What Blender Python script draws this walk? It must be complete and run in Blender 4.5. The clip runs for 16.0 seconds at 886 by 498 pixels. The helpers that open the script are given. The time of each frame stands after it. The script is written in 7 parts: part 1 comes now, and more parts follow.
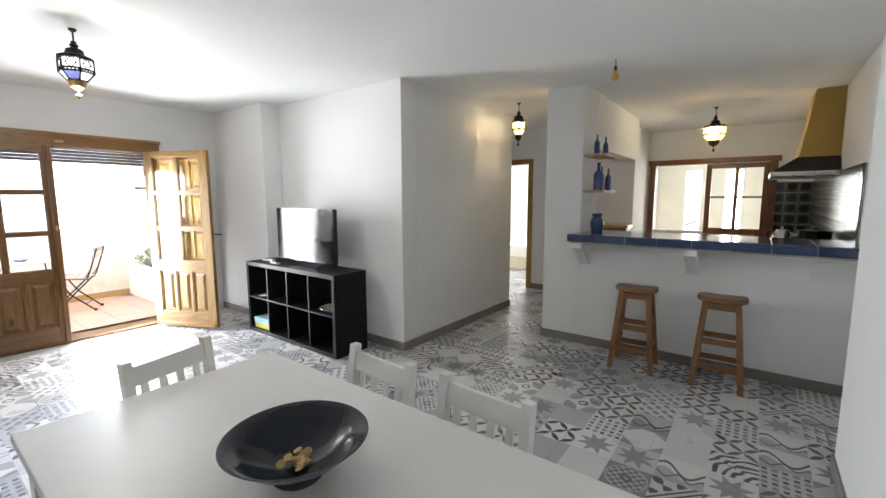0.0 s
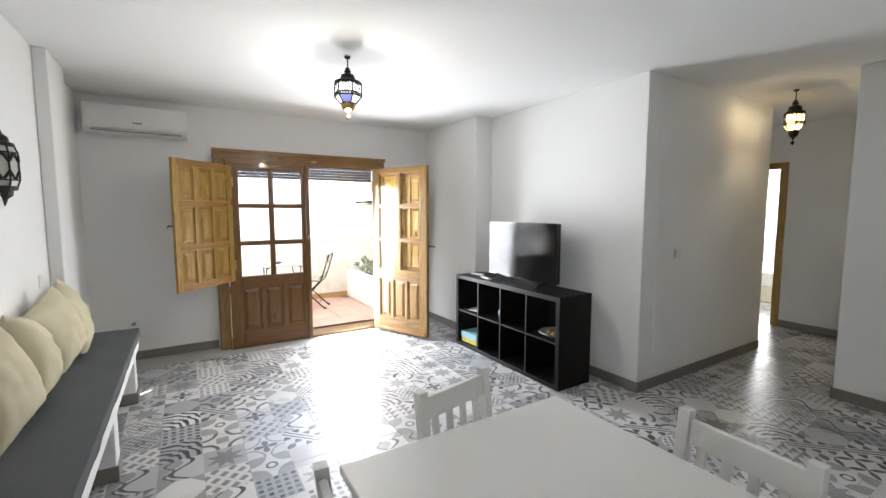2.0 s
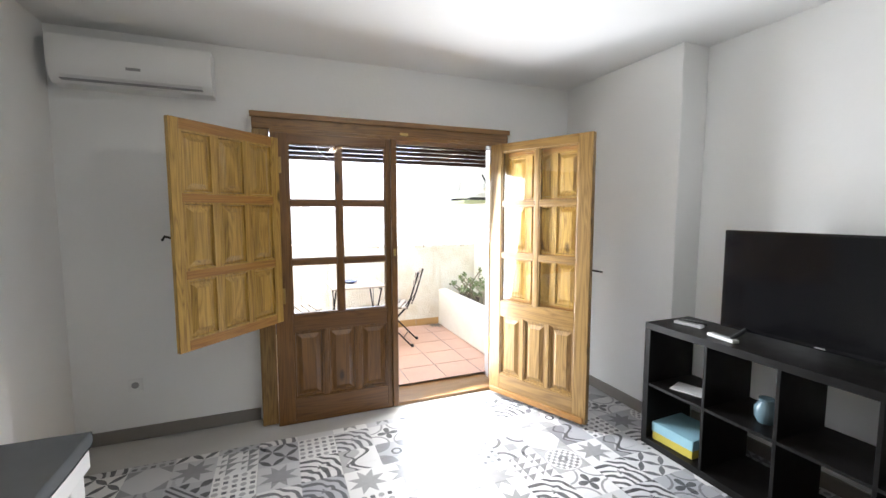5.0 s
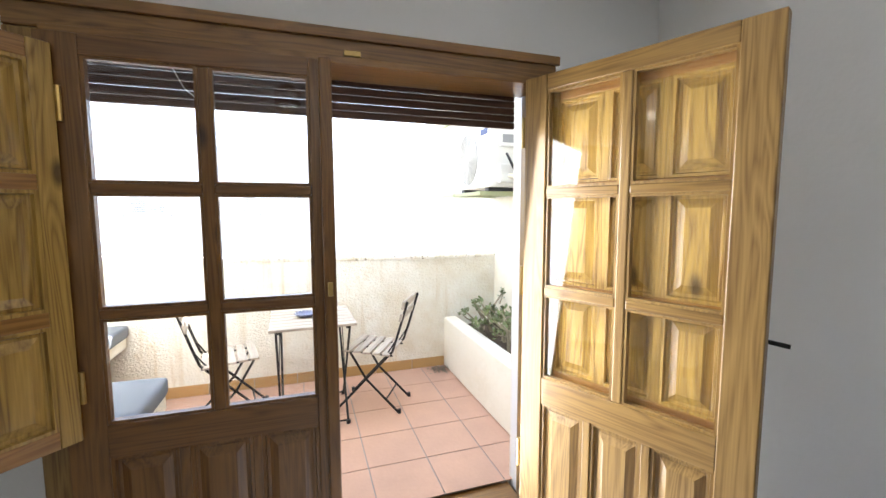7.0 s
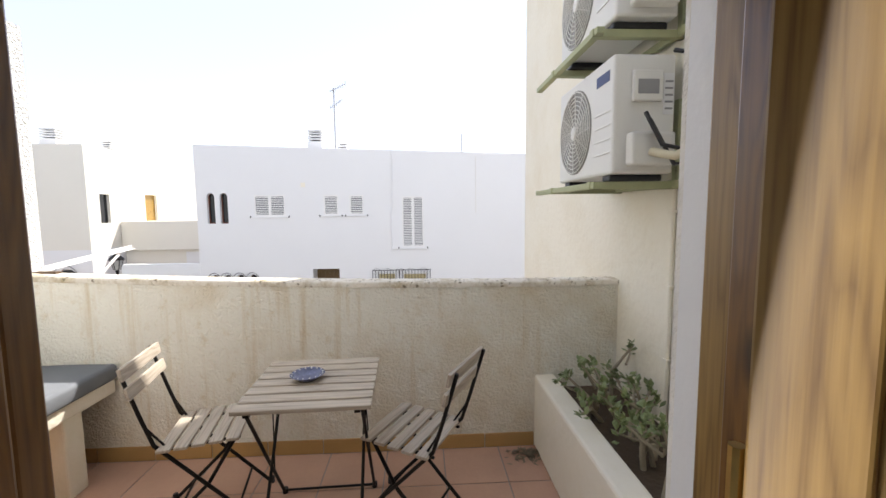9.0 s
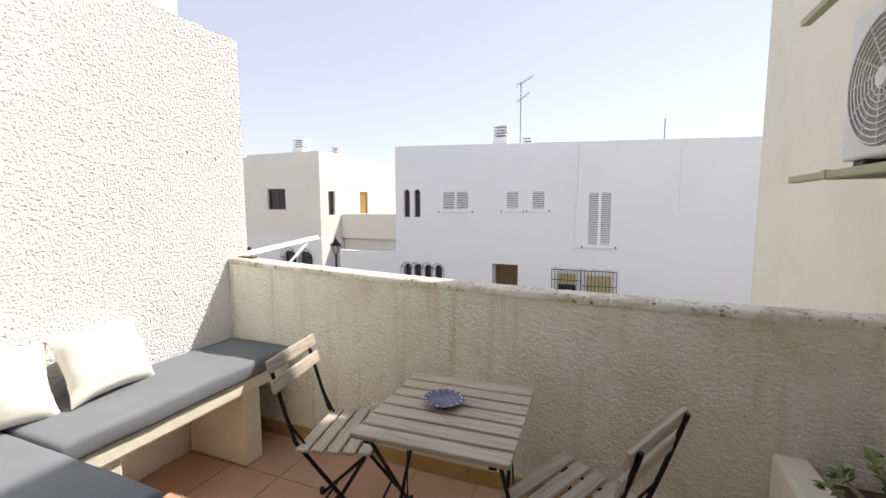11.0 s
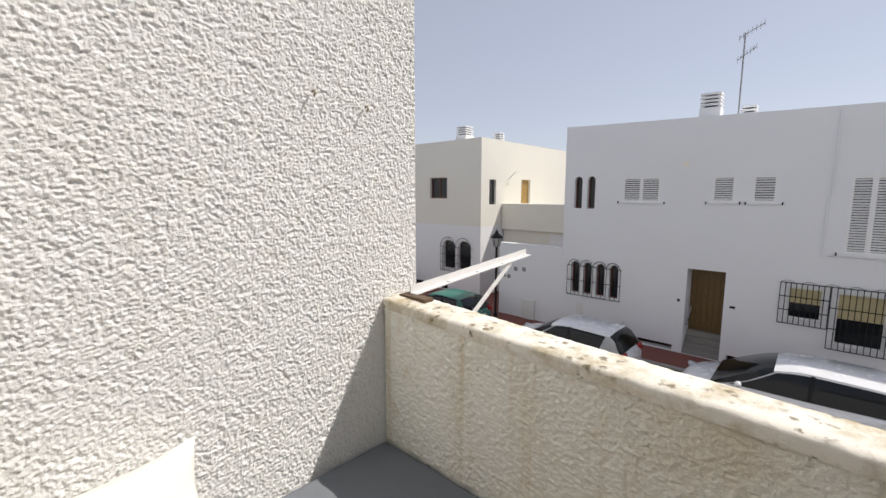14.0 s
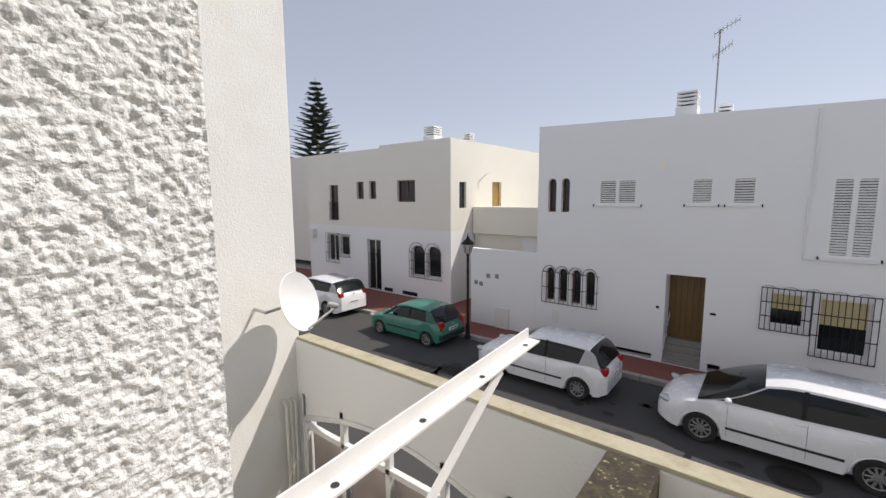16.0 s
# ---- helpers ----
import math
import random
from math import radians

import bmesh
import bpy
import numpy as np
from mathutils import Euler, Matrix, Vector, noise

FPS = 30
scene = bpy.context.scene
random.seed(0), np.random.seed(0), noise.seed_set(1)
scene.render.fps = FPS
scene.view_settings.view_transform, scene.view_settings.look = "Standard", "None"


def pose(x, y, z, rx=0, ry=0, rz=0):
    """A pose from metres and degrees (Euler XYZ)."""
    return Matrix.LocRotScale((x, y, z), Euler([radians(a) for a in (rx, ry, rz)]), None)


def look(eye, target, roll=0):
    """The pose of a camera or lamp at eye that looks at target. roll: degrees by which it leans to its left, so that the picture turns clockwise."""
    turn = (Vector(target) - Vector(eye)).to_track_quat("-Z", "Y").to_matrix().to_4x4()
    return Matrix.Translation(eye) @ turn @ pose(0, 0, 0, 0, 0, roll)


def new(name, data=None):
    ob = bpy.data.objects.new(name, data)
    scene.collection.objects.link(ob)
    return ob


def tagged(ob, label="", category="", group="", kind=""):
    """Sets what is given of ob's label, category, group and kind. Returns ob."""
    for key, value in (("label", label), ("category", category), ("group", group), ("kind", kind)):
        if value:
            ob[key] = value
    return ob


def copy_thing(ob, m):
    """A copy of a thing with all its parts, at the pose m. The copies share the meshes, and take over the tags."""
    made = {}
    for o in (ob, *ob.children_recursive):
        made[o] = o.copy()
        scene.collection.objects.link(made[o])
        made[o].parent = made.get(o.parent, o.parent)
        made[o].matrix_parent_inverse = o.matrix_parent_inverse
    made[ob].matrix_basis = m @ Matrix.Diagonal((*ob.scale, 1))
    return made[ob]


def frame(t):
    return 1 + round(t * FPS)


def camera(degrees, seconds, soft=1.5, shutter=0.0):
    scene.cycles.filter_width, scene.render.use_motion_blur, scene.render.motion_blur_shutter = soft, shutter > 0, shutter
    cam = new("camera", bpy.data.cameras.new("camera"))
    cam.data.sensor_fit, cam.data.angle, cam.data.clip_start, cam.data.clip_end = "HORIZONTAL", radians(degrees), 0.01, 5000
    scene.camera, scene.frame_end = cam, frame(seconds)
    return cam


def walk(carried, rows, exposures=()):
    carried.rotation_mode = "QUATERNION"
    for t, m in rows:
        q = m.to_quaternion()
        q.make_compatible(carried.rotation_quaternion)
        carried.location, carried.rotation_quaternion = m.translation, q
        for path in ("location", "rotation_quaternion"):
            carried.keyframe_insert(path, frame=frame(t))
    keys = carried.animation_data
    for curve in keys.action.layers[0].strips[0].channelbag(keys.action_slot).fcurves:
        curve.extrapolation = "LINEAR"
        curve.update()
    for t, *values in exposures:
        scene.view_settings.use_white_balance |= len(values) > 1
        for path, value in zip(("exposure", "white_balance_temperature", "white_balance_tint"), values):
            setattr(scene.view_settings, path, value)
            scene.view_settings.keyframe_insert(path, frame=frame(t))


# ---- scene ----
cam = camera(93.3, 16.0)
METRES, EYE, TILT, LEAN, TURN = 8.0, 1.5, 0.0, 0.0, 37.6
PATH = [
    (0, (0.039, -0.133, 1.452), (-1.153, 1.455, 1.209), -0.1),
    (0.5, (-0.076, -0.202, 1.444), (-1.409, 1.274, 1.229), 0.0),
    (1, (-0.225, -0.285, 1.451), (-1.701, 1.05, 1.257), 0.1),
    (1.5, (-0.373, -0.33, 1.46), (-1.975, 0.852, 1.276), 0.1),
    (2, (-0.618, -0.309, 1.457), (-2.314, 0.735, 1.276), 0.0),
    (2.5, (-0.847, -0.317, 1.456), (-2.608, 0.614, 1.278), 0.2),
    (3, (-1.132, -0.338, 1.468), (-2.938, 0.503, 1.288), 0.1),
    (3.5, (-1.464, -0.298, 1.448), (-3.293, 0.492, 1.27), 0.2),
    (4, (-1.813, -0.203, 1.454), (-3.654, 0.557, 1.279), 0.1),
    (6.5, (-3.519, 0.615, 1.441), (-5.391, 1.297, 1.256), -0.1),
    (7, (-3.865, 0.769, 1.442), (-5.753, 1.403, 1.256), -0.1),
    (7.5, (-4.201, 0.905, 1.454), (-6.111, 1.465, 1.266), -0.0),
    (8, (-4.512, 1.093, 1.459), (-6.449, 1.55, 1.268), -0.3),
    (8.5, (-4.771, 1.194, 1.466), (-6.738, 1.499, 1.272), -0.7),
    (9, (-4.978, 1.286, 1.47), (-6.966, 1.391, 1.281), -0.6),
    (9.5, (-5.111, 1.386, 1.459), (-7.098, 1.259, 1.27), -0.4),
    (10, (-5.165, 1.398, 1.46), (-7.124, 1.042, 1.268), -0.3),
    (12.5, (-5.95, 0.889, 1.44), (-7.567, -0.266, 1.211), 0.0),
    (13, (-6.066, 0.662, 1.434), (-7.599, -0.602, 1.195), 0.0),
    (13.5, (-6.238, 0.436, 1.471), (-7.717, -0.887, 1.223), -0.0),
    (14, (-6.472, 0.176, 1.481), (-7.939, -1.16, 1.226), 0.1),
    (14.5, (-6.673, -0.043, 1.491), (-8.156, -1.361, 1.24), -0.2),
    (15, (-6.87, -0.212, 1.521), (-8.379, -1.501, 1.268), -0.1),
    (15.5, (-7.099, -0.308, 1.528), (-8.634, -1.566, 1.278), -0.2),
    (16, (-7.311, -0.417, 1.534), (-8.867, -1.649, 1.289), -0.3),
]
STOPS = [(0, 4.4, 6200, 9), (2, 4.25, 6200, 9), (4.2, 4.05, 6200, 9), (6.3, 3.95, 6200, 9), (7, 3.6, 6200, 9), (7.5, 3.05, 6200, 10), (8, 2.55, 6400, 11),
         (8.5, 2.1, 6600, 12), (9, 1.8, 6700, 12), (10, 1.6, 6800, 12), (12.5, 1.05, 6700, 12), (14, 0.80, 6650, 12), (16, 0.80, 6650, 12)]
walk(cam, [(t, look(eye, target, roll)) for t, eye, target, roll in PATH], STOPS)

# ---- light ----
world = bpy.data.worlds.new("sky")
scene.world = world
world.use_nodes = True
wn = world.node_tree
sky = wn.nodes.new("ShaderNodeTexSky")
sky.sky_type = 'NISHITA'
sky.sun_disc = False
sky.sun_elevation = radians(51.9)
sky.sun_rotation = radians(-49.0)
sky.dust_density = 0.25
sky.air_density = 1.0
haze = wn.nodes.new("ShaderNodeHueSaturation")
haze.inputs["Saturation"].default_value = 0.60
wn.links.new(sky.outputs[0], haze.inputs["Color"])
veil = wn.nodes.new("ShaderNodeMix")
veil.data_type = 'RGBA'
veil.inputs[0].default_value = 0.7
veil.inputs[7].default_value = (1.8, 1.95, 2.45, 1)
wn.links.new(haze.outputs[0], veil.inputs[6])
wn.links.new(veil.outputs[2], wn.nodes["Background"].inputs[0])
wn.nodes["Background"].inputs[1].default_value = 0.118
sun_data = bpy.data.lights.new("sun", 'SUN')
sun_data.energy = 2.3
sun_data.angle = radians(0.6)
sun_data.color = (1.0, 0.96, 0.90)
sun = new("sun", sun_data)
sun.matrix_world = look((-4.66, 4.05, 7.88), (0, 0, 0))


def lamp_point(name, x, y, z, power, colour, radius=0.03):
    data = bpy.data.lights.new(name, 'POINT')
    data.energy, data.color, data.shadow_soft_size = power, colour, radius
    ob = new(name, data)
    ob.location = (x, y, z)
    return ob


daylight = bpy.data.lights.new("balcony_daylight", 'AREA')
daylight.shape, daylight.size, daylight.size_y, daylight.energy, daylight.color = 'RECTANGLE', 0.64, 1.70, 4.2, (0.97, 0.98, 1.0)
new("balcony_daylight", daylight).matrix_world = look((-5.385, 1.28, 0.90), (0, 1.9, 0.3))
gallery = bpy.data.lights.new("gallery_daylight", 'AREA')
gallery.shape, gallery.size, gallery.size_y, gallery.energy, gallery.color = 'RECTANGLE', 0.26, 1.3, 1.5, (1.0, 0.95, 0.86)
new("gallery_daylight", gallery).matrix_world = look((-0.35, 9.47, 1.3), (-0.35, 0, 1.3))
bedroom = bpy.data.lights.new("bedroom_daylight", 'AREA')
bedroom.shape, bedroom.size, bedroom.size_y, bedroom.energy, bedroom.color = 'RECTANGLE', 1.5, 1.1, 6, (1.0, 0.97, 0.92)
new("bedroom_daylight", bedroom).matrix_world = look((-3.6, 9.39, 1.5), (-3.6, 0, 1.5))
WARM = (1.0, 0.78, 0.48)
lamp_point("lantern_bulb", -3.49, 0.69, 2.13, 1.3, (1.0, 0.92, 0.8), 0.03)
lamp_point("lantern_bulb", -2.2, 4.28, 2.25, 0.35, WARM, 0.03)
lamp_point("lantern_bulb", -0.44, 5.89, 2.22, 0.9, WARM, 0.03)


# ---- materials ----
def node(nt, kind, ins=None, **props):
    n = nt.nodes.new(kind)
    for key, value in props.items():
        if key == "operation":
            n.operation = value
        elif key == "blend_type":
            n.blend_type = value
        elif key == "data_type":
            n.data_type = value
        elif key == "feature":
            n.feature = value
        elif key == "wave_type":
            n.wave_type = value
        elif key == "bands_direction":
            n.bands_direction = value
    for key, value in (ins or {}).items():
        if hasattr(value, "is_output"):
            nt.links.new(value, n.inputs[key])
        else:
            n.inputs[key].default_value = value
    return n


def mix(nt, fac, a, b, blend='MIX'):
    n = node(nt, "ShaderNodeMix", data_type='RGBA', blend_type=blend)
    for key, value in ((0, fac), (6, a), (7, b)):
        if hasattr(value, "is_output"):
            nt.links.new(value, n.inputs[key])
        elif key == 0:
            n.inputs[key].default_value = value
        else:
            n.inputs[key].default_value = (*value, 1) if len(value) == 3 else value
    return n.outputs[2]


def math1(nt, op, a, b=0.0, c=0.0):
    return node(nt, "ShaderNodeMath", {0: a, 1: b, 2: c}, operation=op).outputs[0]


def ramp(nt, fac, stops):
    n = nt.nodes.new("ShaderNodeValToRGB")
    els = n.color_ramp.elements
    els[0].position, els[0].color = stops[0][0], (*stops[0][1], 1)
    els[1].position, els[1].color = stops[-1][0], (*stops[-1][1], 1)
    for p, c in stops[1:-1]:
        e = els.new(p)
        e.color = (*c, 1)
    nt.links.new(fac, n.inputs[0])
    return n.outputs[0]


def blank(name):
    m = bpy.data.materials.new(name)
    m.use_nodes = True
    return m, m.node_tree, m.node_tree.nodes["Principled BSDF"]


def coords(nt, world_space=True):
    if world_space:
        return nt.nodes.new("ShaderNodeNewGeometry").outputs["Position"]
    return nt.nodes.new("ShaderNodeTexCoord").outputs["Object"]


def tint(c, k):
    return tuple(min(1.0, v * k) for v in c)


def sprayed(name, colour, stain, amount, streaks=False):
    """Paint on render whose lumps are modelled: dirt in the hollows, fine grit on top."""
    m, nt, p = blank(name)
    pos = coords(nt)
    grit = node(nt, "ShaderNodeTexNoise", {"Vector": pos, "Scale": 170.0, "Detail": 3.0}).outputs[0]
    slow = node(nt, "ShaderNodeTexNoise", {"Vector": pos, "Scale": 1.7, "Detail": 6.0, "Roughness": 0.65}).outputs[0]
    mid = node(nt, "ShaderNodeTexNoise", {"Vector": pos, "Scale": 14.0, "Detail": 4.0, "Roughness": 0.6}).outputs[0]
    dirt = node(nt, "ShaderNodeMapRange", {0: slow, 1: 0.48, 2: 0.75, 3: 0.0, 4: amount}).outputs[0]
    spot = node(nt, "ShaderNodeMapRange", {0: mid, 1: 0.58, 2: 0.76, 3: 0.0, 4: amount * 0.9}).outputs[0]
    if streaks:
        stretch = node(nt, "ShaderNodeVectorMath", {0: pos, 1: (11.0, 11.0, 0.6)}, operation='MULTIPLY').outputs[0]
        run = node(nt, "ShaderNodeTexNoise", {"Vector": stretch, "Scale": 1.0, "Detail": 5.0, "Roughness": 0.7}).outputs[0]
        run = node(nt, "ShaderNodeMapRange", {0: run, 1: 0.52, 2: 0.74, 3: 0.0, 4: amount * 1.3}).outputs[0]
        dirt = math1(nt, 'MAXIMUM', dirt, math1(nt, 'MULTIPLY', run, math1(nt, 'ADD', 0.4, mid)))
    c = mix(nt, math1(nt, 'MAXIMUM', dirt, spot), colour, stain)
    nt.links.new(c, p.inputs["Base Color"])
    p.inputs["Roughness"].default_value = 0.95
    p.inputs["Specular IOR Level"].default_value = 0.15
    b = node(nt, "ShaderNodeBump", {"Strength": 0.8, "Distance": 0.004, "Height": grit})
    nt.links.new(b.outputs[0], p.inputs["Normal"])
    return m


def lichened(name, colour, stain, spot):
    """Flaking paint with broad brown stains and small dark lichen spots."""
    m, nt, p = blank(name)
    pos = coords(nt)
    broad = node(nt, "ShaderNodeTexNoise", {"Vector": pos, "Scale": 9.0, "Detail": 6.0, "Roughness": 0.7}).outputs[0]
    cell = node(nt, "ShaderNodeTexVoronoi", {"Vector": pos, "Scale": 34.0}).outputs["Distance"]
    rag = node(nt, "ShaderNodeTexNoise", {"Vector": pos, "Scale": 60.0, "Detail": 4.0, "Roughness": 0.7}).outputs[0]
    where = node(nt, "ShaderNodeTexNoise", {"Vector": pos, "Scale": 13.0, "Detail": 2.0}).outputs[0]
    c = mix(nt, node(nt, "ShaderNodeMapRange", {0: broad, 1: 0.46, 2: 0.68, 3: 0.0, 4: 0.85}).outputs[0], colour, stain)
    dots = math1(nt, 'MULTIPLY', node(nt, "ShaderNodeMapRange", {0: math1(nt, 'ADD', cell, math1(nt, 'MULTIPLY', rag, 1.3)), 1: 0.80, 2: 1.02, 3: 1.0, 4: 0.0}).outputs[0],
                 node(nt, "ShaderNodeMapRange", {0: where, 1: 0.47, 2: 0.56, 3: 0.0, 4: 0.9}).outputs[0])
    c = mix(nt, dots, c, spot)
    nt.links.new(c, p.inputs["Base Color"])
    p.inputs["Roughness"].default_value = 0.95
    p.inputs["Specular IOR Level"].default_value = 0.15
    b = node(nt, "ShaderNodeBump", {"Strength": 0.7, "Distance": 0.004, "Height": rag})
    nt.links.new(b.outputs[0], p.inputs["Normal"])
    return m


def plain(name, colour, rough=0.5, metal=0.0, var=0.12, scale=6.0, bump=0.15, bscale=90.0, bdist=0.002, world_space=False, spec=0.5, coat=0.0):
    """A surface with a slow stain and a fine grain, and a fine relief."""
    m, nt, p = blank(name)
    pos = coords(nt, world_space)
    slow = node(nt, "ShaderNodeTexNoise", {"Vector": pos, "Scale": scale, "Detail": 5.0, "Roughness": 0.6}).outputs[0]
    fine = node(nt, "ShaderNodeTexNoise", {"Vector": pos, "Scale": bscale, "Detail": 3.0}).outputs[0]
    c = mix(nt, slow, tint(colour, 1 - var), tint(colour, 1 + var))
    c = mix(nt, math1(nt, 'MULTIPLY', fine, 0.35), c, tint(colour, 1 - var), 'MIX')
    nt.links.new(c, p.inputs["Base Color"])
    r = node(nt, "ShaderNodeMapRange", {0: slow, 1: 0.2, 2: 0.8, 3: max(0.03, rough - 0.08), 4: min(1, rough + 0.08)})
    nt.links.new(r.outputs[0], p.inputs["Roughness"])
    p.inputs["Metallic"].default_value = metal
    p.inputs["Specular IOR Level"].default_value = spec
    p.inputs["Coat Weight"].default_value = coat
    if bump:
        b = node(nt, "ShaderNodeBump", {"Strength": bump, "Distance": bdist, "Height": fine})
        nt.links.new(b.outputs[0], p.inputs["Normal"])
    return m


def stucco(name, colour, stain, amount, size=38.0, depth=0.012, streaks=False):
    """Coarse sprayed render, with dirt in two sizes and, where asked, rain streaks."""
    m, nt, p = blank(name)
    pos = coords(nt)
    lump = node(nt, "ShaderNodeTexNoise", {"Vector": pos, "Scale": size, "Detail": 4.0, "Roughness": 0.55}).outputs[0]
    slow = node(nt, "ShaderNodeTexNoise", {"Vector": pos, "Scale": 1.7, "Detail": 6.0, "Roughness": 0.65}).outputs[0]
    dirt = node(nt, "ShaderNodeMapRange", {0: slow, 1: 0.45, 2: 0.75, 3: 0.0, 4: amount}).outputs[0]
    if streaks:
        stretch = node(nt, "ShaderNodeVectorMath", {0: pos, 1: (9.0, 9.0, 0.55)}, operation='MULTIPLY').outputs[0]
        run = node(nt, "ShaderNodeTexNoise", {"Vector": stretch, "Scale": 1.0, "Detail": 5.0, "Roughness": 0.7}).outputs[0]
        run = node(nt, "ShaderNodeMapRange", {0: run, 1: 0.5, 2: 0.74, 3: 0.0, 4: amount * 1.5}).outputs[0]
        dirt = math1(nt, 'MAXIMUM', dirt, run)
    pit = node(nt, "ShaderNodeMapRange", {0: lump, 1: 0.25, 2: 0.5, 3: 0.25, 4: 0.0}).outputs[0]
    c = mix(nt, math1(nt, 'ADD', dirt, math1(nt, 'MULTIPLY', pit, amount)), colour, stain)
    nt.links.new(c, p.inputs["Base Color"])
    p.inputs["Roughness"].default_value = 0.95
    p.inputs["Specular IOR Level"].default_value = 0.118
    b = node(nt, "ShaderNodeBump", {"Strength": 0.9, "Distance": depth, "Height": lump})
    nt.links.new(b.outputs[0], p.inputs["Normal"])
    return m


def wood(name, dark, light, rough=0.4, axis=2, scale=1.0, knots=True, coat=0.0):
    """Sawn grain that runs along one axis of the piece, with knots."""
    m, nt, p = blank(name)
    pos = coords(nt, False)
    rnd = nt.nodes.new("ShaderNodeObjectInfo").outputs["Random"]
    shift = node(nt, "ShaderNodeCombineXYZ", {0: math1(nt, 'MULTIPLY', rnd, 7.0), 1: math1(nt, 'MULTIPLY', rnd, 3.0), 2: math1(nt, 'MULTIPLY', rnd, 5.0)}).outputs[0]
    pos = node(nt, "ShaderNodeVectorMath", {0: pos, 1: shift}, operation='ADD').outputs[0]
    k = [16.0 * scale] * 3
    k[axis] = 1.1 * scale
    long = node(nt, "ShaderNodeVectorMath", {0: pos, 1: tuple(k)}, operation='MULTIPLY').outputs[0]
    warp = node(nt, "ShaderNodeTexNoise", {"Vector": long, "Scale": 0.7, "Detail": 2.0, "Distortion": 0.8}).outputs[0]
    ring = math1(nt, 'ABSOLUTE', math1(nt, 'MULTIPLY_ADD', math1(nt, 'FRACT', math1(nt, 'MULTIPLY', warp, 12.0)), 2.0, -1.0))
    k2 = [160.0] * 3
    k2[axis] = 5.0
    fine = node(nt, "ShaderNodeTexNoise", {"Vector": node(nt, "ShaderNodeVectorMath", {0: pos, 1: tuple(k2)}, operation='MULTIPLY').outputs[0], "Scale": 1.0, "Detail": 3.0}).outputs[0]
    f = math1(nt, 'ADD', math1(nt, 'MULTIPLY', ring, 0.32), math1(nt, 'MULTIPLY', fine, 0.68))
    c = ramp(nt, f, [(0.1, dark), (0.5, tuple(0.4 * a + 0.6 * b for a, b in zip(dark, light))), (0.9, light)])
    if knots:
        kk = [5.0] * 3
        kk[axis] = 2.2
        kn = node(nt, "ShaderNodeTexVoronoi", {"Vector": node(nt, "ShaderNodeVectorMath", {0: pos, 1: tuple(kk)}, operation='MULTIPLY').outputs[0], "Scale": 1.0}).outputs["Distance"]
        kf = node(nt, "ShaderNodeMapRange", {0: kn, 1: 0.05, 2: 0.12, 3: 0.85, 4: 0.0}).outputs[0]
        c = mix(nt, kf, c, tint(dark, 0.35))
    nt.links.new(c, p.inputs["Base Color"])
    p.inputs["Roughness"].default_value = rough
    p.inputs["Coat Weight"].default_value = coat
    b = node(nt, "ShaderNodeBump", {"Strength": 0.2, "Distance": 0.001, "Height": fine})
    nt.links.new(b.outputs[0], p.inputs["Normal"])
    return m


def glass(name, colour=(1, 1, 1), rough=0.0):
    m, nt, p = blank(name)
    p.inputs["Base Color"].default_value = (*colour, 1)
    p.inputs["Roughness"].default_value = rough
    p.inputs["Transmission Weight"].default_value = 1.0
    p.inputs["IOR"].default_value = 1.45
    return m


def glow(name, colour, strength):
    m, nt, p = blank(name)
    p.inputs["Base Color"].default_value = (*colour, 1)
    p.inputs["Emission Color"].default_value = (*colour, 1)
    p.inputs["Emission Strength"].default_value = strength
    return m


M_PLASTER = plain("white_wall_paint", (0.84, 0.84, 0.83), 0.75, var=0.03, scale=1.2, bump=0.25, bscale=45, bdist=0.004, world_space=True, spec=0.2)
M_CEIL = plain("white_ceiling_paint", (0.86, 0.86, 0.85), 0.85, var=0.02, scale=0.8, bump=0.1, bscale=40, world_space=True, spec=0.1)
M_STUCCO = stucco("white_sprayed_render", (0.86, 0.84, 0.79), (0.62, 0.54, 0.36), 0.35, depth=0.010)
M_SPRAY = sprayed("white_sprayed_lumps", (0.86, 0.86, 0.845), (0.70, 0.67, 0.53), 0.20)
M_SPRAYCREAM = sprayed("cream_sprayed_lumps", (0.88, 0.865, 0.78), (0.56, 0.41, 0.18), 0.48, True)
M_PARAPET = stucco("stained_cream_render", (0.86, 0.83, 0.74), (0.60, 0.48, 0.27), 0.4, size=34, depth=0.014, streaks=True)
M_NEIGHBOUR = stucco("white_blistered_render", (0.86, 0.85, 0.81), (0.66, 0.60, 0.46), 0.25, size=55, depth=0.004)
M_COPING = lichened("worn_coping_paint", (0.84, 0.80, 0.71), (0.42, 0.33, 0.17), (0.20, 0.165, 0.10))
M_CREAM = stucco("cream_exterior_paint", (0.86, 0.82, 0.70), (0.70, 0.61, 0.42), 0.35, size=26, depth=0.005)
M_FACADE = plain("white_facade_paint", (0.82, 0.82, 0.81), 0.9, var=0.035, scale=0.5, bump=0.3, bscale=30, bdist=0.01, world_space=True, spec=0.1)
M_FACADE2 = plain("ivory_facade_paint", (0.80, 0.77, 0.68), 0.9, var=0.05, scale=0.6, bump=0.3, bscale=30, bdist=0.01, world_space=True, spec=0.1)
M_SKIRT = plain("grey_stone_skirting", (0.22, 0.20, 0.18), 0.45, var=0.15, scale=4, world_space=True)
M_ASPHALT = plain("asphalt", (0.062, 0.060, 0.057), 0.9, var=0.3, scale=0.9, bump=0.6, bscale=60, bdist=0.01, world_space=True)
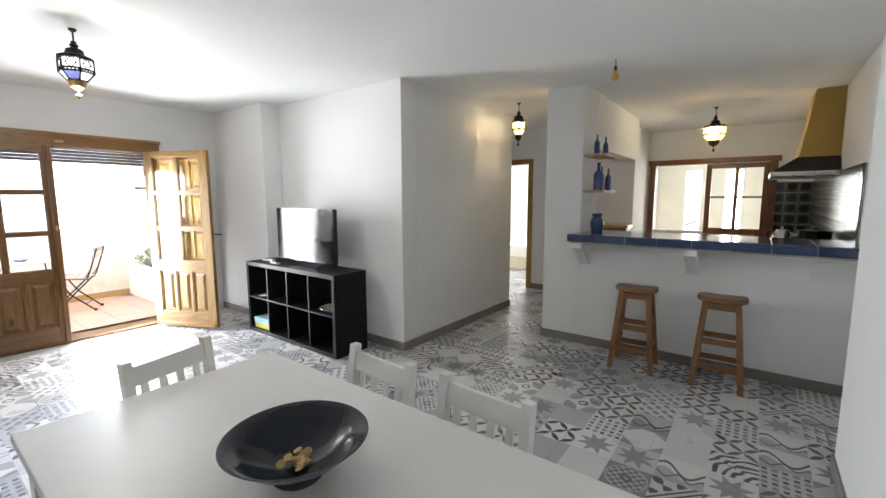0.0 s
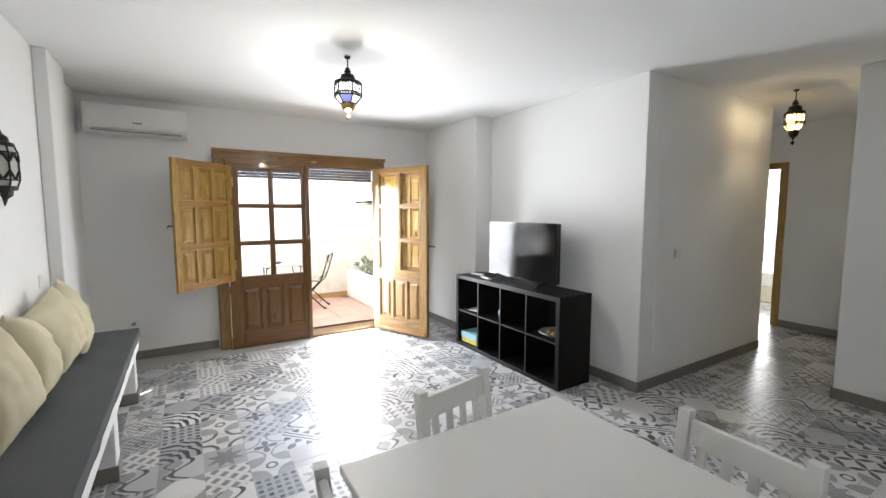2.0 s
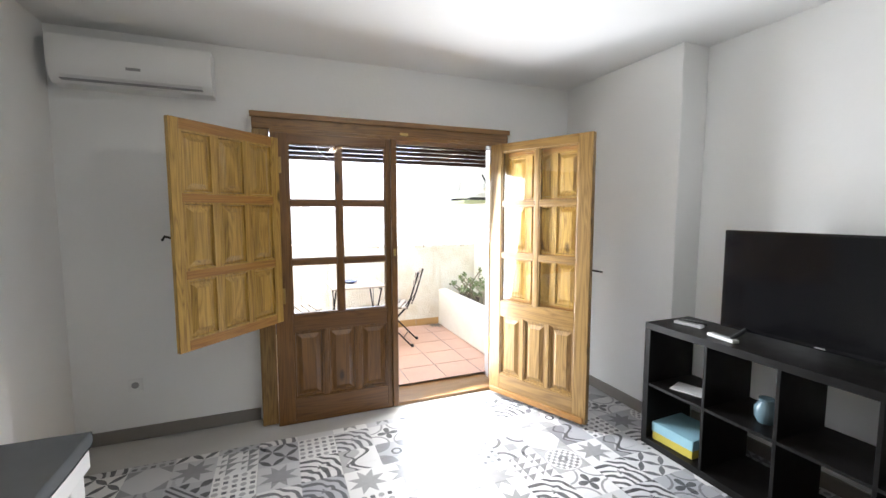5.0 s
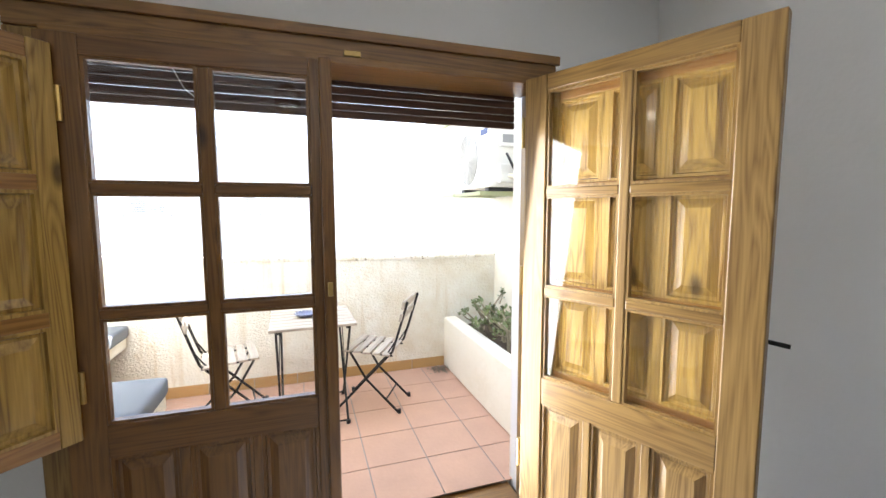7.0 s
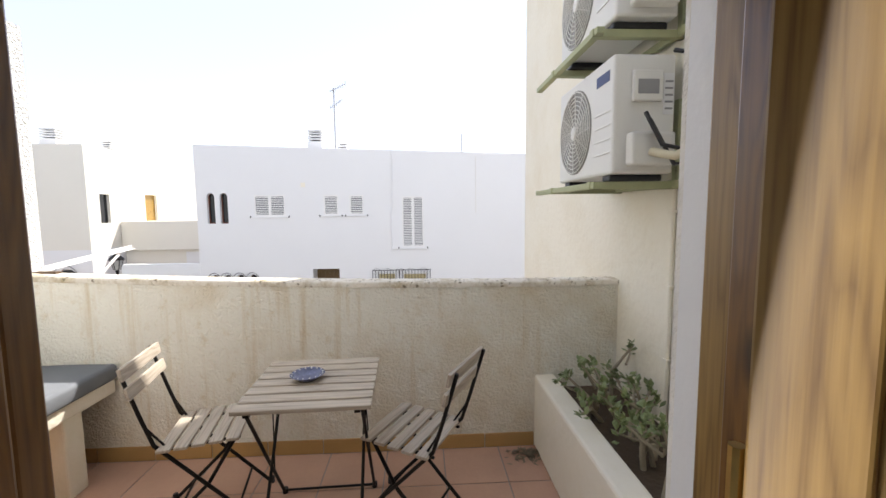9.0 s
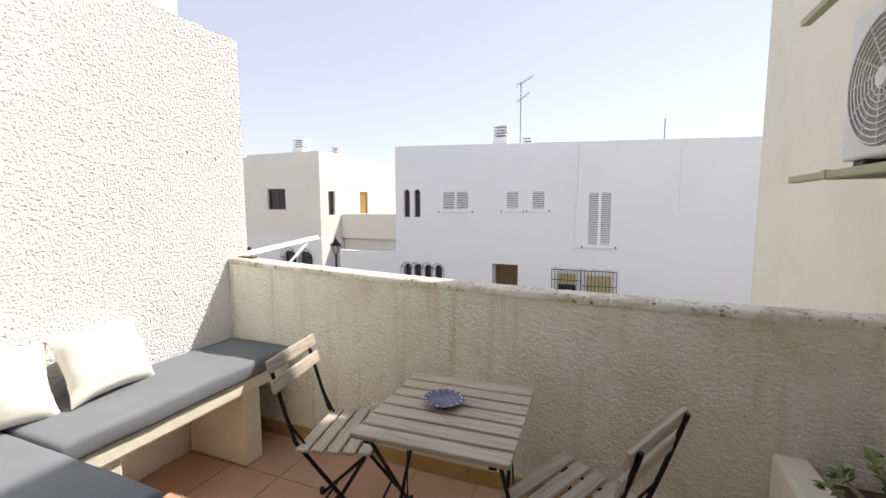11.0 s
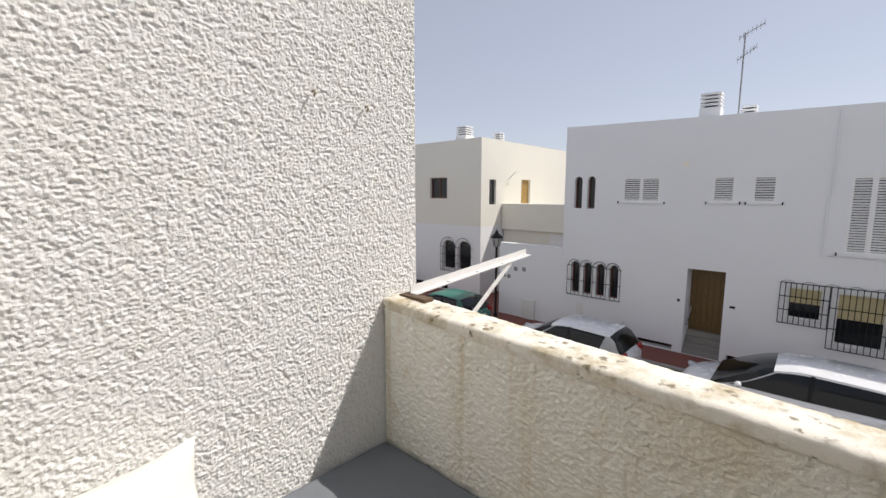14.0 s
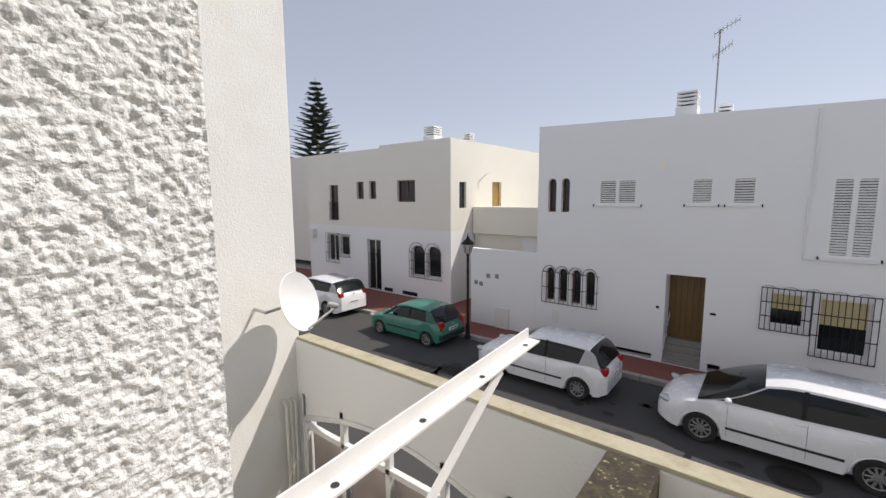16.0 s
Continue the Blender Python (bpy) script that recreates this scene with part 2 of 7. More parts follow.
M_REDPAVE = plain("red_pavement_tile", (0.22, 0.075, 0.055), 0.8, var=0.2, scale=2.0, bump=0.4, bscale=40, bdist=0.005, world_space=True)
M_KERB = plain("concrete_kerb", (0.34, 0.32, 0.29), 0.9, var=0.2, scale=3.0, bump=0.4, bscale=60, bdist=0.004, world_space=True)
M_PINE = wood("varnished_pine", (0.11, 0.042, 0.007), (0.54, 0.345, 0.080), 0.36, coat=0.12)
# Dark pine; on the closed balcony leaf its tone stands for backlit shade.
M_PINE_DARK = wood("dark_and_shaded_pine", (0.072, 0.028, 0.007), (0.235, 0.11, 0.026), 0.35, coat=0.2)
M_PINE_H = wood("varnished_pine_rail", (0.10, 0.042, 0.009), (0.31, 0.155, 0.038), 0.32, axis=1, coat=0.25)
M_GLASS = glass("clear_glass")


# ---- mesh helpers ----
def thing(name, x=0, y=0, z=0, rz=0, label="", category="", group=""):
    e = new(name)
    e.matrix_world = pose(x, y, z, 0, 0, rz)
    return tagged(e, label, category, group)


def part(name, bm, material, parent=None, label="", smooth=None):
    me = bpy.data.meshes.new(name)
    if smooth is not None:
        for f in bm.faces:
            f.smooth = True
    bm.normal_update()
    bm.to_mesh(me)
    bm.free()
    if smooth:
        me.set_sharp_from_angle(angle=radians(smooth))
    me.materials.append(material)
    ob = new(name, me)
    ob.parent = parent
    return tagged(ob, label)


def setting(name, bm, material, label="", smooth=None):
    return tagged(part(name, bm, material, None, label, smooth), kind="structure", category=name.split("_")[0])


def box(bm, x0, x1, y0, y1, z0, z1, bevel=0.0, m=None):
    vs = [bm.verts.new(Vector((x, y, z))) for x in (x0, x1) for y in (y0, y1) for z in (z0, z1)]
    fs = []
    for a in ((0, 1, 3, 2), (4, 6, 7, 5), (0, 4, 5, 1), (2, 3, 7, 6), (0, 2, 6, 4), (1, 5, 7, 3)):
        fs.append(bm.faces.new([vs[i] for i in a]))
    if m is not None:
        for v in vs:
            v.co = m @ v.co
    if bevel:
        es = {e for f in fs for e in f.edges}
        bmesh.ops.bevel(bm, geom=list(es), offset=bevel, segments=2, affect='EDGES', profile=0.5)
    return bm


def one_box(x0, x1, y0, y1, z0, z1, bevel=0.0, m=None):
    return box(bmesh.new(), x0, x1, y0, y1, z0, z1, bevel, m)


def tube(bm, pts, r, seg=8, caps=True):
    """A round bar along points; r is one radius or one for each point."""
    pts = [Vector(p) for p in pts]
    rs = r if isinstance(r, (list, tuple)) else [r] * len(pts)
    rings = []
    side = None
    for i, p in enumerate(pts):
        way = (pts[min(i + 1, len(pts) - 1)] - pts[max(i - 1, 0)]).normalized()
        if side is None:
            side = way.orthogonal().normalized()
        side = (side - way * side.dot(way)).normalized()
        up = way.cross(side)
        rings.append([bm.verts.new(p + rs[i] * (side * math.cos(a) + up * math.sin(a))) for a in (2 * math.pi * k / seg for k in range(seg))])
    for a, b in zip(rings, rings[1:]):
        for k in range(seg):
            bm.faces.new((a[k], a[(k + 1) % seg], b[(k + 1) % seg], b[k]))
    if caps:
        bm.faces.new(rings[0][::-1])
        bm.faces.new(rings[-1])
    return bm


def lathe(bm, profile, seg=24, centre=(0, 0, 0), closed=False):
    """Turns (radius, height) pairs round the z axis."""
    cx, cy, cz = centre
    rings = []
    for r, z in profile:
        rings.append([bm.verts.new((cx + r * math.cos(a), cy + r * math.sin(a), cz + z)) for a in (2 * math.pi * k / seg for k in range(seg))] if r > 1e-5 else [bm.verts.new((cx, cy, cz + z))])
    for a, b in zip(rings, rings[1:]):
        for k in range(seg):
            n = (k + 1) % seg
            if len(a) == 1 and len(b) == 1:
                continue
            if len(a) == 1:
                bm.faces.new((a[0], b[n], b[k]))
            elif len(b) == 1:
                bm.faces.new((a[k], a[n], b[0]))
            else:
                bm.faces.new((a[k], a[n], b[n], b[k]))
    return bm


def wall_x(bm, x0, x1, y0, y1, z0, z1, holes=()):
    """A wall that runs along y, with rectangular holes (y0, y1, z0, z1) in it."""
    cuts = sorted({y0, y1, *(h[0] for h in holes), *(h[1] for h in holes)})
    for a, b in zip(cuts, cuts[1:]):
        mid, z = (a + b) / 2, z0
        for h in sorted((h for h in holes if h[0] <= mid <= h[1]), key=lambda h: h[2]):
            if h[2] > z:
                box(bm, x0, x1, a, b, z, h[2])
            z = h[3]
        if z < z1:
            box(bm, x0, x1, a, b, z, z1)
    bmesh.ops.remove_doubles(bm, verts=bm.verts, dist=1e-5)
    return bm


def wall_y(bm, x0, x1, y0, y1, z0, z1, holes=()):
    wall_x(bm, y0, y1, x0, x1, z0, z1, holes)
    for v in bm.verts:
        v.co = Vector((v.co.y, v.co.x, v.co.z))
    bmesh.ops.reverse_faces(bm, faces=bm.faces)
    return bm


# ---- the flat: walls, floor and ceiling ----
H = 2.51
WX = -5.60          # inner face of the balcony wall
DY0, DY1 = -0.04, 1.82   # balcony door frame
setting("wall_west", wall_x(bmesh.new(), -5.73, WX, -1.10, 2.72, 0, 2.9, [(DY0 + 0.02, 1.77, 0, 2.07)]), M_PLASTER, "white painted plaster wall with balcony door")
setting("wall_south", one_box(-5.73, 0.66, -1.30, -1.10, 0, H), M_PLASTER, "white painted plaster wall behind the bench")
setting("wall_pillar_south", one_box(-4.84, -4.37, -1.10, -1.025, 0, H, 0.006), M_PLASTER, "shallow white plaster pilaster")
setting("wall_pillar_north", one_box(WX, -4.47, 2.493, 2.72, 0, H, 0.006), M_PLASTER, "white plaster pilaster beside the balcony door")
setting("wall_north", one_box(-5.73, -2.57, 2.72, 2.92, 0, H, 0.004), M_PLASTER, "white plaster wall behind the television")
setting("wall_corridor", one_box(-2.77, -2.57, 2.92, 4.84, 0, H, 0.004), M_PLASTER, "white plaster corridor wall")
setting("wall_hall_end", wall_y(bmesh.new(), -4.6, -1.34, 6.05, 6.2, 0, H, [(-3.74, -2.89, 0, 2.02)]), M_PLASTER, "white plaster wall with bedroom doorway")
setting("wall_hall_west", one_box(-4.6, -4.45, 2.92, 6.05, 0, H), M_PLASTER, "white plaster hall wall")
setting("wall_column", one_box(-1.71, -1.34, 3.94, 4.38, 0, H, 0.005), M_PLASTER, "white plaster column at the end of the bar")
setting("wall_bar", one_box(-1.34, 0.64, 3.94, 4.10, 0, 1.03, 0.003), M_PLASTER, "white plaster half wall under the bar")
setting("wall_lintel", one_box(-1.62, -1.34, 4.38, 6.05, 1.96, H), M_PLASTER, "white plaster beam over the kitchen passage")
setting("wall_kitchen_west", one_box(-1.62, -1.47, 6.2, 7.63, 0, H), M_PLASTER, "white plaster kitchen wall")
setting("wall_kitchen_north", wall_y(bmesh.new(), -1.62, 0.84, 7.63, 7.83, 0, H, [(-1.38, 0.16, 0.92, 1.97)]), M_PLASTER, "white plaster kitchen wall with window")
setting("wall_kitchen_east", one_box(0.64, 0.84, 2.79, 7.63, 0, H), M_PLASTER, "white plaster kitchen side wall")
setting("wall_east", one_box(0.46, 0.66, -1.10, 2.79, 0, H, 0.004), M_PLASTER, "white plaster wall beside the dining table")
setting("ceiling", one_box(-5.60, 0.84, -1.30, 7.83, H, 2.7), M_CEIL, "flat white painted ceiling")
# rooms seen through openings
setting("wall_bedroom", wall_y(bmesh.new(), -5.4, -1.62, 9.4, 9.6, 0, H, [(-4.4, -2.8, 0.9, 2.1)]), M_PLASTER, "white bedroom wall with a bright window")
setting("wall_bedroom_west", one_box(-5.6, -5.4, 6.2, 9.6, 0, H), M_PLASTER)
setting("wall_bedroom_south", one_box(-5.6, -4.6, 6.05, 6.2, 0, H), M_PLASTER)
setting("wall_gallery", wall_y(bmesh.new(), -1.62, 2.2, 9.4, 9.6, 0, H, [(-1.16, -0.84, 0.6, 2.0), (-0.51, -0.19, 0.6, 2.0), (0.14, 0.46, 0.6, 2.0)]), M_CREAM, "cream gallery wall with tall windows")
setting("wall_gallery_west", one_box(-1.82, -1.62, 6.2, 9.6, 0, H), M_PLASTER)
setting("wall_gallery_east", one_box(2.2, 2.4, 7.63, 9.6, 0, H), M_PLASTER)
setting("wall_gallery_south", one_box(0.84, 2.2, 7.63, 7.83, 0, H), M_PLASTER)
setting("ceiling_back", one_box(-5.6, 2.4, 7.83, 9.6, H, 2.7), M_CEIL)
setting("ceiling_bedroom", one_box(-5.6, -1.82, 6.2, 7.83, H + 0.004, 2.69), M_CEIL)
setting("floor_base", one_box(-5.60, 2.4, -1.30, 9.6, -0.25, -0.012), M_KERB, "concrete slab under the tiles")


def skirting(name, x0, x1, y0, y1):
    setting(name, one_box(x0, x1, y0, y1, 0, 0.085, 0.003), M_SKIRT, "grey-brown tile skirting")


skirting("baseboard_west", WX, WX + 0.012, -1.10, -0.06)
skirting("baseboard_south", -5.588, -4.84, -1.10, -1.088)
skirting("baseboard_pillar", WX, -4.458, 2.481, 2.493)
skirting("baseboard_pillar_side", -4.47, -4.458, 2.493, 2.708)
skirting("baseboard_north", -4.458, -2.57, 2.708, 2.72)
skirting("baseboard_corridor", -2.57, -2.558, 2.708, 4.84)
skirting("baseboard_hall", -2.82, -1.74, 6.038, 6.05)
skirting("baseboard_column", -1.722, -1.71, 3.94, 4.38)
skirting("baseboard_bar", -1.722, 0.64, 3.928, 3.94)
skirting("baseboard_east", 0.448, 0.46, -0.6, 2.79)
skirting("baseboard_east_return", 0.448, 0.64, 2.79, 2.802)

# ---- the terrace shell ----
TZ = 0.04
PX = -7.37          # inner face of the parapet
setting("terrace_slab", one_box(-7.478, -5.73, -1.11, 2.65, -0.3, TZ - 0.012), M_KERB, "concrete terrace slab")
setting("wall_house_outside", wall_x(bmesh.new(), -5.745, -5.73, -0.91, 2.45, 0, 3.0, [(DY0 + 0.02, 1.77, 0, 2.07)]), M_STUCCO, "white rendered house wall")
setting("wall_terrace_north", one_box(-9.6, -5.745, 2.45, 2.70, -3.5, 6.0), M_CREAM, "tall cream painted party wall")
OX = -7.482         # outer face of the parapet


def parapet_top(y):
    """The top falls away from the side wall."""
    f = (y + 0.91) / 3.36
    return 1.136 - 0.185 * f + 0.097 * f * f


bm = bmesh.new()
sections = []
for k in range(29):
    y = -0.91 + 3.36 * k / 28
    sections.append([bm.verts.new(p) for p in ((OX, y, -0.3), (OX, y, parapet_top(y) - 0.008), (PX, y, parapet_top(y) - 0.008), (PX, y, -0.3))])
for a, b in zip(sections, sections[1:]):
    for q in range(4):
        bm.faces.new((a[q], b[q], b[(q + 1) % 4], a[(q + 1) % 4]))
bm.faces.new(sections[0])
bm.faces.new(sections[-1][::-1])
bmesh.ops.recalc_face_normals(bm, faces=bm.faces)
setting("wall_parapet", bm, M_PARAPET, "cream sprayed-render parapet with brown rain streaks")
setting("wall_terrace_south", one_box(-7.52, -5.745, -1.14, -0.925, -3.5, 2.5, 0.01), M_STUCCO, "white coarse sprayed-render side wall")

# ---- the street ----
RZ = -3.5
setting("ground", one_box(-300, 300, -300, 300, RZ - 0.6, RZ - 0.3), M_KERB, "dry ground under the town")
setting("road", one_box(-19.35, -10.5, -120, 120, RZ - 0.3, RZ), M_ASPHALT, "grey asphalt street with patches")
setting("pavement", one_box(-24, -19.35, -120, 120, RZ - 0.3, RZ + 0.13), M_REDPAVE, "red tiled pavement")

# ---- more materials ----
M_PINE_X = wood("varnished_pine_cross", (0.15, 0.06, 0.012), (0.40, 0.20, 0.05), 0.32, axis=0, coat=0.25)
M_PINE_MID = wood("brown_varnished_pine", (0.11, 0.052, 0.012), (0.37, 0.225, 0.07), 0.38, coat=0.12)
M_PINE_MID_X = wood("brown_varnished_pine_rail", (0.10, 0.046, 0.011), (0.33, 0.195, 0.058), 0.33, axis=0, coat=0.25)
# Rails of the closed leaf, with the backlit shade in the colour.
M_PINE_SHADED_X = wood("shaded_pine_rail", (0.070, 0.027, 0.007), (0.22, 0.10, 0.025), 0.35, axis=0, coat=0.2)
M_BLACKWOOD = plain("black_brown_laminate", (0.007, 0.006, 0.0055), 0.42, var=0.3, scale=8, bscale=120, spec=0.22)
M_BLACK = plain("black_plastic", (0.012, 0.012, 0.013), 0.35, var=0.2)
M_BLACKGLOSS = plain("glossy_black_plastic", (0.006, 0.006, 0.007), 0.10, var=0.1, bump=0, spec=0.6)
M_IRON = plain("black_ironwork", (0.02, 0.018, 0.016), 0.5, 0.6, var=0.4, scale=30)
M_STEEL = plain("brushed_steel", (0.55, 0.54, 0.52), 0.28, 1.0, var=0.1)
M_BRASS = plain("aged_brass", (0.55, 0.38, 0.14), 0.35, 1.0, var=0.3, scale=30)
M_WHITEPAINT = plain("white_lacquered_wood", (0.78, 0.77, 0.74), 0.35, var=0.04, scale=5, bump=0.05)
M_WHITEPLAST = plain("white_plastic", (0.80, 0.80, 0.79), 0.35, var=0.03, bump=0.03)
M_GREYPLAST = plain("grey_plastic", (0.30, 0.30, 0.30), 0.5, var=0.1)
M_GREYCLOTH = plain("charcoal_cotton", (0.125, 0.13, 0.137), 0.95, var=0.18, scale=5, bump=0.5, bscale=350, bdist=0.002, spec=0.1)
M_CREAMCLOTH = plain("cream_cotton", (0.66, 0.60, 0.43), 0.95, var=0.08, scale=5, bump=0.5, bscale=300, bdist=0.002, spec=0.1)
M_WHITECLOTH = plain("white_cotton", (0.84, 0.81, 0.74), 0.95, var=0.05, scale=5, bump=0.5, bscale=300, bdist=0.002, spec=0.1)
M_SLATE = plain("grey_blue_cotton", (0.20, 0.215, 0.235), 0.95, var=0.15, scale=5, bump=0.5, bscale=320, bdist=0.002, spec=0.1)
M_BOWL = plain("black_glazed_ceramic", (0.008, 0.012, 0.02), 0.14, var=0.4, scale=14, bump=0.05, spec=0.3)
M_BLUEGLAZE = plain("blue_glazed_ceramic", (0.035, 0.075, 0.16), 0.2, var=0.5, scale=14, bump=0.1, coat=0.3)
M_BLUETILE = plain("dark_blue_glazed_tile", (0.035, 0.06, 0.125), 0.16, var=0.3, scale=9, bump=0.1, coat=0.3)
M_GROUT = plain("pale_grout", (0.45, 0.44, 0.42), 0.9, var=0.1, world_space=True)
M_SEATWOOD = wood("brown_stool_wood", (0.10, 0.042, 0.014), (0.30, 0.15, 0.055), 0.4)
M_SEATWOOD_X = wood("brown_stool_seat", (0.10, 0.042, 0.014), (0.27, 0.13, 0.05), 0.38, axis=0)
M_LAMPGLASS = glow("lit_frosted_glass", (0.75, 0.75, 0.72), 0.08)
M_WARMGLASS = glow("lit_warm_glass", (1.0, 0.82, 0.5), 0.045)
M_BLUEGLASS = glow("blue_frosted_glass", (0.26, 0.27, 0.55), 0.04)
M_FROST = plain("grey_frosted_glass", (0.45, 0.44, 0.41), 0.3, var=0.08, bump=0.02)
M_SCREEN = plain("dark_television_screen", (0.006, 0.006, 0.007), 0.10, var=0.05, bump=0, spec=0.3)
M_BLIND = wood("dark_brown_blind_slat", (0.035, 0.014, 0.008), (0.11, 0.05, 0.028), 0.45, axis=1, knots=False)


# ---- panelled doors ----
def raised(bm, x0, x1, z0, z1, y, d):
    """A bevelled raised field on both sides of the plane y."""
    for s in (-1, 1):
        loops = []
        for inset, off in ((0.0, 0.012), (0.010, 0.013), (0.014, -0.001), (0.022, -0.001), (0.052, d)):
            ix, iz = min(inset, (x1 - x0) * 0.4), min(inset, (z1 - z0) * 0.4)
            loops.append([bm.verts.new((x, y + s * off, z)) for x, z in ((x0 + ix, z0 + iz), (x1 - ix, z0 + iz), (x1 - ix, z1 - iz), (x0 + ix, z1 - iz))])
        for a, b in zip(loops, loops[1:]):
            for k in range(4):
                n = (k + 1) % 4
                bm.faces.new((a[k], a[n], b[n], b[k]))
        bm.faces.new(loops[-1])
    bmesh.ops.recalc_face_normals(bm, faces=bm.faces)
    return bm


def door_leaf(label, w, m, stile=0.10, pine=None, pine_x=None, meeting=None):
    """A glazed leaf: six panes over three raised panels; local x runs along its width."""
    pine, pine_x = pine or M_PINE, pine_x or M_PINE_X
    t = 0.021
    end = w - (meeting or stile)
    leaf = tagged(new("balcony_door"), label, "door", "balcony door leaves")
    leaf.matrix_world = m
    z0, z1 = 0.03, 1.955
    for a, b in ((0, stile), (end, w)):
        part("stile", one_box(a, b, -t, t, z0, z1, 0.004), pine, leaf)
    rails = ((z0, 0.19), (0.655, 0.765), (1.895, z1))
    for a, b in rails:
        part("rail", one_box(stile, end, -t + 0.001, t - 0.001, a, b, 0.003), pine_x, leaf)
    gx0, gx1, gz0, gz1 = stile, end, 0.765, 1.895
    mid = (gx0 + gx1) / 2
    part("muntin", one_box(mid - 0.018, mid + 0.018, -0.017, 0.017, gz0, gz1, 0.005), pine, leaf)
    zs = [gz0, 1.12, 1.51, gz1]
    for z in zs[1:3]:
        for a, b in ((gx0, mid - 0.018), (mid + 0.018, gx1)):
            part("muntin", one_box(a, b, -0.017, 0.017, z - 0.016, z + 0.016, 0.005), pine_x, leaf)
    for i in range(3):
        for a, b in ((gx0, mid - 0.018), (mid + 0.018, gx1)):
            za, zb = zs[i] + (0.016 if i else 0), zs[i + 1] - (0.016 if i < 2 else 0)
            bm = bmesh.new()
            for u0, u1, v0, v1 in ((a, a + 0.009, za, zb), (b - 0.009, b, za, zb), (a + 0.009, b - 0.009, za, za + 0.009), (a + 0.009, b - 0.009, zb - 0.009, zb)):
                box(bm, u0, u1, -0.013, 0.013, v0, v1)
            part("glazing_bead", bm, pine, leaf)
            g = part("pane", one_box(a + 0.009, b - 0.009, -0.002, 0.002, za + 0.009, zb - 0.009), M_GLASS, leaf, "clear glass pane")
            g.visible_shadow = False
    pw = (end - stile - 2 * 0.03) / 3
    for i in range(3):
        a = stile + i * (pw + 0.03)
        part("panel", raised(bmesh.new(), a, a + pw, 0.19, 0.655, 0, 0.015), pine, leaf)
        if i < 2:
            part("mullion", one_box(a + pw, a + pw + 0.03, -t + 0.002, t - 0.002, 0.19, 0.655, 0.003), pine, leaf)
    return leaf


def shutter_leaf(label, w, m, pine=None, pine_x=None):
    pine, pine_x = pine or M_PINE, pine_x or M_PINE_X
    sh = tagged(new("inner_shutter"), label, "shutter", "inner shutters")
    sh.matrix_world = m
    z0, z1, s, t = 0.735, 1.915, 0.055, 0.014
    for a, b in ((0, s), (w - s, w)):
        part("stile", one_box(a, b, -t, t, z0, z1, 0.004), pine, sh)
    zs = [z0, z0 + (z1 - z0) / 3, z0 + 2 * (z1 - z0) / 3, z1]
    edges = [(z0, z0 + s), (zs[1] - 0.022, zs[1] + 0.022), (zs[2] - 0.022, zs[2] + 0.022), (z1 - s, z1)]
    for a, b in edges:
        part("rail", one_box(s, w - s, -t + 0.001, t - 0.001, a, b, 0.003), pine_x, sh)
    pw = (w - 2 * s - 2 * 0.028) / 3
    for r in range(3):
        for i in range(3):
            a = s + i * (pw + 0.028)
            part("panel", raised(bmesh.new(), a, a + pw, edges[r][1], edges[r + 1][0], 0, 0.013), pine, sh)
    for i in range(2):
        a = s + (i + 1) * pw + i * 0.028
        for r in range(3):
            part("mullion", one_box(a, a + 0.028, -t + 0.002, t - 0.002, edges[r][1], edges[r + 1][0], 0.002), pine, sh)
    return sh


LX = -5.42
fr = tagged(new("door_1"), "varnished pine balcony door frame with wide casing", "door frame", kind="structure")
part("casing", one_box(WX - 0.02, -5.475, DY0 - 0.005, DY1 + 0.005, 1.985, 2.087, 0.006), M_PINE_H, fr)
part("cornice", one_box(-5.475, -5.46, DY0 - 0.015, DY1 + 0.015, 2.055, 2.092, 0.003), M_PINE_H, fr)
part("head", one_box(-5.64, -5.43, 0.06, 1.745, 1.957, 1.984, 0.003), M_PINE_H, fr)
for a, b in ((DY0 - 0.005, 0.055), (1.75, DY1 + 0.005)):
    part("jamb", one_box(-5.64, -5.475, a, b, 0.0, 1.984, 0.006), M_PINE_MID, fr)
part("jamb_bead", one_box(-5.56, -5.49, 1.735, 1.75, 0.0, 1.956, 0.004), M_PINE_DARK, fr)
part("threshold", one_box(-5.73, -5.44, 0.056, 1.749, -0.004, 0.022, 0.004), M_PINE_H, fr)
part("cable_clip", one_box(-5.475, -5.455, 0.93, 0.99, 1.995, 2.015, 0.003), M_BRASS, fr)
# The room side is in shadow; the darker pine paints that shade.
left = door_leaf("closed varnished pine balcony door leaf with six panes", 0.815, pose(LX, 0.06, 0, 0, 0, 90), 0.105, M_PINE_DARK, M_PINE_SHADED_X, 0.072)
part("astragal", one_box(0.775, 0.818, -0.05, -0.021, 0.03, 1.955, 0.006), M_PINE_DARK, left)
part("latch", one_box(0.787, 0.805, -0.062, -0.05, 1.14, 1.19, 0.003), M_BRASS, left)
for z in (1.75, 0.9):
    part("hinge", tube(bmesh.new(), [(0.055, -0.03, z - 0.05), (0.055, -0.03, z + 0.05)], 0.008, 8), M_BRASS, left)
RL = pose(-5.392, 1.645, 0, 0, 0, 23.6)
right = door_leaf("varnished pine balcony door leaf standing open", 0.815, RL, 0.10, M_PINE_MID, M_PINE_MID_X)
for z in (0.4, 1.15, 1.75):
    part("hinge", tube(bmesh.new(), [(-0.010, -0.014, z - 0.06), (-0.010, -0.014, z + 0.06)], 0.009, 8), M_BRASS, right)
bm = bmesh.new()
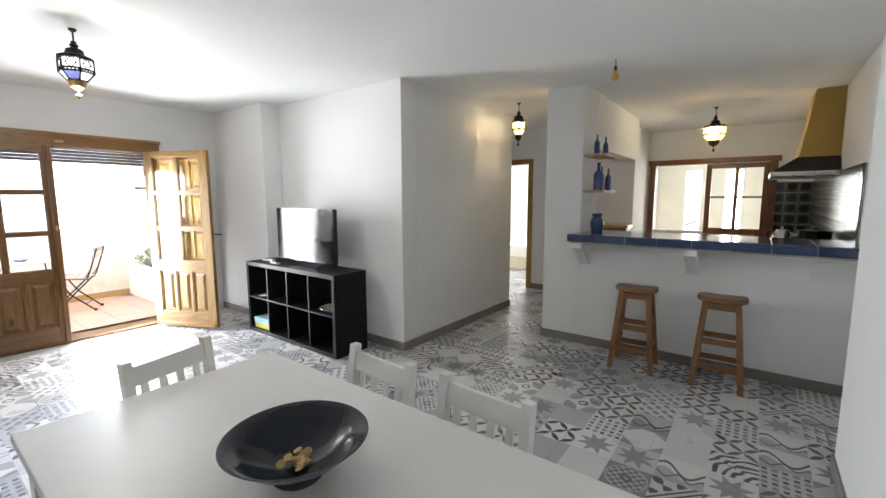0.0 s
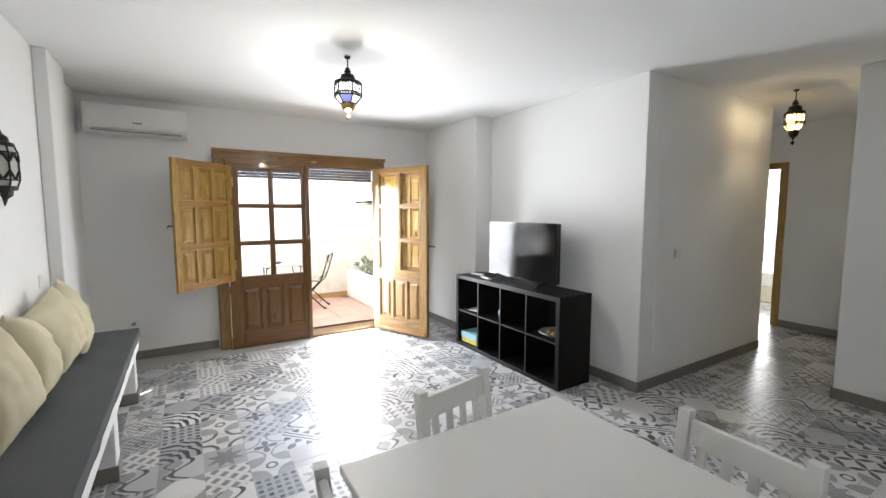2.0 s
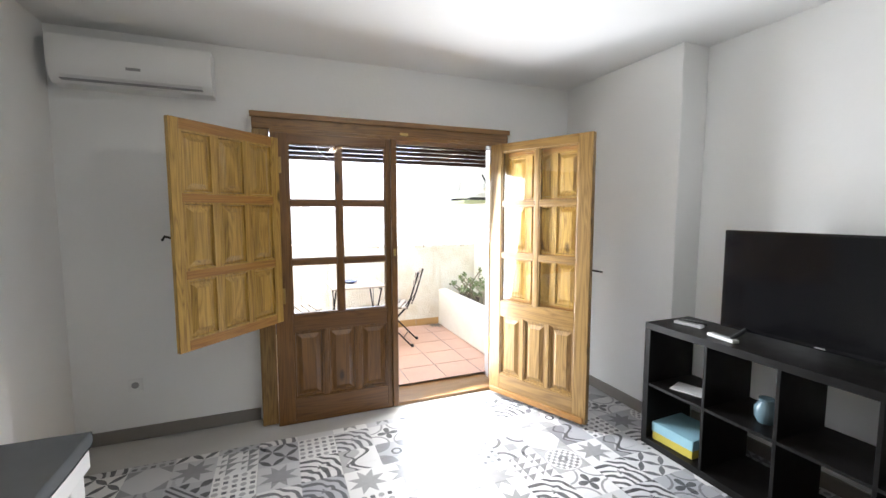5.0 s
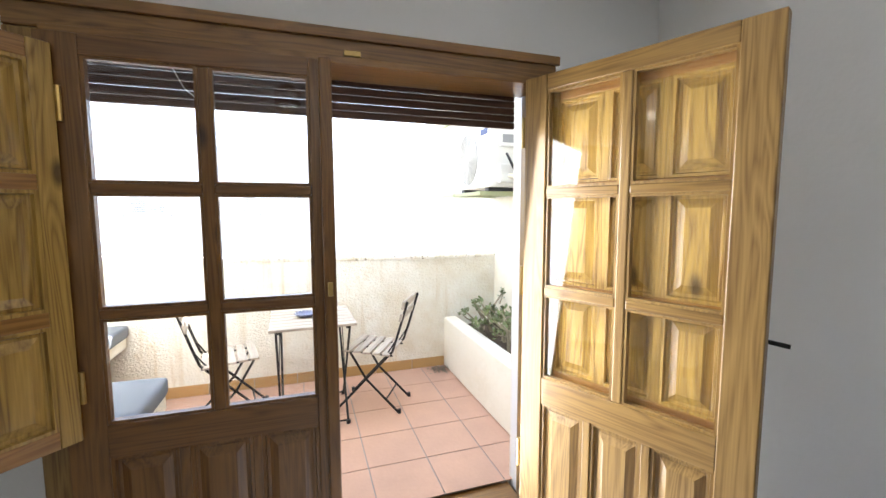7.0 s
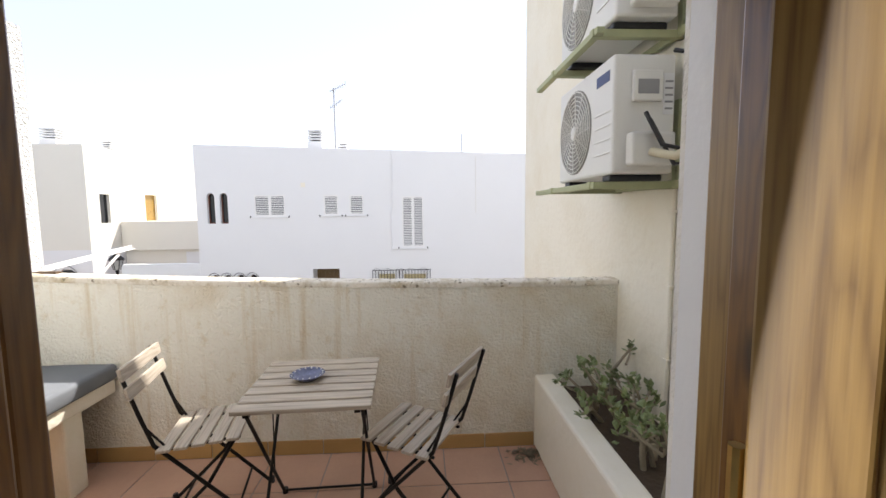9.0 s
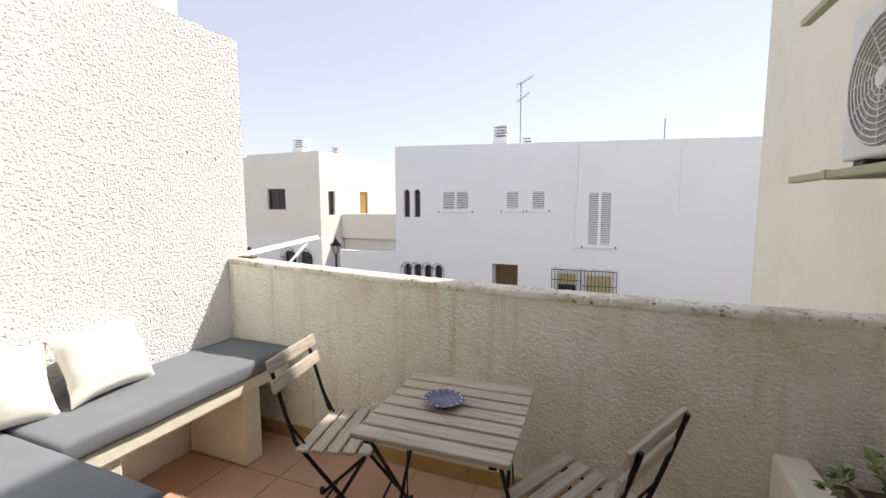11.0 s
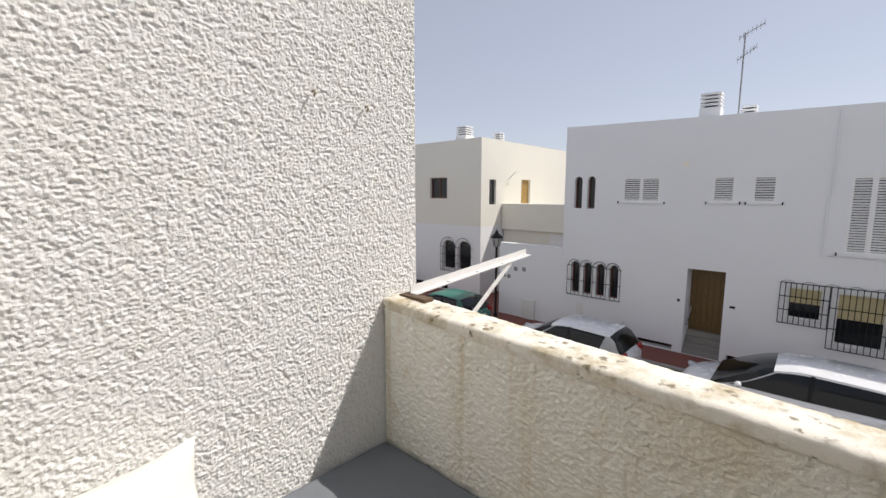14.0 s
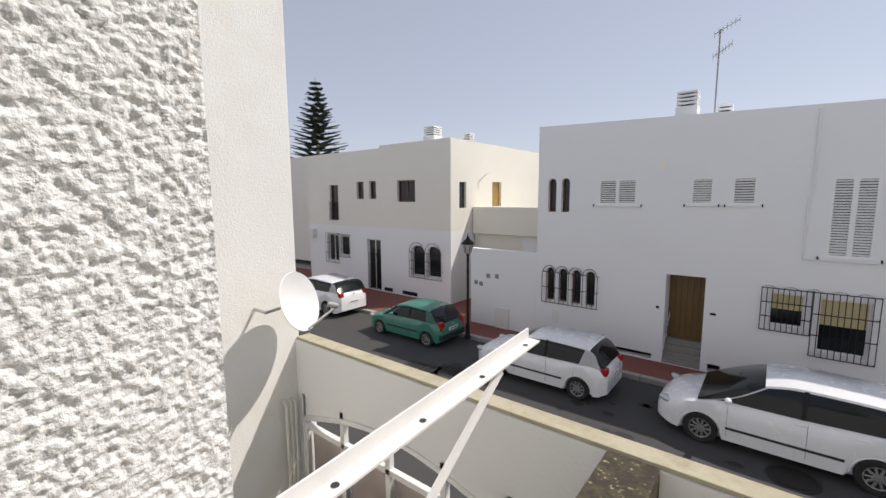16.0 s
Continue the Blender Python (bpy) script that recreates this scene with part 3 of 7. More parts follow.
tube(bm, [(0.77, 0.0, 1.06), (0.77, 0.075, 1.06), (0.785, 0.082, 1.06), (0.855, 0.082, 1.055)], 0.007, 8)
box(bm, 0.755, 0.785, 0.021, 0.027, 0.98, 1.12, 0.004)
part("door_handle", bm, M_IRON, right, "dark iron lever handle")
part("weather_bar", one_box(0.02, 0.80, -0.035, -0.0215, 0.03, 0.075, 0.008), M_PINE_X, right)
shutter_leaf("varnished pine inner shutter folded open", 0.70, pose(-5.395, 0.10, 0, 0, 0, -45))
shutter_leaf("varnished pine inner shutter closed behind the panes", 0.69, RL @ pose(0.07, 0.045, 0))
bm = bmesh.new()
tube(bm, [(0.69, -0.014, 1.32), (0.71, -0.04, 1.33), (0.725, -0.04, 1.31)], 0.006, 6)
part("knob", bm, M_IRON, bpy.data.objects["inner_shutter"])

blind = thing("roller_blind", -5.675, 0.88, 1.82, 0, "dark brown wooden roller blind drawn up", "blind")
for i in range(6):
    part("slat", one_box(-0.012 - 0.004 * (i % 2), 0.010, -0.82, 0.85, i * 0.032, i * 0.032 + 0.029, 0.006), M_BLIND, blind)
part("blind_cord", tube(bmesh.new(), [(0.03, -0.55, 0.16), (0.03, -0.5, 0.06), (0.03, -0.45, 0.02), (0.03, -0.42, 0.01)], 0.0025, 6), M_WHITEPLAST, blind)


# ---- living room ----
def pillow_mesh(w, h, t, seed, n=18):
    bm = bmesh.new()
    grid = {}
    for s in (1, -1):
        for i in range(n + 1):
            for j in range(n + 1):
                u, v = 2 * i / n - 1, 2 * j / n - 1
                edge = i in (0, n) or j in (0, n)
                if s == -1 and edge:
                    grid[s, i, j] = grid[1, i, j]
                    continue
                k = max(0.0, (1 - u * u) * (1 - v * v)) ** 0.42
                x = u * w / 2 * (1 - 0.12 * (1 - v * v))
                z = v * h / 2 * (1 - 0.12 * (1 - u * u))
                wr = noise.noise(Vector((u * 2.2 + seed, v * 2.2, s * 3.1))) * 0.014 + noise.noise(Vector((u * 6 + seed, v * 5, s))) * 0.010
                grid[s, i, j] = bm.verts.new((x, s * t / 2 * k + wr * k + 0.006 * noise.noise(Vector((u * 3, v * 3, seed))), z))
        for i in range(n):
            for j in range(n):
                q = [grid[s, i, j], grid[s, i + 1, j], grid[s, i + 1, j + 1], grid[s, i, j + 1]]
                bm.faces.new(q if s == -1 else q[::-1])
    return bm


def cushion_slab(x0, x1, y0, y1, z0, z1, seed, n=0.06):
    """A thin seat pad with soft edges and slight sag and wrinkles."""
    bm = one_box(x0, x1, y0, y1, z0, z1)
    bmesh.ops.subdivide_edges(bm, edges=[e for e in bm.edges if e.calc_length() > 0.3], cuts=int((x1 - x0) / n), use_grid_fill=True)
    bmesh.ops.bevel(bm, geom=[e for e in bm.edges if len(e.link_faces) == 2 and e.calc_face_angle() > 0.5], offset=min(0.022, (z1 - z0) * 0.4), segments=3, affect='EDGES', profile=0.5)
    for v in bm.verts:
        v.co.z += 0.006 * noise.noise(Vector((v.co.x * 5 + seed, v.co.y * 6, 0)))
        v.co.y += 0.006 * noise.noise(Vector((v.co.x * 7, v.co.z * 9, seed)))
    return bm


seat = thing("bench", -2.2, -0.875, 0, 0, "built-in white plastered masonry bench with open bays", "bench")
part("slab", one_box(-2.36, 2.66, -0.225, 0.215, 0.40, 0.494, 0.008), M_PLASTER, seat)
for x, w in ((-2.36, 0.12), (-1.30, 0.13), (-0.1, 0.13), (1.2, 0.13), (2.5, 0.13)):
    part("pier", one_box(x, x + w, -0.225, 0.19, 0, 0.40, 0.006), M_PLASTER, seat)
    part("pier_skirting", one_box(x - 0.008, x + w + 0.008, -0.225, 0.20, 0, 0.085, 0.003), M_SKIRT, seat)
pad = part("bench_cushion", cushion_slab(-4.57, 0.43, -1.095, -0.645, 0.495, 0.558, 3), M_GREYCLOTH, None, "long thin charcoal cotton seat cushion on the bench", 50)
tagged(pad, category="cushion")
for i, (x, rz, ry) in enumerate(((-4.16, 9, 12), (-3.78, -8, 14), (-3.32, 8, -12), (-2.86, -9, 11), (-2.38, 7, -9))):
    p = part("pillow", pillow_mesh(0.43, 0.42, 0.20, i * 7.3), M_CREAMCLOTH, None, "cream cotton scatter pillow leaning on the wall", 60)
    p.matrix_world = pose(x, -0.975, 0.765, 15, ry, rz)
    tagged(p, category="pillow", group="bench pillows")

unit = thing("shelf_unit", -3.655, 2.38, 0, 0, "black-brown cube shelf unit with eight open bays", "shelf unit")
UW, UD, UH = 1.49, 0.38, 0.77
for z in (0, UH - 0.04):
    part("board", one_box(-UW / 2, UW / 2, -UD / 2, UD / 2, z, z + 0.04, 0.002), M_BLACKWOOD, unit)
for x in (-UW / 2, UW / 2 - 0.04):
    part("side_panel", one_box(x, x + 0.04, -UD / 2, UD / 2, 0.04, UH - 0.04, 0.002), M_BLACKWOOD, unit)
part("shelf", one_box(-UW / 2 + 0.04, UW / 2 - 0.04, -UD / 2 + 0.004, UD / 2, UH / 2 - 0.008, UH / 2 + 0.008, 0.001), M_BLACKWOOD, unit)
for i in (1, 2, 3):
    x = -UW / 2 + 0.04 + i * (UW - 0.08) / 4
    for a, b in ((0.04, UH / 2 - 0.008), (UH / 2 + 0.008, UH - 0.04)):
        part("divider", one_box(x - 0.008, x + 0.008, -UD / 2 + 0.004, UD / 2, a, b, 0.001), M_BLACKWOOD, unit)

tv = thing("television", -3.60, 2.40, UH, 0, "flat black television on two splayed feet", "television")
part("housing", one_box(-0.46, 0.46, -0.012, 0.035, 0.05, 0.575, 0.006), M_BLACK, tv)
part("bezel", one_box(-0.465, 0.465, -0.02, -0.012, 0.045, 0.58, 0.003), M_BLACKGLOSS, tv)
part("screen", one_box(-0.452, 0.452, -0.0235, -0.0205, 0.065, 0.568), M_SCREEN, tv, "dark glossy screen")
part("maker_mark", one_box(-0.02, 0.02, -0.0225, -0.020, 0.051, 0.057), M_GREYPLAST, tv)
for x in (-0.33, 0.33):
    bm = bmesh.new()
    tube(bm, [(x, -0.13, 0.012), (x, -0.02, 0.05), (x, 0.0, 0.06)], 0.011, 8)
    tube(bm, [(x, 0.12, 0.012), (x, 0.02, 0.05), (x, 0.0, 0.06)], 0.011, 8)
    part("foot", bm, M_BLACK, tv)


def remote(x, y, rz, mat_, label):
    r = thing("remote_control", x, y, UH, rz, label, "remote control")
    part("body", one_box(-0.08, 0.08, -0.022, 0.022, 0.0, 0.018, 0.005), mat_, r)
    for i in range(6):
        part("button", one_box(-0.06 + i * 0.02, -0.048 + i * 0.02, -0.01, 0.01, 0.018, 0.021), M_GREYPLAST, r)


remote(-4.24, 2.36, 10, M_WHITEPLAST, "white plastic remote control on the shelf unit")
remote(-4.26, 2.42, 25, M_BLACK, "black plastic remote control on the shelf unit")
remote(-3.98, 2.28, -8, M_WHITEPLAST, "white plastic remote control on the shelf unit")
gb = thing("game_box", -4.22, 2.36, 0.04, 3, "pale blue and yellow cardboard game box", "box")
part("box_base", one_box(-0.13, 0.13, -0.13, 0.13, 0, 0.085, 0.003), plain("yellow_card", (0.62, 0.50, 0.08), 0.6), gb)
part("box_lid", one_box(-0.134, 0.134, -0.134, 0.134, 0.05, 0.11, 0.003), plain("pale_blue_card", (0.30, 0.52, 0.60), 0.5), gb)
jr = thing("glass_jar", -3.78, 2.34, UH / 2 + 0.008, 0, "small blue-grey glass jar", "jar")
part("jar", lathe(bmesh.new(), [(0, 0), (0.035, 0), (0.05, 0.03), (0.05, 0.08), (0.03, 0.11), (0.035, 0.125), (0.028, 0.125), (0.024, 0.11), (0.044, 0.08), (0.044, 0.03), (0, 0.008)], 20), plain("blue_grey_glass", (0.16, 0.24, 0.28), 0.1, var=0.1), jr, "", 40)
pl = thing("plate", -3.08, 2.33, UH / 2 + 0.008, 0, "patterned ceramic plate with dried fruit", "plate")
part("dish", lathe(bmesh.new(), [(0, 0), (0.06, 0), (0.12, 0.03), (0.14, 0.04), (0.138, 0.045), (0.115, 0.036), (0.055, 0.008), (0, 0.008)], 28), plain("patterned_plate", (0.42, 0.42, 0.38), 0.25, var=0.6, scale=60), pl, "", 40)
for i in range(6):
    a = i * 1.05
    bm = bmesh.new()
    bmesh.ops.create_icosphere(bm, subdivisions=2, radius=0.026)
    for v in bm.verts:
        v.co *= 1 + 0.25 * noise.noise(v.co * 60 + Vector((i, 0, 0)))
        v.co += Vector((0.05 * math.cos(a), 0.05 * math.sin(a), 0.034))
    part("seed_pod", bm, plain("dried_pod", (0.25, 0.17, 0.08), 0.8, var=0.4, scale=40), pl, "", 60)
lf = thing("leaflet", -4.18, 2.34, UH / 2 + 0.008, 20, "folded white paper leaflet on the shelf", "leaflet")
part("sheet", one_box(-0.10, 0.10, -0.07, 0.07, 0, 0.006, 0.001), M_WHITEPLAST, lf)


# ---- dining table and chairs ----
tb = thing("dining_table", -0.905, 0.46, 0, 0, "white lacquered rectangular dining table", "table")
part("tabletop", one_box(-0.825, 0.825, -0.43, 0.43, 0.712, 0.74, 0.004), M_WHITEPAINT, tb)
for y0, y1 in ((-0.40, -0.38), (0.38, 0.40)):
    part("apron", one_box(-0.73, 0.73, y0, y1, 0.62, 0.712, 0.002), M_WHITEPAINT, tb)
for x0, x1 in ((-0.795, -0.775), (0.775, 0.795)):
    part("apron", one_box(x0, x1, -0.335, 0.335, 0.62, 0.712, 0.002), M_WHITEPAINT, tb)
for sx in (-1, 1):
    for sy in (-1, 1):
        part("leg", one_box(sx * 0.80 - 0.065 * (sx > 0), sx * 0.80 + 0.065 * (sx < 0), sy * 0.405 - 0.065 * (sy > 0), sy * 0.405 + 0.065 * (sy < 0), 0, 0.712, 0.003), M_WHITEPAINT, tb)


def dining_chair(m):
    c = tagged(new("dining_chair"), "white painted wooden dining chair with slatted back", "chair", "chairs round the table")
    c.matrix_world = m
    w, d, h = 0.37, 0.36, 0.83
    part("seat", one_box(-w / 2 - 0.01, w / 2 + 0.01, -d / 2, d / 2 + 0.01, 0.42, 0.44, 0.006), M_WHITEPAINT, c)
    for s in (-1, 1):
        x0, x1 = sorted((s * (w / 2), s * (w / 2 - 0.036)))
        part("leg", one_box(x0, x1, d / 2 - 0.05, d / 2 - 0.012, 0, 0.42, 0.003), M_WHITEPAINT, c)
        bm = bmesh.new()
        prof = [(-d / 2 + 0.0, 0.0), (-d / 2 + 0.005, 0.40), (-d / 2 - 0.005, 0.5), (-d / 2 - 0.045, h)]
        rows = [[bm.verts.new((x, y + o, z)) for x, o in ((x0, 0), (x1, 0), (x1, 0.034), (x0, 0.034))] for y, z in prof]
        for a, b in zip(rows, rows[1:]):
            for k in range(4):
                bm.faces.new((a[k], a[(k + 1) % 4], b[(k + 1) % 4], b[k]))
        bm.faces.new(rows[0][::-1])
        bm.faces.new(rows[-1])
        part("back_post", bm, M_WHITEPAINT, c)
        part("side_rail", one_box(x0 + 0.008, x1 - 0.008, -d / 2 + 0.03, d / 2 - 0.05, 0.36, 0.42, 0.002), M_WHITEPAINT, c)
    tilt = pose(0, -d / 2 - 0.005, 0.5, 7, 0, 0)
    part("top_rail", one_box(-w / 2 + 0.036, w / 2 - 0.036, 0.004, 0.026, 0.225, 0.305, 0.004, tilt), M_WHITEPAINT, c)
    part("lower_rail", one_box(-w / 2 + 0.036, w / 2 - 0.036, 0.006, 0.024, 0.0, 0.045, 0.003, tilt), M_WHITEPAINT, c)
    for i in range(4):
        x = -0.108 + i * 0.072
        part("slat", one_box(x - 0.014, x + 0.014, 0.008, 0.022, 0.045, 0.225, 0.003, tilt), M_WHITEPAINT, c)
    part("front_rail", one_box(-w / 2 + 0.036, w / 2 - 0.036, d / 2 - 0.045, d / 2 - 0.022, 0.36, 0.42, 0.002), M_WHITEPAINT, c)
    return c


ch = dining_chair(pose(-1.69, 0.57, 0, 0, 0, -77))
copy_thing(ch, pose(-1.15, 0.81, 0, 0, 0, 176))
copy_thing(ch, pose(-0.66, 0.80, 0, 0, 0, 176))
copy_thing(ch, pose(-1.43, 0.14, 0, 0, 0, -5))

bw = thing("fruit_bowl", -0.865, 0.445, 0.74, 0, "wide black glazed ceramic bowl holding coins", "bowl")
part("bowl", lathe(bmesh.new(), [(0, 0), (0.062, 0), (0.066, 0.006), (0.058, 0.02), (0.075, 0.032), (0.135, 0.07), (0.178, 0.108), (0.182, 0.112), (0.176, 0.113), (0.13, 0.078), (0.07, 0.042), (0.03, 0.035), (0, 0.034)], 64), M_BOWL, bw, "", 50)
M_COIN = plain("worn_brass_coin", (0.38, 0.27, 0.12), 0.4, 0.9, var=0.35, scale=50)
rng = random.Random(4)
for i in range(24):
    a, r = rng.uniform(0, 6.28), rng.uniform(0, 0.045)
    bm = lathe(bmesh.new(), [(0, -0.001), (0.0115, -0.001), (0.012, 0), (0.0115, 0.001), (0, 0.001)], 14)
    bmesh.ops.transform(bm, matrix=pose(0.015 + r * math.cos(a), -0.01 + r * math.sin(a), 0.041 + 0.1 * r + rng.uniform(0, 0.012), rng.uniform(-25, 25), rng.uniform(-25, 25), 0), verts=bm.verts)
    tagged(part("coin", bm, M_COIN, bw))


# ---- lanterns, sconce, air conditioner ----
def lantern(x, y, ztop, drop, h, r, lit, label, blue=False, ring=True):
    """A hexagonal pierced-metal lantern on a rod; h and r are those of its body."""
    z = ztop - drop - h
    L = thing("pendant_lantern", x, y, z, 0, label, "pendant lamp", "metal lanterns")
    part("ceiling_hook", lathe(bmesh.new(), [(0, h + drop), (0.022, h + drop), (0.02, h + drop - 0.012), (0.005, h + drop - 0.02), (0, h + drop - 0.02)], 12), M_IRON, L)
    part("rod", tube(bmesh.new(), [(0, 0, h + drop), (0.002, 0, h + drop * 0.5), (0, 0, h - 0.01)], 0.0045, 8), M_IRON, L)
    cap = [(0.012, h), (0.018, 0.985 * h), (0.012, 0.96 * h), (0.022, 0.94 * h), (0.024, 0.90 * h), (0.016, 0.88 * h), (0.045, 0.83 * h), (0.05, 0.76 * h), (0.052, 0.73 * h), (r * 0.98, 0.68 * h), (r, 0.66 * h), (r, 0.64 * h), (r * 0.93, 0.64 * h)]
    part("dome", lathe(bmesh.new(), cap, 12), M_IRON, L)
    bm = bmesh.new()
    six = [Vector((math.cos(k * math.pi / 3), math.sin(k * math.pi / 3), 0)) for k in range(6)]
    for k in range(6):
        a, b = six[k], six[(k + 1) % 6]
        tube(bm, [a * r + Vector((0, 0, 0.65 * h)), a * r + Vector((0, 0, 0.36 * h))], 0.005, 6)
        tube(bm, [a * r + Vector((0, 0, 0.36 * h)), a * r * 0.55 + Vector((0, 0, 0.2 * h))], 0.005, 6)
        for zz, rr in ((0.64, r), (0.42, r), (0.36, r), (0.2, 0.55 * r)):
            tube(bm, [a * rr + Vector((0, 0, zz * h)), b * rr + Vector((0, 0, zz * h))], 0.006, 6)
        for i in range(5):
            c = a.lerp(b, (i + 0.5) / 5)
            for zz in (0.61, 0.39):
                lathe(bm, [(0, -0.005), (0.008, 0), (0, 0.005)], 6, tuple(c * r + Vector((0, 0, zz * h))))
        for zz0, zz1 in ((0.62, 0.50), (0.43, 0.53)):
            for s in (0.18, 0.82):
                c, c2 = a.lerp(b, s) * r, a.lerp(b, 0.5 + (s - 0.5) * 0.1) * r
                tube(bm, [c + Vector((0, 0, zz1 * h)), c2 + Vector((0, 0, zz0 * h))], 0.003, 5)
    part("cage", bm, M_IRON, L)
    for k in range(6):
        a, b = six[k], six[(k + 1) % 6]
        bm = bmesh.new()
        vs = [bm.verts.new(c * (r * f) + Vector((0, 0, zz * h))) for c, f, zz in ((a, 0.95, 0.37), (b, 0.95, 0.37), (b, 0.95, 0.635), (a, 0.95, 0.635))]
        bm.faces.new(vs)
        bmesh.ops.solidify(bm, geom=bm.faces[:], thickness=0.002)
        part("glass_panel", bm, lit, L).visible_shadow = False
        bm = bmesh.new()
        vs = [bm.verts.new(c * (r * f) + Vector((0, 0, zz * h))) for c, f, zz in ((a, 0.53, 0.205), (b, 0.53, 0.205), (b, 0.94, 0.355), (a, 0.94, 0.355))]
        bm.faces.new(vs)
        bmesh.ops.solidify(bm, geom=bm.faces[:], thickness=0.002)
        part("lower_glass", bm, M_BLUEGLASS if blue and k == 5 else lit, L).visible_shadow = False
    bm = lathe(bmesh.new(), [(r * 0.55, 0.2 * h), (r * 0.5, 0.14 * h), (r * 0.42, 0.07 * h), (r * 0.2, 0.03 * h), (0.006, 0.0), (0.004, -0.06 * h), (0.016, -0.10 * h), (0.0, -0.18 * h)], 12)
    part("finial", bm, M_BRASS if blue else M_IRON, L, "pierced metal finial")
    return L


lantern(-3.49, 0.69, H, 0.075, 0.30, 0.093, M_LAMPGLASS, "black pierced-metal lantern with frosted and blue glass", True)
lantern(-2.20, 4.28, H, 0.09, 0.33, 0.075, M_WARMGLASS, "lit black metal lantern in the corridor")
lantern(-0.44, 5.89, H, 0.10, 0.36, 0.118, M_WARMGLASS, "lit round metal lantern in the kitchen")

sc = thing("wall_sconce", -3.655, -1.10, 1.50, 0, "black pierced-metal wall sconce with frosted panes", "wall lamp")


def half(profile, seg=4):
    """Turns a profile through half a circle against the wall."""
    bm = bmesh.new()
    rows = [[bm.verts.new((r * math.cos(math.pi * k / seg), r * 0.8 * math.sin(math.pi * k / seg), z)) for k in range(seg + 1)] for r, z in profile]
    for a, b in zip(rows, rows[1:]):
        for k in range(seg):
            bm.faces.new((a[k], a[k + 1], b[k + 1], b[k]))
    for r in rows:
        pass
    bm.faces.new([r[0] for r in rows] + [r[-1] for r in reversed(rows)])
    bmesh.ops.recalc_face_normals(bm, faces=bm.faces)
    return bm


part("top_crown", half([(0.075, 0.285), (0.07, 0.305), (0.05, 0.31), (0.045, 0.335), (0.022, 0.35), (0.004, 0.39)], 8), M_IRON, sc)
part("bottom_crown", half([(0.004, -0.02), (0.022, 0.02), (0.045, 0.035), (0.05, 0.06), (0.07, 0.065), (0.075, 0.085)], 8), M_IRON, sc)
part("pane", half([(0.07, 0.085), (0.083, 0.115), (0.083, 0.255), (0.07, 0.285)]), M_FROST, sc, "grey frosted glass")
bm = bmesh.new()
for k in range(5):
    a = math.pi * k / 4
    c, s = math.cos(a), 0.8 * math.sin(a)
    tube(bm, [(0.072 * c, 0.072 * s, 0.085), (0.085 * c, 0.085 * s, 0.115), (0.085 * c, 0.085 * s, 0.255), (0.072 * c, 0.072 * s, 0.285)], 0.004, 6)
    if k < 4:
        a2 = math.pi * (k + 1) / 4
        c2, s2 = math.cos(a2), 0.8 * math.sin(a2)
        for z in (0.115, 0.255):
            tube(bm, [(0.085 * c, 0.085 * s, z), (0.085 * c2, 0.085 * s2, z)], 0.004, 6)
        for u0, z0, u1, z1 in ((0.02, 0.16, 0.45, 0.12), (0.55, 0.12, 0.98, 0.16), (0.02, 0.21, 0.45, 0.25), (0.55, 0.25, 0.98, 0.21)):
            P = [Vector((0.085 * (c + (c2 - c) * u), 0.085 * (s + (s2 - s) * u), z)) for u, z in ((u0, z0), (u1, z1))]
            tube(bm, P, 0.007, 5)
part("cage", bm, M_IRON, sc)

ac = thing("air_conditioner", WX, -0.64, 2.16, 0, "white wall-mounted air conditioner under the ceiling", "air conditioner")
prof = [(0.0, 0.0), (0.13, 0.0), (0.17, 0.04), (0.185, 0.10), (0.185, 0.20), (0.17, 0.245), (0.0, 0.25)]
bm = bmesh.new()
rows = [[bm.verts.new((x, y, z)) for x, z in prof] for y in (-0.39, 0.39)]
for k in range(len(prof)):
    n = (k + 1) % len(prof)
    bm.faces.new((rows[0][k], rows[0][n], rows[1][n], rows[1][k]))
bm.faces.new(rows[0][::-1])
bm.faces.new(rows[1])
bmesh.ops.bevel(bm, geom=[e for e in bm.edges if e.calc_face_angle(0) > 0.6], offset=0.008, segments=2, affect='EDGES')
part("casing", bm, M_WHITEPLAST, ac, "", 40)
part("outlet", one_box(0.135, 0.178, -0.34, 0.34, 0.012, 0.018, 0.002, pose(0, 0, 0)), M_GREYPLAST, ac)
part("louvre", one_box(0.0, 0.055, -0.34, 0.34, 0.0, 0.004, 0.001, pose(0.132, 0, 0.002, 0, -44, 0)), M_WHITEPLAST, ac)
part("maker_mark", one_box(0.184, 0.187, -0.035, 0.035, 0.085, 0.10), M_GREYPLAST, ac)


def wall_plate(name, label, m, socket=False):
    s = tagged(new(name), label, name.replace("_", " "))
    s.matrix_world = m
    part("plate", one_box(-0.04, 0.04, 0, 0.008, -0.04, 0.04, 0.003), M_WHITEPLAST, s)
    if socket:
        part("recess", lathe(bmesh.new(), [(0, 0.0), (0.02, 0.0), (0.02, 0.003), (0, 0.003)], 16), M_GREYPLAST, s).matrix_local = pose(0, 0.008, 0, -90)
    else:
        part("rocker", one_box(-0.028, 0.028, 0.008, 0.012, -0.028, 0.028, 0.002), M_WHITEPLAST, s)


wall_plate("light_switch", "white plastic light switch", pose(-2.57, 3.2, 1.1, 0, 0, -90))
wall_plate("light_switch", "white plastic light switch", pose(-4.15, -1.10, 1.02))
wall_plate("light_switch", "white plastic blank wall plate under the bar", pose(0.42, 3.94, 0.87, 0, 0, 180))
wall_plate("power_socket", "white plastic power socket", pose(WX, -0.78, 0.36, 0, 0, -90), True)

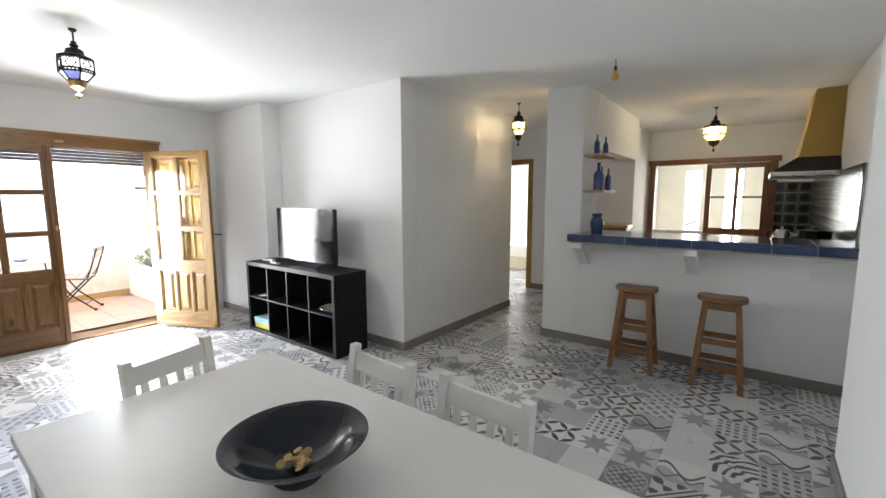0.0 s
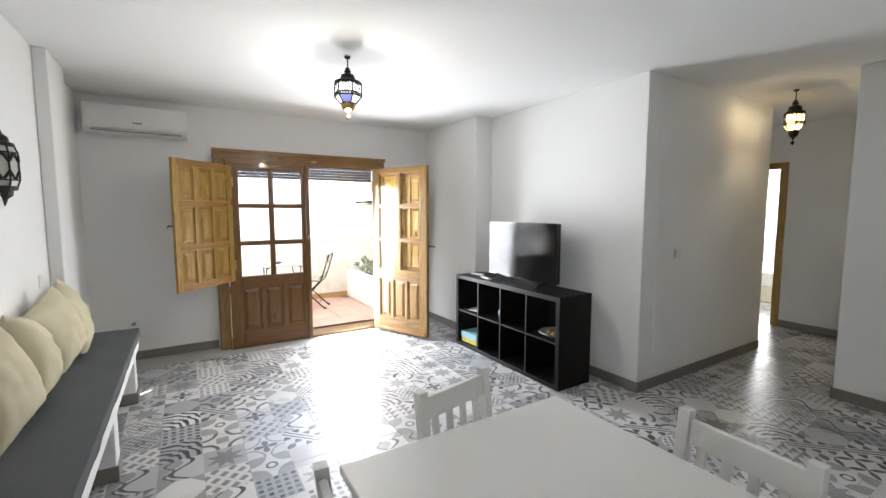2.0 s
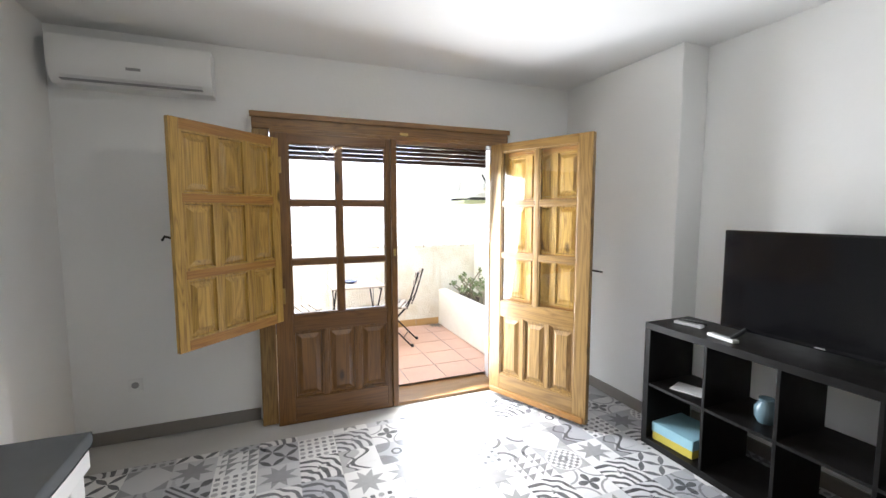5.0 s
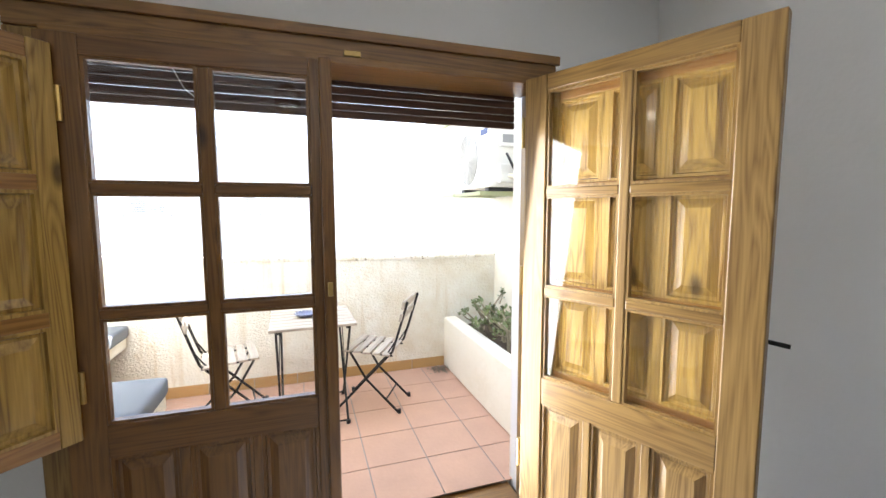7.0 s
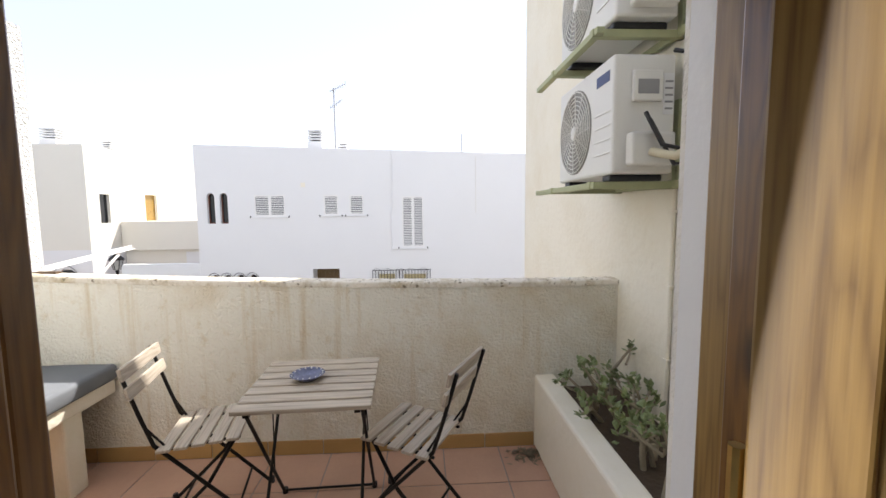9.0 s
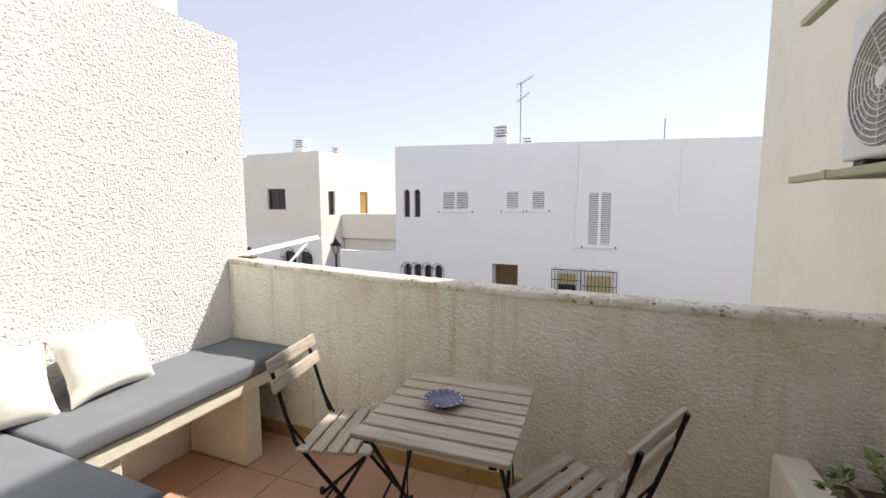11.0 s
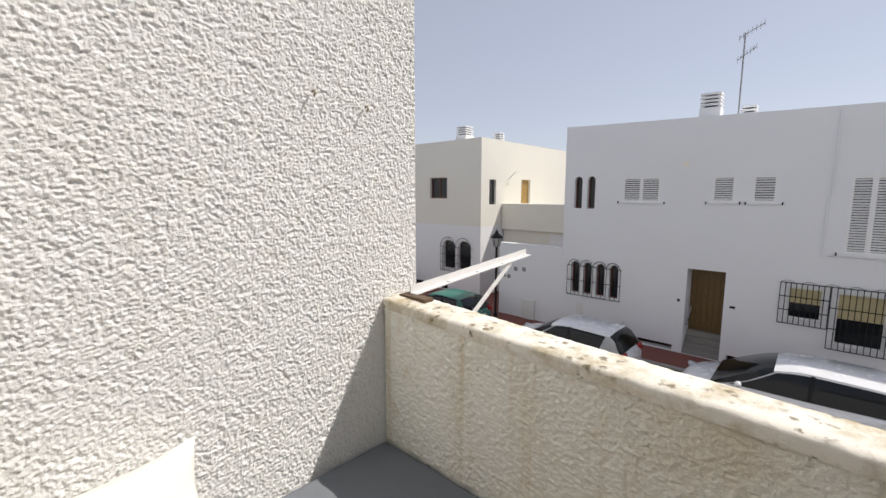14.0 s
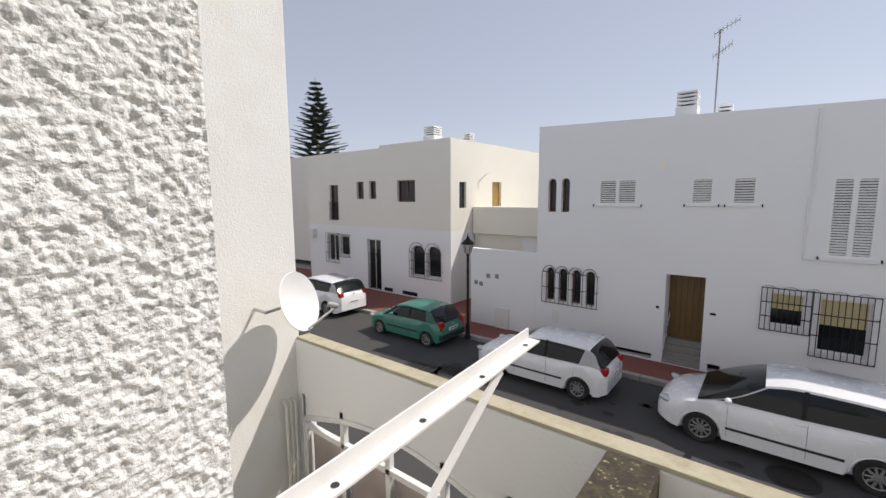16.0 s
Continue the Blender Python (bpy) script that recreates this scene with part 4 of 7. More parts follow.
# ---- kitchen and bar ----
bt = thing("bar_counter", -0.36, 4.03, 1.03, 0, "bar counter edged with dark blue glazed tiles", "counter")
part("slab", one_box(-1.0, 1.0, -0.325, 0.34, 0.0, 0.078, 0.004), M_GROUT, bt)
n = 8
for i in range(n):
    a = -1.01 + i * 2.01 / n
    part("edge_tile", one_box(a + 0.0015, a + 2.01 / n - 0.0015, -0.345, -0.322, 0.014, 0.084, 0.005), M_BLUETILE, bt)
    for j in range(4):
        y = -0.322 + j * 0.165
        part("top_tile", one_box(a + 0.003, a + 2.01 / n - 0.003, y + 0.003, y + 0.162, 0.078, 0.085, 0.003), M_BLUETILE, bt)
for j in range(4):
    y = -0.34 + j * 0.17
    part("edge_tile", one_box(-1.02, -1.002, y + 0.003, y + 0.167, 0.018, 0.084, 0.006), M_BLUETILE, bt)
for x in (-1.29, -0.37):
    bm = bmesh.new()
    prof = [(3.94, 0.80), (3.94, 1.03), (3.70, 1.03), (3.70, 0.985), (3.80, 0.93), (3.89, 0.85)]
    rows = [[bm.verts.new((xx, y, z)) for y, z in prof] for xx in (x - 0.045, x + 0.045)]
    for k in range(6):
        bm.faces.new((rows[0][k], rows[0][(k + 1) % 6], rows[1][(k + 1) % 6], rows[1][k]))
    bm.faces.new(rows[0][::-1])
    bm.faces.new(rows[1])
    bmesh.ops.recalc_face_normals(bm, faces=bm.faces)
    setting("trim_bracket", bm, M_PLASTER, "white plaster corbel under the bar")


def stool(x, y, rz):
    s = thing("bar_stool", x, y, 0, rz, "brown wooden bar stool with an oblong saddle seat", "stool", "bar stools")
    bm = bmesh.new()
    ring = []
    for k in range(28):
        a = 2 * math.pi * k / 28
        c, sn = math.cos(a), math.sin(a)
        ring.append((0.165 * math.copysign(abs(c) ** 0.55, c), 0.105 * math.copysign(abs(sn) ** 0.7, sn)))
    lay = [(0.94, 0.655), (1.0, 0.662), (1.0, 0.685), (0.95, 0.695)]
    rows = [[bm.verts.new((u * f, v * f, z + 0.010 * (u / 0.165) ** 2)) for u, v in ring] for f, z in lay]
    for a, b in zip(rows, rows[1:]):
        for k in range(28):
            bm.faces.new((a[k], a[(k + 1) % 28], b[(k + 1) % 28], b[k]))
    bm.faces.new(rows[0][::-1])
    bm.faces.new(rows[-1])
    part("seat", bm, M_SEATWOOD_X, s, "", 40)
    feet = [(sx, sy) for sx in (-1, 1) for sy in (-1, 1)]

    def at_leg(sx, sy, z):
        k = 1 - z / 0.66
        return Vector((sx * (0.105 + 0.055 * k), sy * (0.07 + 0.075 * k), z))
    for sx, sy in feet:
        bm = bmesh.new()
        rows = []
        for z in (0.0, 0.66):
            c = at_leg(sx, sy, z)
            rows.append([bm.verts.new(c + Vector((u, v, 0))) for u, v in ((-0.019, -0.019), (0.019, -0.019), (0.019, 0.019), (-0.019, 0.019))])
        for k in range(4):
            bm.faces.new((rows[0][k], rows[0][(k + 1) % 4], rows[1][(k + 1) % 4], rows[1][k]))
        bm.faces.new(rows[0][::-1])
        bm.faces.new(rows[1])
        part("leg", bm, M_SEATWOOD, s)
    for z, pairs in ((0.17, "x"), (0.36, "x"), (0.22, "y"), (0.41, "y"), (0.625, "x"), (0.625, "y")):
        for sg in (-1, 1):
            a, b = (at_leg(-1, sg, z), at_leg(1, sg, z)) if pairs == "x" else (at_leg(sg, -1, z), at_leg(sg, 1, z))
            hh = 0.022
            lo, hi = Vector((min(a.x, b.x), min(a.y, b.y), z)), Vector((max(a.x, b.x), max(a.y, b.y), z))
            if pairs == "x":
                bx = one_box(lo.x + 0.019, hi.x - 0.019, lo.y - 0.009, lo.y + 0.009, z - hh, z + hh, 0.003)
            else:
                bx = one_box(lo.x - 0.009, lo.x + 0.009, lo.y + 0.019, hi.y - 0.019, z - hh, z + hh, 0.003)
            part("stretcher", bx, M_SEATWOOD_X, s)


stool(-0.74, 3.66, 2)
stool(-0.13, 3.66, 1)


def bottle(x, y, z, h, r, mat_, label):
    b = thing("bottle", x, y, z, 0, label, "bottle", "bottles on the shelves")
    part("glass", lathe(bmesh.new(), [(0, 0), (r, 0), (r, h * 0.55), (r * 0.85, h * 0.64), (r * 0.35, h * 0.74), (r * 0.32, h * 0.95), (r * 0.42, h * 0.95), (r * 0.42, h), (0, h)], 18), mat_, b, "", 40)


M_SHELFWOOD = wood("pale_shelf_wood", (0.22, 0.13, 0.05), (0.50, 0.34, 0.17), 0.5, axis=1)
M_BLUEGL = plain("cobalt_glass", (0.012, 0.035, 0.20), 0.08, var=0.2, bump=0, spec=0.8)
M_PINKGL = plain("dusky_pink_glass", (0.26, 0.10, 0.12), 0.1, var=0.2, bump=0)
for z in (1.50, 1.845):
    sh = thing("wall_shelf", -1.34, 4.27, z, 0, "small pale wooden wall shelf on the column", "shelf", "column shelves")
    part("board", one_box(0.0, 0.20, -0.30, 0.10, 0, 0.022, 0.003), M_SHELFWOOD, sh)
bottle(-1.24, 4.12, 1.522, 0.27, 0.045, M_BLUEGL, "cobalt blue glass bottle")
bottle(-1.25, 4.26, 1.522, 0.24, 0.03, M_PINKGL, "slim pink glass bottle")
bottle(-1.20, 4.31, 1.522, 0.22, 0.028, M_BLUEGL, "slim cobalt blue bottle")
bottle(-1.26, 4.10, 1.867, 0.19, 0.026, M_BLUEGL, "slim dark blue bottle")
bottle(-1.24, 4.32, 1.867, 0.19, 0.026, M_BLUEGL, "slim dark blue bottle")
vs_ = thing("vase", -1.235, 4.12, 1.115, 0, "dark blue glazed ceramic vase on the bar", "vase")
part("vase", lathe(bmesh.new(), [(0, 0), (0.05, 0), (0.056, 0.01), (0.066, 0.07), (0.062, 0.115), (0.042, 0.145), (0.046, 0.165), (0.058, 0.18), (0.052, 0.18), (0.036, 0.15), (0.055, 0.11), (0, 0.02)], 28), M_BLUEGLAZE, vs_, "", 40)

M_WINWOOD = wood("dark_window_pine", (0.09, 0.03, 0.008), (0.26, 0.105, 0.03), 0.35, axis=2)
M_WINWOOD_X = wood("dark_window_pine_rail", (0.09, 0.03, 0.008), (0.26, 0.105, 0.03), 0.35, axis=0)
kw = tagged(new("window_1"), "dark varnished pine kitchen window, one casement slid over", "window", kind="structure")
kw.location = (-0.61, 7.63, 0.92)
for a, b in ((-0.84, -0.75), (0.75, 0.84)):
    part("window_frame", one_box(a, b, -0.03, 0.12, -0.04, 1.05, 0.004), M_WINWOOD, kw)
part("window_frame", one_box(-0.87, 0.87, -0.035, 0.12, 1.05, 1.13, 0.005), M_WINWOOD_X, kw)
part("window_sill", one_box(-0.84, 0.84, -0.04, 0.12, -0.08, -0.04, 0.004), M_WINWOOD_X, kw)


def casement(x0, x1, y):
    c = part("casement", bmesh.new(), M_WINWOOD, kw)
    mid = (x0 + x1) / 2
    for a, b in ((x0, x0 + 0.07), (x1 - 0.07, x1), (mid - 0.025, mid + 0.025)):
        part("stile", one_box(a, b, y, y + 0.04, -0.03, 1.04, 0.004), M_WINWOOD, c)
    for za, zb in ((-0.03, 0.06), (0.97, 1.04), (0.52, 0.55)):
        for a, b in ((x0 + 0.07, mid - 0.025), (mid + 0.025, x1 - 0.07)):
            part("rail", one_box(a, b, y + 0.002, y + 0.038, za, zb, 0.003), M_WINWOOD_X, c)
    for a, b in ((x0 + 0.07, mid - 0.025), (mid + 0.025, x1 - 0.07)):
        for za, zb in ((0.06, 0.52), (0.55, 0.97)):
            part("pane", one_box(a, b, y + 0.018, y + 0.022, za, zb), M_GLASS, c).visible_shadow = False


casement(-0.03, 0.75, -0.02)
for i, x in enumerate((-1.0, -0.35, 0.3)):
    g = tagged(new("window_%d" % (i + 2)), "tall narrow gallery window with cream frame", "window", kind="structure")
    g.location = (x, 9.4, 0.6)
    for a, b in ((-0.16, -0.13), (0.13, 0.16)):
        part("window_frame", one_box(a, b, 0.02, 0.08, 0, 1.4, 0.003), M_WHITEPAINT, g)
    for a, b in ((0, 0.04), (1.36, 1.4)):
        part("window_frame", one_box(-0.13, 0.13, 0.02, 0.08, a, b, 0.003), M_WHITEPAINT, g)
    part("pane", one_box(-0.13, 0.13, 0.045, 0.05, 0.04, 1.36), M_GLASS, g).visible_shadow = False

M_YELLOW = plain("ochre_plaster_paint", (0.55, 0.36, 0.10), 0.8, var=0.1, scale=3, world_space=True)
hd = thing("cooker_hood", 0.64, 5.75, 1.66, 0, "ochre plaster chimney hood with a black metal rim", "cooker hood")


def taper(z0, x0, y0, y1, z1, x0b, y0b, y1b):
    bm = bmesh.new()
    a = [bm.verts.new(p) for p in ((x0, y0, z0), (0, y0, z0), (0, y1, z0), (x0, y1, z0))]
    b = [bm.verts.new(p) for p in ((x0b, y0b, z1), (0, y0b, z1), (0, y1b, z1), (x0b, y1b, z1))]
    bm.faces.new(a[::-1])
    bm.faces.new(b)
    for k in range(4):
        bm.faces.new((a[k], a[(k + 1) % 4], b[(k + 1) % 4], b[k]))
    return bm


part("chimney", taper(0.19, -0.31, -0.33, 0.33, 0.85, -0.22, -0.26, 0.26), M_YELLOW, hd)
part("hood_rim", taper(0.045, -0.52, -0.46, 0.46, 0.19, -0.32, -0.34, 0.34), M_BLACK, hd)
part("hood_lip", one_box(-0.53, 0, -0.47, 0.47, 0.0, 0.045, 0.004), M_STEEL, hd)
wt = thing("kitchen_worktop", 0.0, 5.9, 0, 0, "dark tiled kitchen worktop with base cupboards", "counter")
part("cupboard", one_box(0.06, 0.64, -1.78, 1.73, 0, 0.86, 0.004), M_PINE_DARK, wt)
part("worktop", one_box(0.02, 0.64, -1.8, 1.73, 0.86, 0.91, 0.006), M_BLUETILE, wt)
part("hob", one_box(0.1, 0.58, -0.42, 0.16, 0.91, 0.925, 0.004), M_BLACKGLOSS, wt)
M_GREENTILE = plain("dark_green_glazed_tile", (0.075, 0.08, 0.066), 0.24, var=0.5, scale=9, bump=0.5, bscale=22, bdist=0.004, spec=0.3)


def rosette_tile():
    """Grey-green tile printed with black rosettes, one to each 0.15 m."""
    m, nt, p = blank("black_rosette_tile")
    sep = node(nt, "ShaderNodeSeparateXYZ", {0: coords(nt)})
    u = math1(nt, 'SUBTRACT', math1(nt, 'FRACT', math1(nt, 'DIVIDE', math1(nt, 'SUBTRACT', sep.outputs[0], 0.18), 0.15)), 0.5)
    v = math1(nt, 'SUBTRACT', math1(nt, 'FRACT', math1(nt, 'DIVIDE', math1(nt, 'SUBTRACT', sep.outputs[2], 0.92), 0.15)), 0.5)
    r = math1(nt, 'SQRT', math1(nt, 'ADD', math1(nt, 'MULTIPLY', u, u), math1(nt, 'MULTIPLY', v, v)))
    th = math1(nt, 'MULTIPLY', math1(nt, 'ARCTAN2', v, u), 8.0)
    edge = math1(nt, 'ADD', math1(nt, 'MULTIPLY', math1(nt, 'COSINE', th), 0.05), 0.37)
    inside = math1(nt, 'LESS_THAN', r, edge)
    nt.links.new(mix(nt, inside, (0.10, 0.105, 0.09, 1), (0.014, 0.016, 0.016, 1)), p.inputs["Base Color"])
    p.inputs["Roughness"].default_value = 0.15
    return m


M_PATTILE = rosette_tile()
splash = setting("trim_backsplash", one_box(0.633, 0.64, 4.1, 7.63, 0.91, 1.70), M_GROUT, "glazed tile splashback")
for i in range(35):
    for j in range(8):
        me = bpy.data.meshes.get("splash_tile")
        if me is None:
            me = bpy.data.meshes.new("splash_tile")
            b = one_box(-0.007, 0.0, 0.002, 0.098, 0.002, 0.098, 0.002)
            b.to_mesh(me)
            b.free()
            me.materials.append(M_GREENTILE)
        o = new("tile", me)
        o.parent = splash
        o.location = (0.633, 4.12 + i * 0.10, 0.915 + j * 0.098)
for i in range(3):
    for j in range(5):
        part("tile", one_box(0.181 + i * 0.15, 0.329 + i * 0.15, 7.62, 7.627, 0.92 + j * 0.15, 1.067 + j * 0.15, 0.002), M_PATTILE, splash)
pt = thing("saucepan", 0.47, 5.0, 0.91, 0, "black lidded saucepan on the hob", "saucepan")
part("pan", lathe(bmesh.new(), [(0, 0), (0.12, 0), (0.125, 0.01), (0.125, 0.23), (0.132, 0.235), (0.128, 0.24), (0.02, 0.255), (0.02, 0.27), (0, 0.272)], 28), M_BLACKGLOSS, pt, "", 40)
part("handle", tube(bmesh.new(), [(-0.12, -0.03, 0.19), (-0.165, -0.03, 0.2), (-0.165, 0.03, 0.2), (-0.12, 0.03, 0.19)], 0.008, 8), M_STEEL, pt)
kt = thing("kettle", 0.24, 5.0, 0.91, 0, "brushed steel kettle on the worktop", "kettle")
part("kettle_body", lathe(bmesh.new(), [(0, 0), (0.08, 0), (0.085, 0.02), (0.075, 0.20), (0.045, 0.235), (0.012, 0.24), (0.012, 0.265), (0, 0.27)], 24), M_STEEL, kt, "", 40)
part("handle", tube(bmesh.new(), [(-0.06, 0, 0.21), (-0.11, 0, 0.21), (-0.125, 0, 0.13), (-0.082, 0, 0.04)], 0.009, 8), M_BLACK, kt)

bb = thing("hanging_bulb", -0.92, 3.37, H, 0, "bare amber bulb hanging from its socket", "lamp")
part("cord", tube(bmesh.new(), [(0, 0, 0), (0.002, 0, -0.05)], 0.004, 6), M_BLACK, bb)
part("socket", lathe(bmesh.new(), [(0, -0.045), (0.012, -0.05), (0.015, -0.085), (0, -0.085)], 12), M_BLACK, bb)
part("bulb", lathe(bmesh.new(), [(0.012, -0.085), (0.016, -0.10), (0.027, -0.125), (0.026, -0.14), (0.014, -0.155), (0, -0.158)], 16), plain("amber_bulb", (0.55, 0.33, 0.05), 0.1, var=0.05, bump=0), bb, "", 40)

dfr = tagged(new("door_2"), "varnished pine bedroom door frame, doorway open", "door frame", kind="structure")
for a, b in ((-3.80, -3.72), (-2.905, -2.825)):
    part("jamb", one_box(a, b, 6.03, 6.22, 0, 2.055, 0.004), M_PINE, dfr)
part("head", one_box(-3.72, -2.905, 6.03, 6.22, 1.975, 2.055, 0.004), M_PINE_X, dfr)
bed = thing("bed", -3.5, 8.5, 0, 0, "low bed with a white spread in the bedroom", "bed")
part("mattress", cushion_slab(-0.8, 0.8, -0.95, 0.7, 0.25, 0.48, 8), M_WHITECLOTH, bed, "", 50)
part("bed_base", one_box(-0.78, 0.78, -0.93, 0.69, 0.0, 0.25, 0.01), M_CREAMCLOTH, bed)
bw2 = tagged(new("window_5"), "bright bedroom window with white frame", "window", kind="structure")
bw2.location = (-3.6, 9.4, 0.9)
for a, b in ((-0.8, -0.74), (-0.03, 0.03), (0.74, 0.8)):
    part("window_frame", one_box(a, b, 0.02, 0.08, 0, 1.2, 0.003), M_WHITEPAINT, bw2)
lantern(-3.08, 7.2, H, 0.35, 0.26, 0.09, M_BLUEGLASS, "blue glass lantern hanging in the bedroom", True)
ks = thing("sideboard", -1.72, 5.885, 0, 90, "low wooden cupboard against the kitchen wall", "cupboard")
part("carcass", one_box(-0.15, 0.15, -0.38, 0.38, 0, 1.05, 0.004), M_PINE_DARK, ks)
part("top", one_box(-0.15, 0.17, -0.40, 0.40, 1.05, 1.085, 0.004), M_PINE, ks)


# ---- patterned floor tiles ----
def tile_material():
    """Patchwork of printed motifs, one to each 0.2225 m square."""
    m, nt, p = blank("printed_patchwork_tile")
    pos = coords(nt)
    sep = node(nt, "ShaderNodeSeparateXYZ", {0: pos})
    C = 0.2225

    def mm(op, a, b=0.0, c=0.0):
        return math1(nt, op, a, b, c)
    gu = mm('DIVIDE', mm('ADD', sep.outputs[0], 19.66), C)
    gv = mm('DIVIDE', mm('ADD', sep.outputs[1], 20.085), C)
    iu, iv = mm('FLOOR', gu), mm('FLOOR', gv)
    u, v = mm('FRACT', gu), mm('FRACT', gv)
    cell = node(nt, "ShaderNodeCombineXYZ", {0: iu, 1: iv}).outputs[0]
    wn_ = node(nt, "ShaderNodeTexWhiteNoise", {"Vector": cell})
    h1 = wn_.outputs["Value"]
    rgb = node(nt, "ShaderNodeSeparateXYZ", {0: wn_.outputs["Color"]})
    flip = mm('GREATER_THAN', rgb.outputs[0], 0.5)
    u = mm('ABSOLUTE', mm('SUBTRACT', u, flip))
    cu, cv = mm('SUBTRACT', u, 0.5), mm('SUBTRACT', v, 0.5)
    r = mm('SQRT', mm('ADD', mm('MULTIPLY', cu, cu), mm('MULTIPLY', cv, cv)))
    th = mm('ARCTAN2', cv, cu)
    rc = mm('SQRT', mm('ADD', mm('MULTIPLY', u, u), mm('MULTIPLY', v, v)))

    def grid(n):
        a, b = mm('SUBTRACT', mm('FRACT', mm('MULTIPLY', u, n)), 0.5), mm('SUBTRACT', mm('FRACT', mm('MULTIPLY', v, n)), 0.5)
        return a, b, mm('SQRT', mm('ADD', mm('MULTIPLY', a, a), mm('MULTIPLY', b, b)))
    s_, d_ = mm('ADD', u, v), mm('SUBTRACT', u, v)
    ab_u, ab_v = mm('ABSOLUTE', cu), mm('ABSOLUTE', cv)
    du_, dv_ = mm('SUBTRACT', 0.5, ab_u), mm('SUBTRACT', 0.5, ab_v)
    corner = mm('SQRT', mm('ADD', mm('MULTIPLY', du_, du_), mm('MULTIPLY', dv_, dv_)))
    dia = mm('ADD', ab_u, ab_v)
    far = mm('MAXIMUM', ab_u, ab_v)

    def below(a, b):
        return mm('LESS_THAN', a, b)

    def above(a, b):
        return mm('GREATER_THAN', a, b)

    def times(a, b):
        return mm('MULTIPLY', a, b)

    def most(a, b):
        return mm('MAXIMUM', a, b)

    def leaf(p, q, w):
        """Pointed leaves along the lines on which p is whole."""
        off = mm('ABSOLUTE', mm('SUBTRACT', mm('FRACT', mm('ADD', p, 0.5)), 0.5))
        return below(off, times(mm('SINE', times(mm('FRACT', q), 3.1416)), w))

    def wave(n, phase, lift, swing):
        return mm('ADD', lift, times(mm('SINE', mm('ADD', times(u, n), phase)), swing))
    petal = mm('ABSOLUTE', mm('SUBTRACT', mm('FRACT', mm('MULTIPLY', th, 1.27324)), 0.5))
    petal_w = mm('MINIMUM', times(r, 0.42), mm('MULTIPLY', mm('SUBTRACT', 0.49, r), 0.36))
    star = below(times(times(petal, r), 0.785), petal_w)
    check = above(times(mm('SINE', times(u, 31.42)), mm('SINE', times(v, 31.42))), 0.0)
    a5, b5, r5 = grid(5.0)
    par5 = above(times(mm('SINE', times(u, 15.71)), mm('SINE', times(v, 15.71))), 0.0)
    curl = mm('ABSOLUTE', mm('SUBTRACT', v, wave(6.2832, 0.6, 0.52, 0.24)))
    curl2 = mm('ABSOLUTE', mm('SUBTRACT', v, wave(12.566, 2.0, 0.24, 0.10)))
    lobes = times(below(corner, 0.43), above(corner, 0.05))
    flower = below(r, times(mm('ABSOLUTE', mm('COSINE', times(th, 2.0))), 0.31))
    stripe = mm('ABSOLUTE', d_)
    p3, q3 = times(s_, 1.5), times(d_, 1.5)
    motifs = [
        most(leaf(p3, q3, 0.15), leaf(q3, p3, 0.15)),
        times(star, 0.55),
        times(above(dia, 0.66), 0.5),
        most(times(times(check, below(r, 0.44)), 0.62), most(times(above(r, 0.47), 0.42), times(below(mm('ABSOLUTE', mm('SUBTRACT', r, 0.10)), 0.035), 0.7))),
        most(times(times(par5, below(most(mm('ABSOLUTE', a5), mm('ABSOLUTE', b5)), 0.27)), 0.95), times(times(mm('SUBTRACT', 1.0, par5), below(r5, 0.36)), 0.5)),
        most(times(above(stripe, 0.05), below(stripe, 0.13)), times(times(above(stripe, 0.22), leaf(times(s_, 2.0), times(d_, 2.0), 0.3)), 0.85)),
        most(times(below(curl, 0.055), 0.85), most(times(below(v, wave(6.2832, 0.6, 0.34, 0.20)), 0.40), times(below(curl2, 0.035), 0.8))),
        times(times(above(mm('FRACT', times(s_, 2.5)), 0.5), above(mm('FRACT', times(d_, 2.5)), 0.3)), 0.6),
        most(times(lobes, 0.48), times(below(mm('ABSOLUTE', mm('SUBTRACT', r, 0.12)), 0.03), 0.8)),
        most(times(flower, 0.8), times(below(mm('ABSOLUTE', mm('SUBTRACT', corner, 0.42)), 0.03), 0.5)),
        times(above(mm('SINE', mm('ADD', times(rc, 30.0), times(mm('SINE', times(th, 5.0)), 0.9))), 0.2), 0.9),
        most(leaf(p3, q3, 0.15), leaf(q3, p3, 0.15)),
        times(star, 0.5),
        most(times(below(mm('ABSOLUTE', mm('SUBTRACT', corner, 0.36)), 0.05), 0.75), times(below(far, 0.16), 0.5)),
        most(times(below(mm('ABSOLUTE', mm('SUBTRACT', u, wave(0.0, 0.0, 0.5, 0.0))), 0.03), 0.5), times(times(above(mm('FRACT', times(u, 4.0)), mm('FRACT', times(v, 4.0))), above(mm('FRACT', times(v, 2.0)), 0.2)), 0.65)),
    ]
    idx = mm('FLOOR', mm('MULTIPLY', h1, len(motifs) + 0.9))
    total = 0.0
    for i, f in enumerate(motifs):
        pick = mm('COMPARE', idx, float(i), 0.1)
        total = mm('MULTIPLY_ADD', f, pick, total)
    ink = ramp(nt, rgb.outputs[1], [(0.0, (0.025, 0.025, 0.029)), (0.6, (0.040, 0.040, 0.045)), (1.0, (0.11, 0.11, 0.12))])
    base = ramp(nt, rgb.outputs[2], [(0.0, (0.70, 0.69, 0.67)), (0.6, (0.62, 0.61, 0.60)), (0.8, (0.46, 0.46, 0.47)), (1.0, (0.34, 0.34, 0.36))])
